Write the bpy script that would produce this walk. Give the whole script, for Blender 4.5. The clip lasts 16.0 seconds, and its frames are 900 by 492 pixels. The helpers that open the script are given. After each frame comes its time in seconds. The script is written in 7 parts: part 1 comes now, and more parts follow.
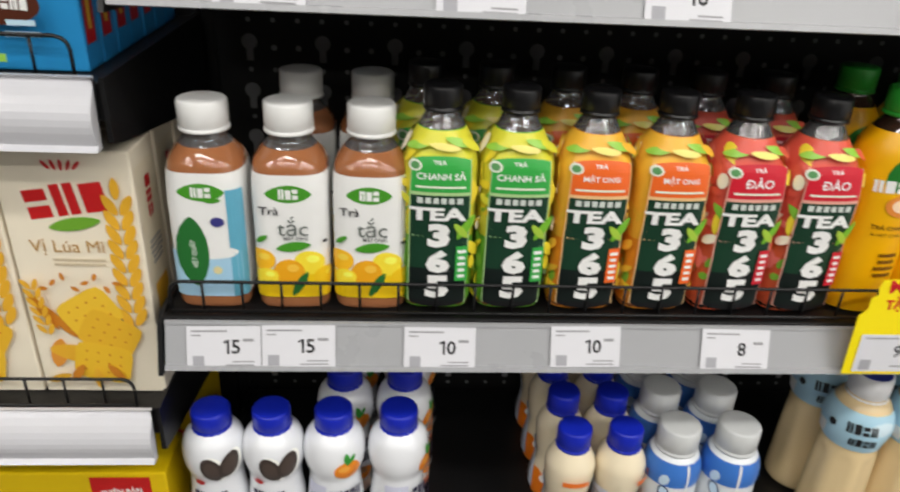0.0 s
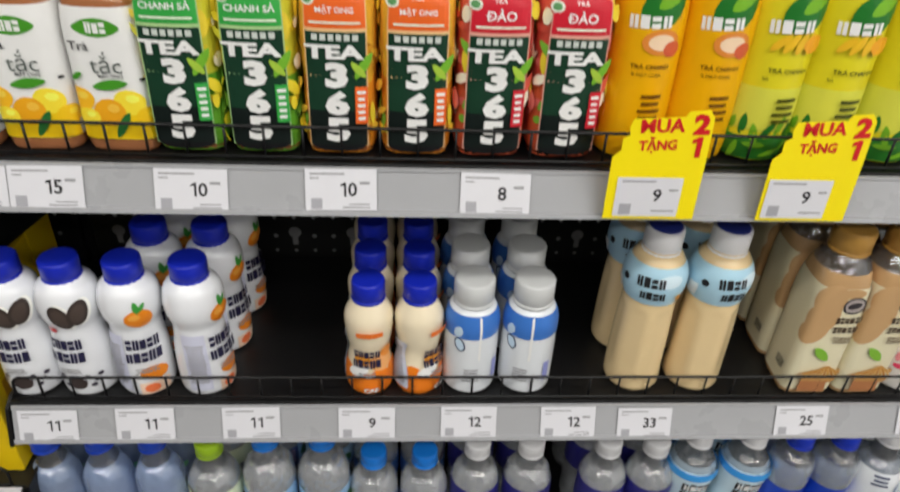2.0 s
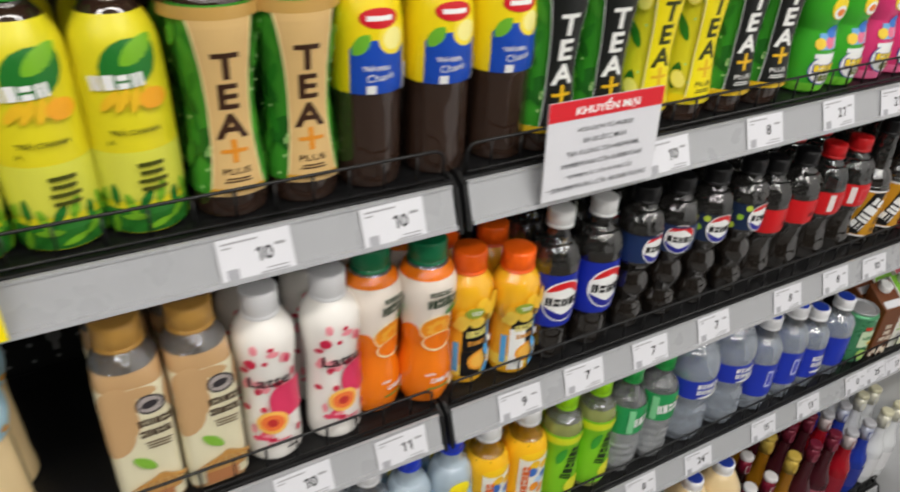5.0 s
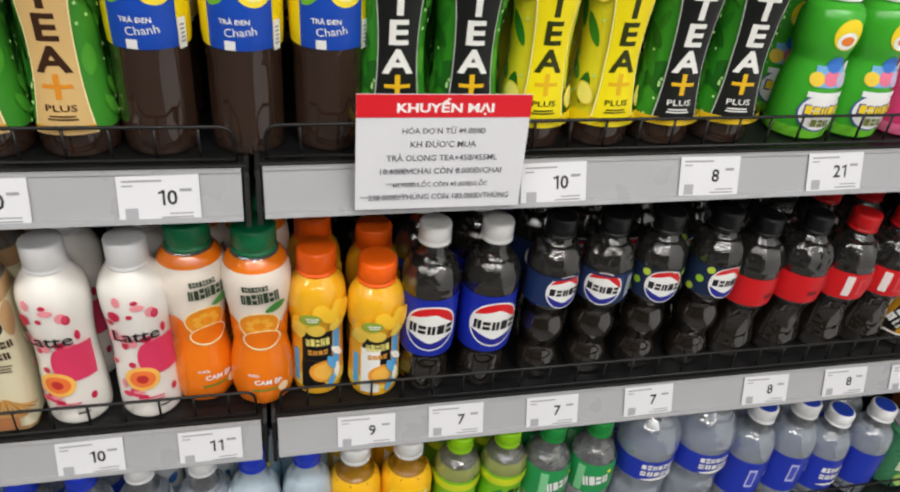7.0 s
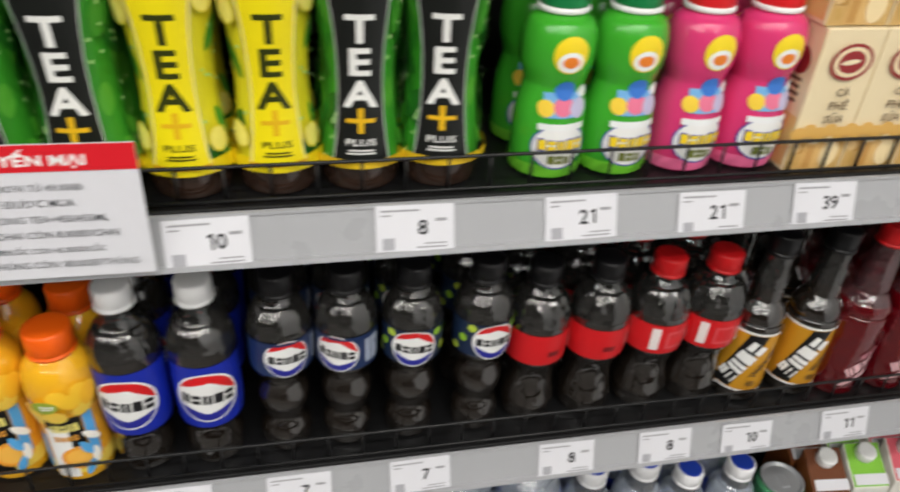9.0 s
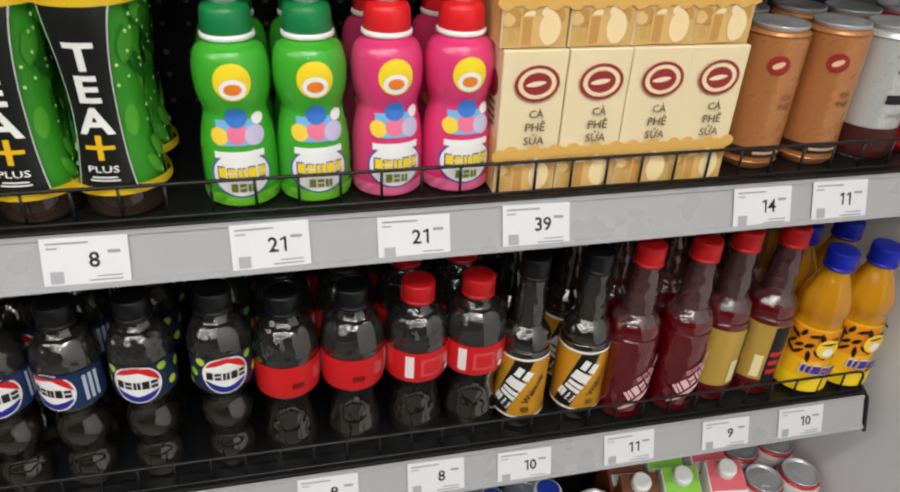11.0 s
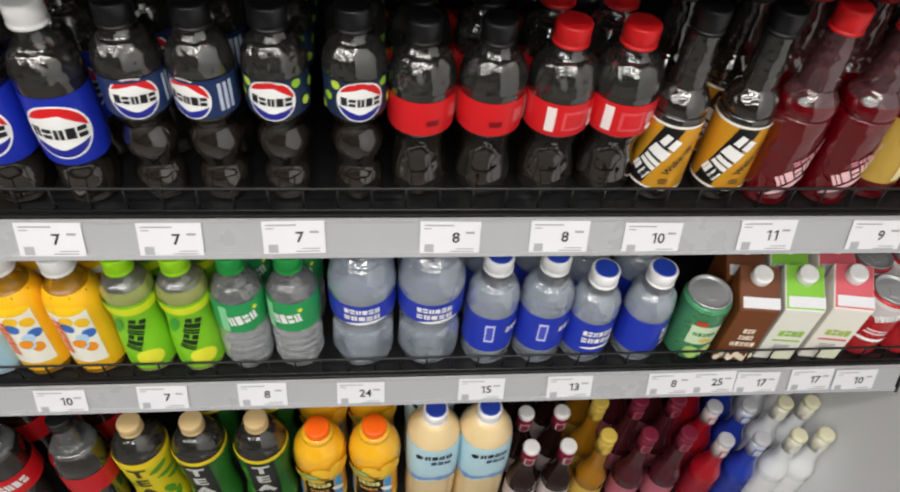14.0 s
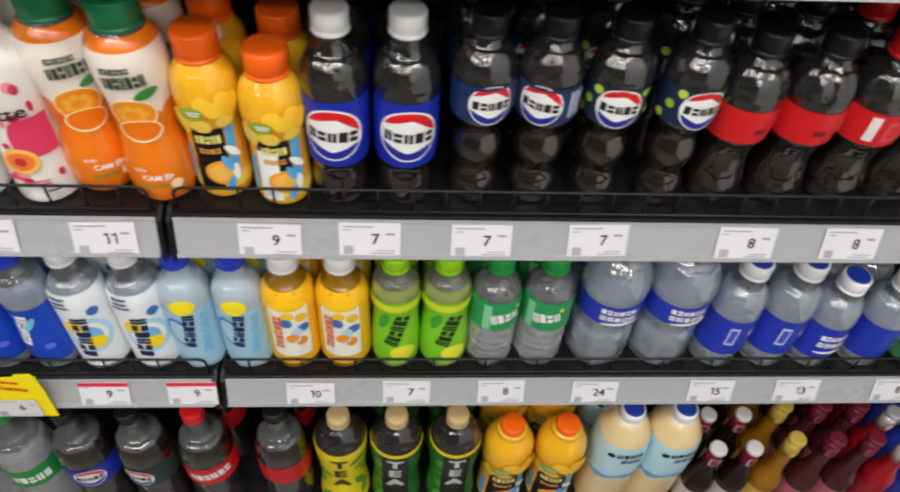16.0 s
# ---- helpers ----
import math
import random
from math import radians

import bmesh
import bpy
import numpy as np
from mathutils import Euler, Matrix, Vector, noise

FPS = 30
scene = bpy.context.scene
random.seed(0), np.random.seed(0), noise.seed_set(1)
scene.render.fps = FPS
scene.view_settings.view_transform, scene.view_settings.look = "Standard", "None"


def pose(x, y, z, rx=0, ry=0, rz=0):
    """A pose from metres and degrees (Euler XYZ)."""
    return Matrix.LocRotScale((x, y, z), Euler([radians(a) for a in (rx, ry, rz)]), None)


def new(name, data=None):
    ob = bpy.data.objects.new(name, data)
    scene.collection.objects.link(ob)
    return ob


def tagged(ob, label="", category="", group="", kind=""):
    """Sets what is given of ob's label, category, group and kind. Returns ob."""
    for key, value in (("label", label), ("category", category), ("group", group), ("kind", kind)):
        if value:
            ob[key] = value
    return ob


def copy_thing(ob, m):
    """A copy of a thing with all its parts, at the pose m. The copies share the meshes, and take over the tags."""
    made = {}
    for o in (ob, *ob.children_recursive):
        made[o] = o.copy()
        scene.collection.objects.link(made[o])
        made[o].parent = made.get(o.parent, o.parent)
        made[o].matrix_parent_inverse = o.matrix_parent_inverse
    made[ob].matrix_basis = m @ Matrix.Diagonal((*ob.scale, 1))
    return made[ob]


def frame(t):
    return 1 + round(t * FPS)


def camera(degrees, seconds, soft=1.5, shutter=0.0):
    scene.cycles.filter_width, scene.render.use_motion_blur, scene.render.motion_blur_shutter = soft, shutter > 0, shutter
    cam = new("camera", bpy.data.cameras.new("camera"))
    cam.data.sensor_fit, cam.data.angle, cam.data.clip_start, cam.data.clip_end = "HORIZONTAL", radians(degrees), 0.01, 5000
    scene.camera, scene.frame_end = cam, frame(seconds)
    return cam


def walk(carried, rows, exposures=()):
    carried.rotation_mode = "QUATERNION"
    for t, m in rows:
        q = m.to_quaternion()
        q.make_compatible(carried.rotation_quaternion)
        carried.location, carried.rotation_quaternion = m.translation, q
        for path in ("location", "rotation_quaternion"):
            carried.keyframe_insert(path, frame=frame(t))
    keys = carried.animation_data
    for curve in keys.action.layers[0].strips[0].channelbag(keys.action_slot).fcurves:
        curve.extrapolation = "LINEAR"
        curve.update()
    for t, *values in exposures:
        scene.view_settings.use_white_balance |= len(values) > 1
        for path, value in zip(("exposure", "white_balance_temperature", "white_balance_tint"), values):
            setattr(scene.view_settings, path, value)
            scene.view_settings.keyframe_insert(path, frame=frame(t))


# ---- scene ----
cam = camera(63.6, 16.0, soft=2.0, shutter=0.5)
PATH = [
    (0, 0.2026, -0.5297, 1.5365, 62.92, -2.69, -3.09),
    (0.5, 0.2328, -0.5334, 1.5400, 61.46, -3.16, -4.92),
    (1, 0.3046, -0.5473, 1.5340, 61.71, -3.11, -4.97),
    (1.5, 0.3882, -0.5607, 1.5113, 59.70, -2.89, -3.51),
    (2, 0.4211, -0.5659, 1.4907, 56.00, -2.60, -2.77),
    (2.5, 0.4503, -0.5617, 1.4670, 54.04, -1.71, -2.96),
    (3, 0.5117, -0.5599, 1.4756, 53.04, -0.93, -5.84),
    (3.5, 0.5999, -0.5656, 1.4818, 53.76, -0.67, -10.43),
    (4, 0.6876, -0.5752, 1.4861, 55.23, -0.79, -16.33),
    (4.5, 0.7641, -0.5702, 1.4922, 56.49, -1.30, -23.16),
    (5, 0.8812, -0.5212, 1.4973, 58.34, -2.60, -29.43),
    (7.5, 1.2794, -0.5494, 1.4730, 56.19, -4.76, -9.79),
    (8, 1.3329, -0.5185, 1.4696, 56.30, -4.03, -10.19),
    (8.5, 1.4057, -0.4742, 1.4659, 56.40, -3.91, -11.24),
    (9, 1.5279, -0.4814, 1.4819, 56.33, -3.72, -11.58),
    (9.5, 1.6269, -0.4984, 1.4859, 58.27, -3.64, -12.90),
    (10, 1.7050, -0.5266, 1.4974, 59.55, -3.09, -13.69),
    (12.5, 1.7757, -0.5285, 1.4688, 52.26, -4.23, -12.05),
    (12.7, 1.7651, -0.5206, 1.4702, 50.05, -4.56, -10.54),
    (13, 1.7565, -0.5173, 1.4433, 46.56, -4.10, -8.28),
    (13.5, 1.7398, -0.5089, 1.4225, 43.14, -4.20, -5.65),
    (14, 1.7194, -0.5047, 1.4248, 41.67, -3.86, -4.03),
    (14.5, 1.6532, -0.4944, 1.4269, 41.17, -3.91, -4.15),
    (15, 1.5735, -0.4952, 1.4250, 41.12, -3.68, -4.24),
    (15.5, 1.5043, -0.4899, 1.4314, 40.51, -3.31, -3.41),
    (16, 1.4305, -0.4956, 1.4258, 41.21, -3.35, -2.24),
]
# the clip's camera opens up a little over the darker shelves
EXPOSURES = [(0, -0.2), (2, -0.27), (4, -0.28), (5, -0.22), (8, -0.18), (10, -0.2), (12.5, 0.02), (13.5, 0.12), (15, 0.04), (16, -0.1)]
walk(cam, [(t, pose(x, y, z, rx, ry, rz)) for t, x, y, z, rx, ry, rz in PATH], EXPOSURES)

# ---- world, lamps, exposure ----
world = bpy.data.worlds.new("world")
scene.world = world
world.use_nodes = True
world.node_tree.nodes["Background"].inputs[0].default_value = (0.9, 0.95, 1.0, 1)
world.node_tree.nodes["Background"].inputs[1].default_value = 0.05
LAMP_ROWS = [(-1.0, 2.9), (-1.65, 2.9), (-2.4, 2.9), (-3.7, 2.9)]
LAMP_X = [-1.6, -0.1, 1.4, 2.9 - 0.75]
LAMP_POWER = 11.8


def ceiling_lamp(x, y):
    data = bpy.data.lights.new("tube_light", "AREA")
    data.shape, data.size, data.size_y = "RECTANGLE", 1.2, 0.16
    data.energy, data.color = LAMP_POWER, (1.0, 0.97, 0.92)
    ob = new("tube_light", data)
    ob.matrix_world = pose(x, y, 2.845)
    return ob

# ---- materials ----
def srgb(r, g, b):
    return tuple((v / 255 / 12.92) if v / 255 <= 0.04045 else ((v / 255 + 0.055) / 1.055) ** 2.4 for v in (r, g, b))


MATS = {}


def mat(name, rgb, rough=0.4, metal=0.0, trans=0.0, ior=1.45, vary=0.08, scale=60.0, bump=0.0, coat=0.0, dent=0.0):
    """A surface with colour and gloss that vary at two scales."""
    if name in MATS:
        return MATS[name]
    m = bpy.data.materials.new(name)
    m.use_nodes = True
    n, l = m.node_tree.nodes, m.node_tree.links
    p = n["Principled BSDF"]
    c = srgb(*rgb)
    tex = n.new("ShaderNodeTexCoord")
    fine, wide = n.new("ShaderNodeTexNoise"), n.new("ShaderNodeTexNoise")
    fine.inputs["Scale"].default_value, wide.inputs["Scale"].default_value = scale, scale / 9
    fine.inputs["Detail"].default_value, wide.inputs["Detail"].default_value = 6, 3
    mix = n.new("ShaderNodeMath")
    mix.operation = "MULTIPLY_ADD"
    mix.inputs[1].default_value = 0.5
    l.new(tex.outputs["Object"], fine.inputs["Vector"])
    l.new(tex.outputs["Object"], wide.inputs["Vector"])
    half = n.new("ShaderNodeMath")
    half.operation, half.inputs[1].default_value = "MULTIPLY", 0.5
    l.new(wide.outputs["Fac"], half.inputs[0])
    l.new(fine.outputs["Fac"], mix.inputs[0])
    l.new(half.outputs[0], mix.inputs[2])
    ramp = n.new("ShaderNodeMix")
    ramp.data_type = "RGBA"
    ramp.inputs[6].default_value = (*[v * (1 - vary) for v in c], 1)
    ramp.inputs[7].default_value = (*[min(1, v * (1 + vary)) for v in c], 1)
    l.new(mix.outputs[0], ramp.inputs[0])
    l.new(ramp.outputs[2], p.inputs["Base Color"])
    rr = n.new("ShaderNodeMapRange")
    rr.inputs[3].default_value, rr.inputs[4].default_value = rough * 0.8, min(1, rough * 1.2)
    l.new(mix.outputs[0], rr.inputs[0])
    l.new(rr.outputs[0], p.inputs["Roughness"])
    p.inputs["Metallic"].default_value = metal
    p.inputs["Transmission Weight"].default_value = trans
    p.inputs["IOR"].default_value = ior
    p.inputs["Coat Weight"].default_value = coat
    if bump:
        b = n.new("ShaderNodeBump")
        b.inputs["Strength"].default_value, b.inputs["Distance"].default_value = bump, 0.002
        l.new(fine.outputs["Fac"], b.inputs["Height"])
        l.new(b.outputs[0], p.inputs["Normal"])
    if dent:
        soft, b = n.new("ShaderNodeTexNoise"), n.new("ShaderNodeBump")
        soft.inputs["Scale"].default_value, soft.inputs["Detail"].default_value = 70, 1.2
        b.inputs["Strength"].default_value, b.inputs["Distance"].default_value = dent, 0.006
        l.new(tex.outputs["Object"], soft.inputs["Vector"])
        l.new(soft.outputs["Fac"], b.inputs["Height"])
        l.new(b.outputs[0], p.inputs["Normal"])
        l.new(b.outputs[0], p.inputs["Coat Normal"])
        p.inputs["Coat IOR"].default_value = 2.0
    MATS[name] = m
    return m


def thin(name, rgb, gloss=0.02, haze=0.03):
    """Thin clear plastic: lets light straight through and glints."""
    if name in MATS:
        return MATS[name]
    m = bpy.data.materials.new(name)
    m.use_nodes = True
    n, l = m.node_tree.nodes, m.node_tree.links
    n.remove(n["Principled BSDF"])
    see, shine, mix, fres = n.new("ShaderNodeBsdfTransparent"), n.new("ShaderNodeBsdfGlossy"), n.new("ShaderNodeMixShader"), n.new("ShaderNodeFresnel")
    see.inputs[0].default_value = (*srgb(*rgb), 1)
    shine.inputs["Roughness"].default_value = gloss
    tex, noise, dent = n.new("ShaderNodeTexCoord"), n.new("ShaderNodeTexNoise"), n.new("ShaderNodeBump")
    noise.inputs["Scale"].default_value, noise.inputs["Detail"].default_value = 75, 1.5
    dent.inputs["Strength"].default_value, dent.inputs["Distance"].default_value = 0.5, 0.006
    l.new(tex.outputs["Object"], noise.inputs["Vector"])
    l.new(noise.outputs["Fac"], dent.inputs["Height"])
    l.new(dent.outputs[0], shine.inputs["Normal"])
    fres.inputs[0].default_value = 2.3
    l.new(fres.outputs[0], mix.inputs[0])
    # a small matte share, set by haze, greys the clear plastic
    matte, film = n.new("ShaderNodeBsdfDiffuse"), n.new("ShaderNodeMixShader")
    matte.inputs[0].default_value = (*srgb(*rgb), 1)
    film.inputs[0].default_value = haze
    l.new(see.outputs[0], film.inputs[1])
    l.new(matte.outputs[0], film.inputs[2])
    l.new(film.outputs[0], mix.inputs[1])
    l.new(shine.outputs[0], mix.inputs[2])
    l.new(mix.outputs[0], n["Material Output"].inputs[0])
    MATS[name] = m
    return m


def col(r, g, b, rough=0.35):
    return mat("print_%d_%d_%d_%d" % (r, g, b, rough * 100), (r, g, b), rough, vary=0.05, scale=90)


WHITE, BLACK = col(238, 238, 236), col(18, 18, 20)
BLACK_METAL = mat("black_powder_coat", (19, 19, 20), 0.42, vary=0.25, scale=220, bump=0.15)
BLACK_PANEL = mat("black_panel", (17, 17, 18), 0.5, vary=0.25, scale=120, bump=0.1)
HOLE_GREY = mat("grey_slot", (128, 128, 130), 0.7, vary=0.3, scale=70)
STRIP = mat("grey_price_strip", (166, 167, 170), 0.28, vary=0.05, scale=25, bump=0.03)
STRIP_WHITE = mat("white_price_strip", (206, 206, 211), 0.2, vary=0.04, scale=25)
CARD = mat("white_card", (218, 218, 223), 0.5, vary=0.03, scale=120)
INK, INK_SOFT = col(25, 25, 28, 0.6), col(150, 150, 154, 0.6)
QR_GREY = col(166, 166, 172, 0.6)
PAINT = mat("white_wall_paint", (226, 227, 229), 0.65, vary=0.04, scale=14, bump=0.2)
DARK_WALL = mat("grey_brown_wall", (58, 56, 54), 0.7, vary=0.25, scale=8)
CEIL = mat("ceiling_paint", (222, 222, 220), 0.8, vary=0.04, scale=10)
TILE = mat("grey_floor_tile", (84, 82, 80), 0.35, vary=0.1, scale=9)
CLEAR = thin("clear_plastic", (236, 238, 240), haze=0.1)
CLEAR_RED = thin("pink_clear_plastic", (222, 152, 160), haze=0.08)
CLEAR_DIM = thin("tinted_clear_plastic", (168, 165, 160), haze=0.05)
WATER = mat("water", (242, 246, 250), 0.02, trans=0.72, ior=1.5, vary=0.01, scale=70, coat=1.0, dent=0.5)
WATER_BLUE = mat("pale_blue_water", (210, 230, 244), 0.03, trans=0.5, ior=1.5, vary=0.04, coat=1.0, dent=0.4)
WATER_DEEP = mat("blue_tinted_water", (176, 198, 236), 0.03, trans=0.5, ior=1.5, vary=0.06, coat=1.0, dent=0.4)
CLOUDY = mat("cloudy_grey_drink", (222, 234, 250), 0.03, trans=0.7, ior=1.5, vary=0.03, coat=1.0, dent=0.4)
CLOUDY_BLUE = mat("pale_blue_drink", (206, 224, 238), 0.04, trans=0.35, ior=1.38, vary=0.06, coat=0.8)
LIME_DRINK = mat("pale_lime_drink", (206, 214, 130), 0.04, trans=0.6, ior=1.38, vary=0.06, coat=0.8)
COLA = mat("cola", (29, 24, 20), 0.06, vary=0.3, scale=60, ior=1.5, coat=1.0, dent=0.18)
BROWN_TEA = mat("brown_tea", (132, 72, 38), 0.08, trans=0.35, ior=1.35, vary=0.1, coat=0.4)
AMBER = mat("amber_tea", (196, 128, 84), 0.06, trans=0.35, ior=1.4, vary=0.12, scale=30, coat=0.8)
DARK_TEA = mat("dark_tea", (52, 36, 28), 0.05, vary=0.2, ior=1.6, coat=1.0)
GOLD_TEA = mat("golden_tea", (196, 140, 30), 0.05, trans=0.5, ior=1.38, vary=0.1, coat=0.8)
MILK_TEA = mat("milk_tea", (230, 204, 156), 0.2, vary=0.05, scale=30, coat=0.5)
RED_DRINK = mat("red_drink", (136, 8, 24), 0.04, trans=0.6, ior=1.4, vary=0.1, coat=0.7, dent=0.35)
ORANGE_DRINK = mat("orange_drink", (238, 122, 20), 0.08, vary=0.06, scale=30, coat=0.5)
YELLOW_DRINK = mat("yellow_drink", (246, 180, 36), 0.08, vary=0.16, scale=30, coat=1.0)
CHROME = mat("brushed_can_metal", (200, 202, 205), 0.3, metal=0.6, vary=0.08, scale=200)


# ---- mesh helpers ----
def mesh_ob(name, verts, faces, materials, index=None, parent=None, label="", smooth=True):
    me = bpy.data.meshes.new(name)
    me.from_pydata(verts, [], faces)
    for m in materials:
        me.materials.append(m)
    if index:
        me.polygons.foreach_set("material_index", index)
    me.polygons.foreach_set("use_smooth", [smooth] * len(faces))
    me.update()
    ob = new(name, me)
    if parent:
        ob.parent = parent
    return tagged(ob, label)


def part(name, bm, materials, parent=None, label="", smooth=False):
    me = bpy.data.meshes.new(name)
    bm.to_mesh(me)
    bm.free()
    for m in materials if isinstance(materials, (list, tuple)) else [materials]:
        me.materials.append(m)
    me.polygons.foreach_set("use_smooth", [smooth] * len(me.polygons))
    ob = new(name, me)
    if parent:
        ob.parent = parent
    return tagged(ob, label)


def box_bm(x0, y0, z0, x1, y1, z1, bevel=0.0, bm=None):
    bm = bm or bmesh.new()
    m = Matrix.LocRotScale(((x0 + x1) / 2, (y0 + y1) / 2, (z0 + z1) / 2), None, (x1 - x0, y1 - y0, z1 - z0))
    got = bmesh.ops.create_cube(bm, size=1, matrix=m)
    if bevel:
        edges = list({e for v in got["verts"] for e in v.link_edges})
        bmesh.ops.bevel(bm, geom=edges, offset=bevel, segments=2, affect="EDGES", profile=0.5)
    return bm


def tube_bm(points, r, sides=6, bm=None):
    """A round rod along a line of points."""
    bm = bm or bmesh.new()
    rings = []
    pts = [Vector(p) for p in points]
    for i, p in enumerate(pts):
        way = (pts[min(i + 1, len(pts) - 1)] - pts[max(i - 1, 0)]).normalized()
        a = way.orthogonal().normalized()
        b = way.cross(a)
        if i and rings:
            a = (ref - way * ref.dot(way)).normalized()
            b = way.cross(a)
        ref = a
        rings.append([bm.verts.new(p + r * (a * math.cos(k * 2 * math.pi / sides) + b * math.sin(k * 2 * math.pi / sides))) for k in range(sides)])
    for u, v in zip(rings, rings[1:]):
        for k in range(sides):
            bm.faces.new((u[k], u[(k + 1) % sides], v[(k + 1) % sides], v[k]))
    bm.faces.new(rings[0][::-1])
    bm.faces.new(rings[-1])
    return bm


def outline(a, n):
    """Radius factor at an angle: 2 is round, more is squarer."""
    return 1.0 if n == 2 else (abs(math.cos(a)) ** n + abs(math.sin(a)) ** n) ** (-1 / n)


def lathe(name, rings, material, parent, segs=28, fill=None, fill_mat=None, knurl=0.0, label="", flute=(0, 0, 0, 0)):
    """A turned body. rings: (radius, z, squareness). Above fill the material is fill_mat. flute: count, depth, z from, z to."""
    verts, faces, index = [], [], []
    for r, z, n in rings:
        for k in range(segs):
            a = 2 * math.pi * k / segs - math.pi / 2
            rr = r * outline(a, n) * (1 + (knurl if k % 2 else 0))
            for count, depth, low, high in flute if isinstance(flute, list) else [flute]:
                if count and low < z < high:
                    rr *= 1 - depth * (0.5 + 0.5 * math.cos(a * count)) * min(1, (z - low) / 0.006, (high - z) / 0.006)
            verts.append((rr * math.cos(a), rr * math.sin(a), z))
    for i in range(len(rings) - 1):
        for k in range(segs):
            j = (k + 1) % segs
            faces.append((i * segs + k, i * segs + j, (i + 1) * segs + j, (i + 1) * segs + k))
            index.append(1 if fill is not None and rings[i][1] >= fill - 1e-6 else 0)
    faces.append(tuple(range(segs))[::-1])
    index.append(0)
    faces.append(tuple(range((len(rings) - 1) * segs, len(rings) * segs)))
    index.append(1 if fill is not None else 0)
    return mesh_ob(name, verts, faces, [material] + ([fill_mat] if fill is not None else []), index, parent, label)


def at_height(rings, z):
    for (r0, z0, n0), (r1, z1, n1) in zip(rings, rings[1:]):
        if z0 <= z <= z1 and z1 > z0:
            f = (z - z0) / (z1 - z0)
            return r0 + (r1 - r0) * f, n0 + (n1 - n0) * f
    return rings[-1][0], rings[-1][2]


TEXTS = {}


def text_shape(s, bold=0.0):
    """Vertices and faces of a line of writing, one unit high, centred."""
    if (s, bold) in TEXTS:
        return TEXTS[s, bold]
    cu = bpy.data.curves.new("writing", "FONT")
    s = s.replace("Đ", "Ð").replace("Ơ", "O’").replace("Ợ", "O’")
    cu.body, cu.size, cu.offset, cu.resolution_u = s, 1.0, bold, 2
    ob = bpy.data.objects.new("writing", cu)
    me = bpy.data.meshes.new_from_object(ob)
    bpy.data.objects.remove(ob)
    bm = bmesh.new()
    bm.from_mesh(me)
    if bm.verts:
        for axis in (0, 1):
            lo, hi = min(p.co[axis] for p in bm.verts), max(p.co[axis] for p in bm.verts)
            step = 0.14
            for k in range(1, int((hi - lo) / step) + 1):
                at = [0, 0, 0]
                at[axis] = lo + k * step
                no = [0, 0, 0]
                no[axis] = 1
                bmesh.ops.bisect_plane(bm, geom=bm.verts[:] + bm.edges[:] + bm.faces[:], plane_co=at, plane_no=no)
    bm.verts.index_update()
    v = [tuple(p.co[:2]) for p in bm.verts]
    f = [tuple(c.index for c in p.verts) for p in bm.faces]
    bm.free()
    bpy.data.meshes.remove(me)
    bpy.data.curves.remove(cu)
    if v:
        x0, x1, y0, y1 = min(p[0] for p in v), max(p[0] for p in v), min(p[1] for p in v), max(p[1] for p in v)
        k = 1 / max(y1 - y0, 1e-6)
        v = [((x - (x0 + x1) / 2) * k, (y - (y0 + y1) / 2) * k) for x, y in v]
    TEXTS[s, bold] = (v, f)
    return v, f


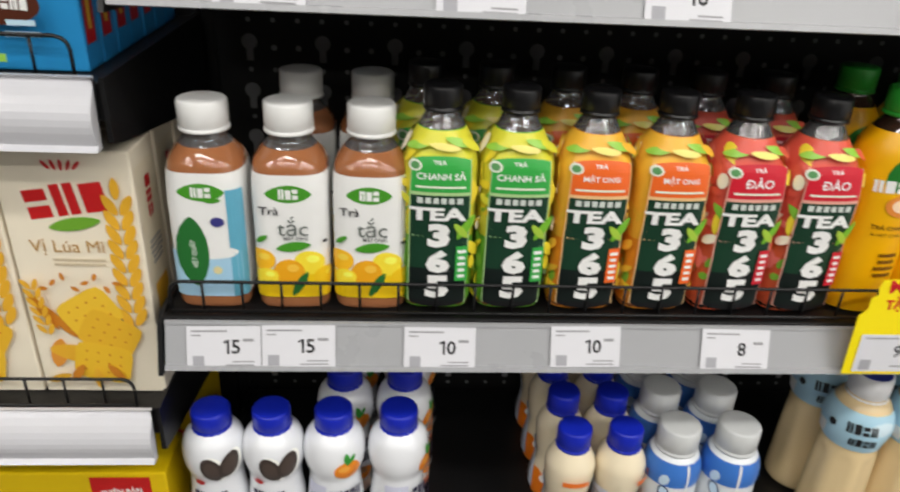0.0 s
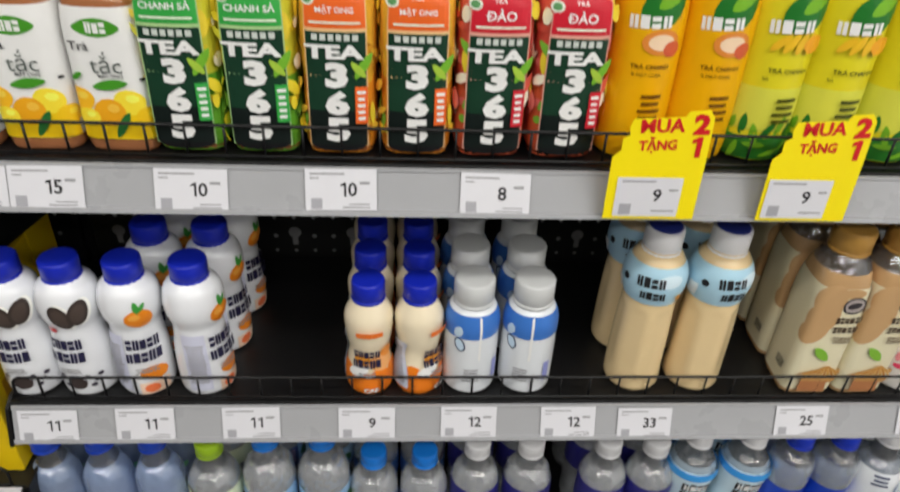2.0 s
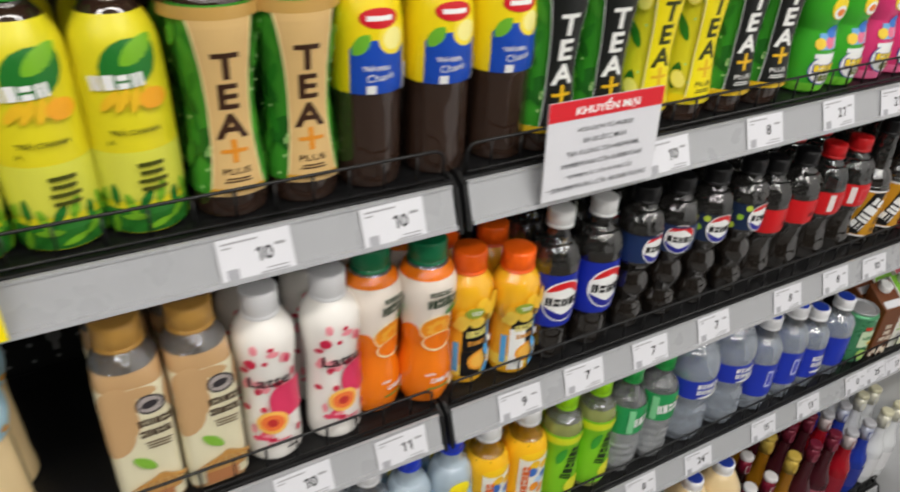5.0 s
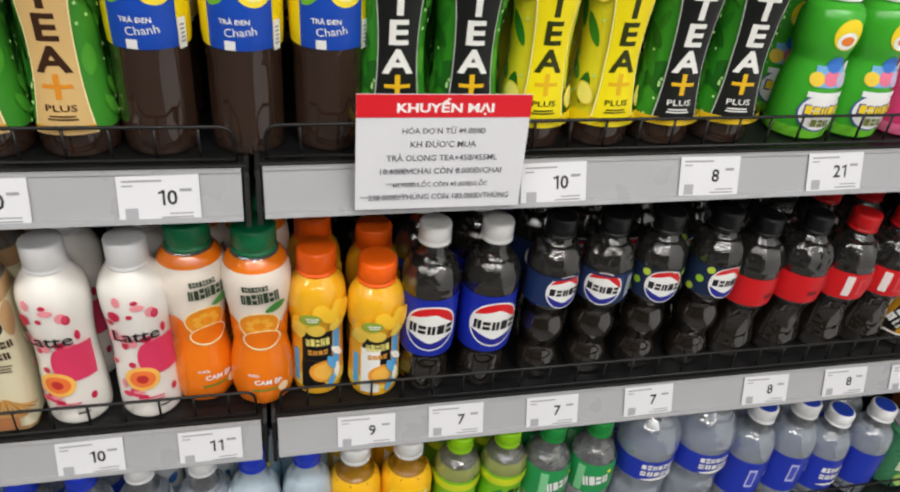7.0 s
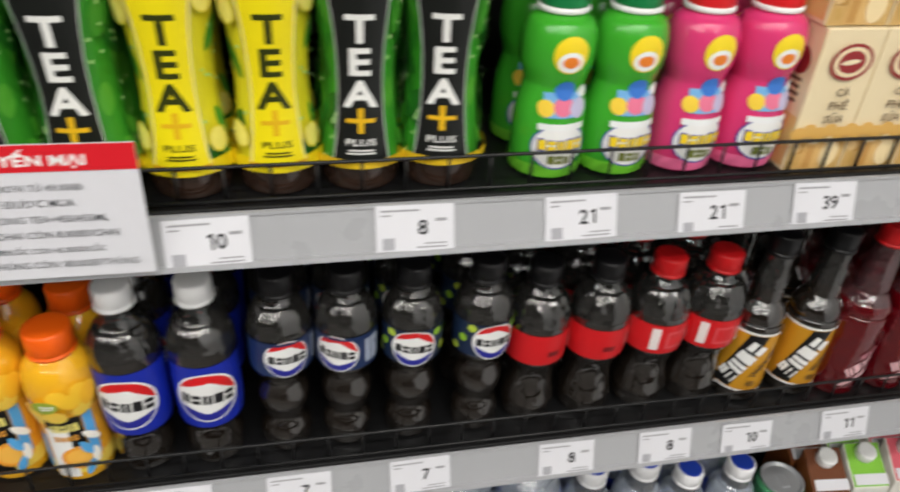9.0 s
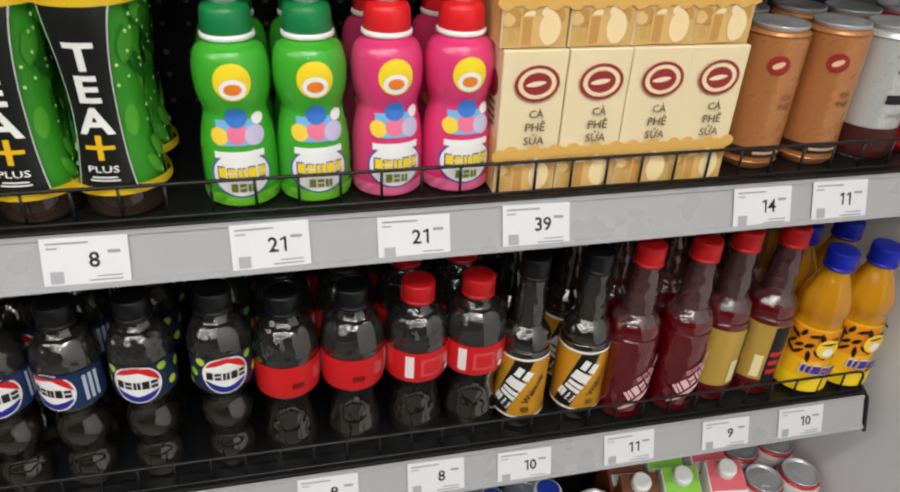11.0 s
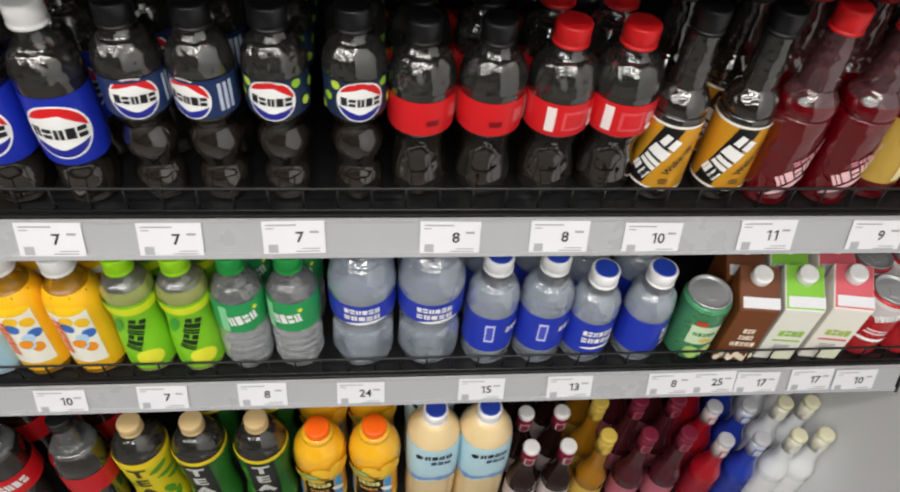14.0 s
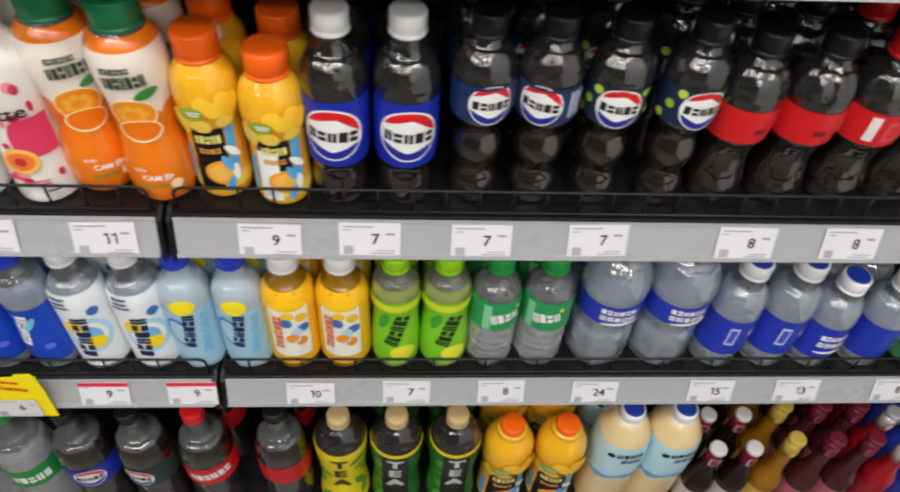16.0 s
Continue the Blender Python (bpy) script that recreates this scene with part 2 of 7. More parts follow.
class Art:
    """Flat print, in metres (u to the right, v up), to be laid on a face or wrapped round a bottle."""

    def __init__(self, cell=0.003):
        self.v, self.f, self.i, self.mats, self.layer, self.cell = [], [], [], [], 0, cell

    def add(self, pts, faces, m):
        if m not in self.mats:
            self.mats.append(m)
        k, base = self.mats.index(m), len(self.v)
        self.layer += 1
        self.v += [(u, v, self.layer) for u, v in pts]
        self.f += [tuple(base + j for j in f) for f in faces]
        self.i += [k] * len(faces)

    def rect(self, u0, v0, u1, v1, m, skew=0.0):
        nu, nv = max(1, math.ceil((u1 - u0) / self.cell)), max(1, math.ceil((v1 - v0) / (2 * self.cell)))
        pts = [(u0 + (u1 - u0) * i / nu + skew * (j / nv - 0.5), v0 + (v1 - v0) * j / nv) for j in range(nv + 1) for i in range(nu + 1)]
        self.add(pts, [(j * (nu + 1) + i, j * (nu + 1) + i + 1, (j + 1) * (nu + 1) + i + 1, (j + 1) * (nu + 1) + i) for j in range(nv) for i in range(nu)], m)

    def blob(self, shape, m, c=None):
        """A patch with a star-shaped edge."""
        c = c or (sum(p[0] for p in shape) / len(shape), sum(p[1] for p in shape) / len(shape))
        n, steps = len(shape), max(1, math.ceil(max(math.hypot(p[0] - c[0], p[1] - c[1]) for p in shape) / 0.003))
        pts = [c] + [(c[0] + (p[0] - c[0]) * s / steps, c[1] + (p[1] - c[1]) * s / steps) for s in range(1, steps + 1) for p in shape]
        faces = [(0, 1 + k, 1 + (k + 1) % n) for k in range(n)]
        faces += [(1 + s * n + k, 1 + (s + 1) * n + k, 1 + (s + 1) * n + (k + 1) % n, 1 + s * n + (k + 1) % n) for s in range(steps - 1) for k in range(n)]
        self.add(pts, faces, m)

    def oval(self, u, v, a, b, m, rot=0.0, start=0.0, stop=360.0, n=22):
        ca, sa = math.cos(radians(rot)), math.sin(radians(rot))
        e = []
        full = stop - start >= 360
        n = max(8, min(48, math.ceil(2 * math.pi * max(a, b) / 0.003)))
        for k in range(n if full else n + 1):
            w = radians(start + (stop - start) * k / n)
            x, y = a * math.cos(w), b * math.sin(w)
            e.append((u + x * ca - y * sa, v + x * sa + y * ca))
        self.blob(e, m, (u, v) if full else None)

    def leaf(self, u, v, length, width, m, rot=0.0):
        ca, sa = math.cos(radians(rot)), math.sin(radians(rot))
        side = [(math.cos(math.pi * k / 8) * length / 2, math.sin(math.pi * k / 8) ** 1.4 * width / 2) for k in range(9)]
        e = side + [(x, -y) for x, y in side[7:0:-1]]
        self.blob([(u + x * ca - y * sa, v + x * sa + y * ca) for x, y in e], m, (u, v))

    def text(self, s, u, v, h, m, rot=0.0, bold=0.0, wide=1.0):
        pts, faces = text_shape(s, bold)
        ca, sa = math.cos(radians(rot)), math.sin(radians(rot))
        self.add([(u + h * (x * wide * ca - y * sa), v + h * (x * wide * sa + y * ca)) for x, y in pts], faces, m)

    def price(self, s, u, v, h, m):
        """A price in upright figures, the one with its flag."""
        wide = 0.64 * h
        for k, c in enumerate(s):
            x = u + (k - (len(s) - 1) / 2) * wide
            if c == "1":
                e = [(0.04, -0.5), (0.2, -0.5), (0.2, 0.5), (0.1, 0.5), (-0.2, 0.36), (-0.2, 0.22), (0.04, 0.3)]
                self.add([(x + a * h, v + b * h) for a, b in e], [(0, 1, 2, 6), (6, 2, 3), (6, 3, 4, 5)], m)
            else:
                self.text(c, x, v, h, m, bold=0.018, wide=1.0)

    def strip(self, edge, m):
        """A patch with curved sides. edge: (v, half width) from foot to top."""
        n = max(2, math.ceil(2 * max(w for v, w in edge) / self.cell))
        pts = [(-w + 2 * w * i / n, v) for v, w in edge for i in range(n + 1)]
        self.add(pts, [(j * (n + 1) + i, j * (n + 1) + i + 1, (j + 1) * (n + 1) + i + 1, (j + 1) * (n + 1) + i) for j in range(len(edge) - 1) for i in range(n)], m)

    def bars(self, u, v, w, h, count, m, ragged=0.25):
        """Lines of writing too small to read."""
        rnd = random.Random(int(u * 1e4) + int(v * 1e4) * 7 + count)
        for k in range(count):
            ww = w * (1 - ragged * rnd.random())
            y = v - (k + 0.5 - count / 2) * h * 2
            self.rect(u - ww / 2, y - h / 2, u + ww / 2, y + h / 2, m)

    def wrap(self, name, rings, parent, label="", lift=0.0007):
        """Bend the print round a turned body; u = 0 faces the front."""
        verts = []
        for u, v, layer in self.v:
            r, n = at_height(rings, v)
            a = u / max(r, 0.004) - math.pi / 2
            rr = r * outline(a, n) + lift + layer * 0.00008
            verts.append((rr * math.cos(a), rr * math.sin(a), v))
        return mesh_ob(name, verts, self.f, self.mats, self.i, parent, label, smooth=False)

    def flat(self, name, parent, m=None, label="", lift=0.0006):
        """Lay the print on an upright face that looks along -y, or on the plane of m."""
        m = m or Matrix()
        verts = [tuple(m @ Vector((u, -lift - layer * 0.00006, v))) for u, v, layer in self.v]
        return mesh_ob(name, verts, self.f, self.mats, self.i, parent, label, smooth=False)


def sleeve(name, rings, z0, z1, m, parent, segs=36, label="", lift=0.0005, a0=-180, a1=180):
    """A label round a turned body between two heights."""
    steps = max(2, math.ceil((z1 - z0) / 0.008))
    verts, faces = [], []
    closed = a1 - a0 >= 360
    cols = segs if closed else segs + 1
    for j in range(steps + 1):
        z = z0 + (z1 - z0) * j / steps
        r, n = at_height(rings, z)
        for k in range(cols):
            a = radians(a0 + (a1 - a0) * k / segs) - math.pi / 2
            rr = r * outline(a, n) + lift
            verts.append((rr * math.cos(a), rr * math.sin(a), z))
    for j in range(steps):
        for k in range(segs):
            kk = (k + 1) % cols
            faces.append((j * cols + k, j * cols + kk, (j + 1) * cols + kk, (j + 1) * cols + k))
    return mesh_ob(name, verts, faces, [m], None, parent, label)


def thing(name, label, category, group=""):
    return tagged(new(name), label, category, group)


def curve_rings(pairs, sq=2, steps=5, sq_top=None):
    """A smooth profile through (radius, z) pairs."""
    out = []
    n = len(pairs)
    for i in range(n - 1):
        p0, p1, p2, p3 = pairs[max(i - 1, 0)], pairs[i], pairs[i + 1], pairs[min(i + 2, n - 1)]
        for k in range(steps):
            t = k / steps
            q = [0.5 * (2 * p1[c] + (p2[c] - p0[c]) * t + (2 * p0[c] - 5 * p1[c] + 4 * p2[c] - p3[c]) * t * t + (3 * p1[c] - p0[c] - 3 * p2[c] + p3[c]) * t ** 3) for c in (0, 1)]
            out.append((max(q[0], 0.002), q[1]))
    out.append(pairs[-1])
    z_end = out[-1][1]
    res, last = [], -1
    for r, z in out:
        z = max(z, last + 1e-5)
        last = z
        f = max(0.0, min(1.0, (z / z_end - 0.62) / 0.25))
        res.append((r, z, sq + ((sq_top or 2) - sq) * f))
    return res


def cap(r, z0, z1, m, parent, name="cap", ring=True, label="", knurl=0.03):
    rings = [(r * 0.96, z0, 2), (r, z0 + 0.001, 2), (r, z1 - 0.002, 2), (r * 0.95, z1 - 0.0005, 2), (r * 0.86, z1, 2)]
    if ring:
        rings = [(r * 1.03, z0 - 0.004, 2), (r * 1.03, z0 - 0.0015, 2), (r * 0.9, z0 - 0.001, 2)] + rings
    return lathe(name, rings, m, parent, segs=36, knurl=knurl, label=label)


SHELF_A, SHELF_B, SHELF_C, SHELF_D = 1.192, 0.896, 0.597, 0.105


def stock(first, spots, deck, group, jitter=4.0, tall=1.0):
    """Set out copies of a thing on a shelf. spots: (x, front y, turn)."""
    rnd = random.Random(len(spots) * 17 + int(spots[0][0] * 1000))
    for k, (x, y, turn) in enumerate(spots):
        m = pose(x, y, deck + lift(x, deck), 0, -math.degrees(math.atan(RISE)) if lift(x, deck) else 0, turn + rnd.uniform(-jitter, jitter))
        if k == 0:
            first.matrix_basis = m @ Matrix.Diagonal((1, 1, tall, 1))
            tagged(first, group=group)
        else:
            copy_thing(first, m)


def rows_of(xs, y, r, rows, turn=0.0, gap=0.003, shift=0.0):
    return [(x + shift * k, y + r + k * (2 * r + gap), turn) for k in range(rows) for x in xs]

# ---- the room ----
def slab(name, dims, m, label, category, bevel=0.0):
    ob = part(name, box_bm(*dims, bevel), m)
    return tagged(ob, label, category, kind="structure")


slab("floor", (-3.0, -5.0, -0.1, 2.75, 0.75, 0.0), TILE, "dark grey tiled shop floor in the aisle", "floor")
slab("ceiling", (-3.0, -5.0, 2.9, 2.75, 0.75, 3.0), CEIL, "plain off-white ceiling over the shop aisle", "ceiling")
slab("wall_back", (-3.0, 0.6, 0.0, 2.75, 0.75, 2.9), PAINT, "plain white wall behind the shelving", "wall")
# unseen closing wall, dark so bottles mirror it like stocked shelves opposite
slab("wall_aisle", (-3.0, -5.15, 0.0, 2.75, -5.0, 2.9), DARK_WALL, "unseen grey-brown wall added across the aisle", "wall")
slab("wall_east", (2.512, -5.0, 0.0, 2.75, 0.6, 2.9), PAINT, "smooth white painted wall beside the shelf end", "wall")
slab("wall_west", (-3.15, -5.0, 0.0, -3.0, 0.6, 2.9), DARK_WALL, "plain grey-brown wall closing the aisle", "wall")

for ly, lz in LAMP_ROWS:
    for lx in LAMP_X:
        lamp = ceiling_lamp(lx, ly)
        fixture = thing("ceiling_light", "slim white linear ceiling light, switched on", "ceiling light", "ceiling lights")
        fixture.location = (lx, ly, 2.9)
        part("housing", box_bm(-0.62, -0.25, -0.05, 0.62, 0.25, 0.0, 0.006), CEIL, fixture)

# ---- shelving ----
BAYS = [(0.0, 1.198), (1.203, 2.458)]
# deck height, y of the strip's top edge
DECKS = [(1.4905, 0.0), (SHELF_A, 0.0), (SHELF_B, 0.003), (SHELF_C, 0.0), (SHELF_D, -0.012)]
BACK = 0.284
# the second bay's upper shelf rises a little towards the wall
RISE = 0.0112


def lift(x, deck):
    return 0.0013 + (x - 1.203) * RISE if x > 1.2 and SHELF_A - 0.01 < deck < SHELF_A + 0.2 else 0.0


def upright_panel(x0, x1, name="back_panel"):
    top = thing("shelf_back_panel", "black perforated metal back panel with keyhole slots", "back panel", "back panels")
    top.location = (x0, BACK, 0)
    part("panel", box_bm(0, 0, 0.05, x1 - x0, 0.012, 2.0, 0.002), BLACK_PANEL, top)
    verts, faces = [], []

    def disc(cx, cz, r, n=10):
        b = len(verts)
        verts.extend((cx + r * math.cos(2 * math.pi * k / n), -0.0008, cz + r * math.sin(2 * math.pi * k / n)) for k in range(n))
        faces.append(tuple(range(b, b + n)))

    def slot(cx, cz):
        b = len(verts)
        w = 0.0038
        verts.extend([(cx - w, -0.0012, cz - 0.0205), (cx + w, -0.0012, cz - 0.0205), (cx + w, -0.0012, cz), (cx - w, -0.0012, cz)])
        faces.append((b, b + 1, b + 2, b + 3))
        disc(cx, cz, 0.0088, 12)

    step, rise = 0.079, 0.0535
    for i in range(int((x1 - x0 - 0.02) / step)):
        for j in range(33):
            cx, z = 0.036 + i * step, 0.1885 + j * rise
            slot(cx, z)
            for k in (1, 2):
                disc(cx + k * step / 3, z - 0.006, 0.0034, 8)
            for k in (0, 1, 2):
                disc(cx + k * step / 3, z - 0.03, 0.0028, 8)
    ob = mesh_ob("perforation", verts, faces, [HOLE_GREY], None, top, "grey slots and round holes", smooth=False)
    tagged(ob, kind="stuff")


def shelf(x0, x1, deck, y0, depth_end, number=""):
    top = thing("shelf", "black metal shelf board with a grey price strip", "shelf", "shelf boards")
    top.location = (x0, 0, deck + lift(x0, deck))
    top.rotation_euler = (0, -math.atan(RISE) if lift(x0, deck) else 0, 0)
    w = x1 - x0
    bm = box_bm(0.003, y0 + 0.006, -0.028, w - 0.003, depth_end, 0.0, 0.002)
    part("deck", bm, BLACK_METAL, top, "black powder-coated deck")
    part("front_lip", box_bm(0.002, y0 + 0.001, -0.04, w - 0.002, y0 + 0.008, 0.001, 0.0015), BLACK_METAL, top)
    for sx in (0.0, w - 0.004):
        bm = bmesh.new()
        prof = [(y0 - 0.019, -0.046), (y0 - 0.004, -0.003), (y0 + 0.01, 0.004), (depth_end, 0.004), (depth_end, -0.085), (y0 + 0.2, -0.06)]
        a, b = [bm.verts.new((sx, y, z)) for y, z in prof], [bm.verts.new((sx + 0.004, y, z)) for y, z in prof]
        bm.faces.new(a[::-1])
        bm.faces.new(b)
        for k in range(len(prof)):
            bm.faces.new((a[k], a[(k + 1) % len(prof)], b[(k + 1) % len(prof)], b[k]))
        bmesh.ops.recalc_face_normals(bm, faces=bm.faces)
        part("end_bracket", bm, BLACK_METAL, top)
    bm = bmesh.new()
    prof = [(0.0, -0.0012), (-0.0035, -0.0012), (-0.004, -0.0036), (-0.0025, -0.004), (-0.0145, -0.0365), (-0.0175, -0.0366), (-0.019, -0.0405), (-0.015, -0.0418), (-0.011, -0.040), (0.0, -0.006)]
    ends = []
    for x in (0.006, w - 0.006):
        ends.append([bm.verts.new((x, y0 + y, z)) for y, z in prof])
    for k in range(len(prof)):
        bm.faces.new((ends[0][k], ends[0][(k + 1) % len(prof)], ends[1][(k + 1) % len(prof)], ends[1][k]))
    bm.faces.new(ends[0][::-1])
    bm.faces.new(ends[1])
    bmesh.ops.recalc_face_normals(bm, faces=bm.faces)
    part("price_strip", bm, STRIP, top, "grey plastic price strip")
    return top


UPRIGHT = None


def wire_guard(x0, x1, deck, y0):
    """The low wire fence along a shelf's front edge."""
    global UPRIGHT
    top = thing("wire_guard", "low black wire guard along the shelf front", "wire guard", "wire guards")
    top.location = (x0, y0 + 0.008, deck + lift(x0, deck))
    top.rotation_euler = (0, -math.atan(RISE) if lift(x0, deck) else 0, 0)
    w, h = x1 - x0, 0.0315
    line = [(0.006, 0, 0)] + [(0.006 + 0.01 * (1 - math.cos(a)), 0, h - 0.01 + 0.01 * math.sin(a)) for a in (0, 0.5, 1.0, 1.57)]
    line += [(w - p[0], 0, p[2]) for p in line[::-1]]
    part("top_rail", tube_bm(line, 0.0016), BLACK_METAL, top, smooth=True)
    part("foot_rail", tube_bm([(0.006, -0.002, 0.004), (w - 0.006, -0.002, 0.004)], 0.0016), BLACK_METAL, top, smooth=True)
    n = round(w / 0.0335)
    for k in range(1, n):
        if UPRIGHT is None:
            ob = part("upright", tube_bm([(0, 0.0008, 0.0), (0, 0.0008, h)], 0.0013, 5), BLACK_METAL, top, smooth=True)
            UPRIGHT = ob.data
        else:
            ob = new("upright", UPRIGHT)
            ob.parent = top
        ob.location = (w * k / n, 0, 0)


for bx0, bx1 in BAYS:
    upright_panel(bx0, bx1)
    for deck, y0 in DECKS:
        shelf(bx0, bx1, deck, y0, BACK - 0.004)
        wire_guard(bx0 + 0.004, bx1 - 0.004, deck, y0)
for ux in (-0.014, 1.2005, 2.462):
    post = slab("trim", (ux - 0.012, BACK + 0.013, 0.0, ux + 0.012, BACK + 0.05, 2.05), BLACK_METAL, "black slotted shelving upright post", "post", 0.002)


# ---- price cards ----
STRIP_PLANE = pose(0, 0, 0, -math.degrees(math.atan2(0.011, 0.044)), 0, 0)


def price_card(x, deck, y0, price, red=False, drop=0.0, tilt=0.0):
    top = thing("price_card", "white paper price card reading %s in the price strip" % price, "price card", "price cards")
    bm = box_bm(0, -0.0006, -0.0365, 0.062, 0, 0.0)
    part("card", bm, CARD, top)
    art = Art()
    art.price(price, 0.037, -0.018, 0.0124, INK)
    art.rect(0.047, -0.0135, 0.056, -0.011, INK_SOFT)
    art.rect(0.004, -0.005, 0.034, -0.0035, INK_SOFT)
    art.rect(0.004, -0.0085, 0.012, -0.0073, INK_SOFT)
    art.rect(0.038, -0.0315, 0.056, -0.0304, INK_SOFT)
    art.rect(0.032, -0.0345, 0.056, -0.0333, INK_SOFT)
    art.rect(0.005, -0.0352, 0.0145, -0.0257, QR_GREY)
    if red:
        art.rect(0.0, -0.006, 0.062, 0.0, col(214, 34, 60))
    art.flat("print", top, label="black and grey print")
    up = lift(x, deck)
    top.matrix_basis = pose(x, y0 - 0.0036 - drop * 0.36, deck + up - 0.002 - drop, -20.0, 0, 0) @ pose(0, 0, 0, 0, tilt - (0.64 if up else 0), 0)
    return top


CARDS_A = [(0.024, "15"), (0.087, "15"), (0.208, "10"), (0.336, "10"), (0.472, "8"), (0.972, "10"), (1.097, "10"), (1.430, "10"), (1.586, "8"), (1.723, "21"), (1.841, "21"), (1.950, "39"), (2.176, "14"), (2.262, "11"), (2.375, "10")]
CARDS_B = [(0.012, "11"), (0.114, "11"), (0.227, "11"), (0.353, "9"), (0.466, "12"), (0.578, "12"), (0.666, "33"), (0.850, "25"), (0.996, "10"), (1.110, "11"), (1.271, "9"), (1.370, "7"), (1.483, "7"), (1.603, "7"), (1.761, "8"), (1.875, "8"), (1.975, "10"), (2.101, "11"), (2.226, "9"), (2.329, "10")]
CARDS_C = [(1.286, "10"), (1.411, "7"), (1.536, "8"), (1.663, "24"), (1.823, "15"), (1.943, "13"), (2.083, "8"), (2.145, "25"), (2.209, "17"), (2.287, "17"), (2.353, "10")]
CARDS_TOP = [(0.075, "12"), (0.225, "12"), (0.37, "10"), (0.56, "12"), (0.70, "10")]
rnd = random.Random(5)
for cards, (deck, y0) in ((CARDS_TOP, DECKS[0]), (CARDS_A, DECKS[1]), (CARDS_B, DECKS[2]), (CARDS_C, DECKS[3])):
    for cx, price in cards:
        price_card(cx, deck, y0, price, drop=rnd.uniform(0, 0.003), tilt=rnd.uniform(-1, 1))
for cx, price in ((1.025, "9"), (1.135, "9")):
    price_card(cx, SHELF_C, 0.0, price, red=True, drop=0.001)
# ---- drinks: one function for each kind ----
def body(parent, rings, liquid, fill=None, above=CLEAR, segs=28, flute=(0, 0, 0, 0), label=""):
    return lathe("body", rings, liquid, parent, segs, fill, above, label=label, flute=flute)


def fruit_juice(blue):
    """Squarish amber bottle with a white wrap label and a white cap."""
    t = thing("juice_bottle", "amber fruit tea bottle, white %s label, white cap" % ("and blue" if blue else "citrus"), "juice bottle")
    rings = curve_rings([(0.026, 0), (0.0305, 0.003), (0.031, 0.02), (0.031, 0.09), (0.031, 0.125), (0.029, 0.137), (0.0205, 0.149), (0.0172, 0.154), (0.0172, 0.168)], 5)
    body(t, rings, AMBER, 0.145)
    cap(0.0195, 0.162, 0.184, mat("ribbed_white_cap", (232, 232, 230), 0.35, vary=0.03), t)
    lab = sleeve("label", rings, 0.013, 0.129, WHITE, t, label="white paper wrap label")
    a = Art()
    green, dark = col(70, 150, 40), col(40, 110, 50)
    a.leaf(0, 0.098, 0.034, 0.014, green)
    wordmark(a, 0, 0.098, 0.016, 0.008, WHITE, 3, 0, 2)
    if blue:
        a.rect(-0.030, 0.012, 0.030, 0.05, col(168, 208, 232))
        a.rect(0.017, 0.012, 0.030, 0.10, col(98, 170, 196))
        a.oval(0.002, 0.05, 0.02, 0.006, WHITE)
        a.leaf(-0.010, 0.05, 0.058, 0.024, dark, 90)
        a.text("VIỆT QUẤT", -0.010, 0.048, 0.006, WHITE, 90, 0.01)
        a.oval(0.010, 0.075, 0.005, 0.004, col(60, 60, 130))
        a.leaf(0.008, 0.092, 0.012, 0.004, green, 5)
        a.oval(0.007, 0.035, 0.0035, 0.0035, col(226, 214, 160))
    else:
        a.rect(-0.030, 0.012, 0.030, 0.034, col(245, 205, 20))
        for u, v, r, c in ((-0.022, 0.044, 0.010, (250, 190, 40)), (0.013, 0.042, 0.011, (250, 225, 60)), (-0.002, 0.034, 0.012, (240, 170, 30)), (0.025, 0.03, 0.009, (245, 200, 30)), (-0.018, 0.03, 0.008, (250, 225, 60))):
            a.oval(u, v, r, r * 0.92, col(*c))
            a.oval(u + r * 0.25, v + r * 0.3, r * 0.4, r * 0.3, col(min(255, c[0] + 8), min(255, c[1] + 25), c[2] + 40))
        a.leaf(0.002, 0.056, 0.026, 0.008, green, 8)
        a.leaf(0.006, 0.024, 0.024, 0.007, dark, 60)
        a.leaf(-0.020, 0.062, 0.01, 0.004, green, 40)
        a.text("Trà", -0.014, 0.085, 0.0065, INK, bold=0.01)
        a.text("tắc", 0.002, 0.073, 0.016, col(96, 104, 98))
        a.text("MẬT ONG", 0.004, 0.063, 0.0045, INK, bold=0.01)
        a.oval(0.024, 0.06, 0.0022, 0.0014, INK)
    a.v = [(u, 0.0135 + (v - 0.012) * 1.15, k) for u, v, k in a.v]
    a.wrap("print", rings, lab)
    return t


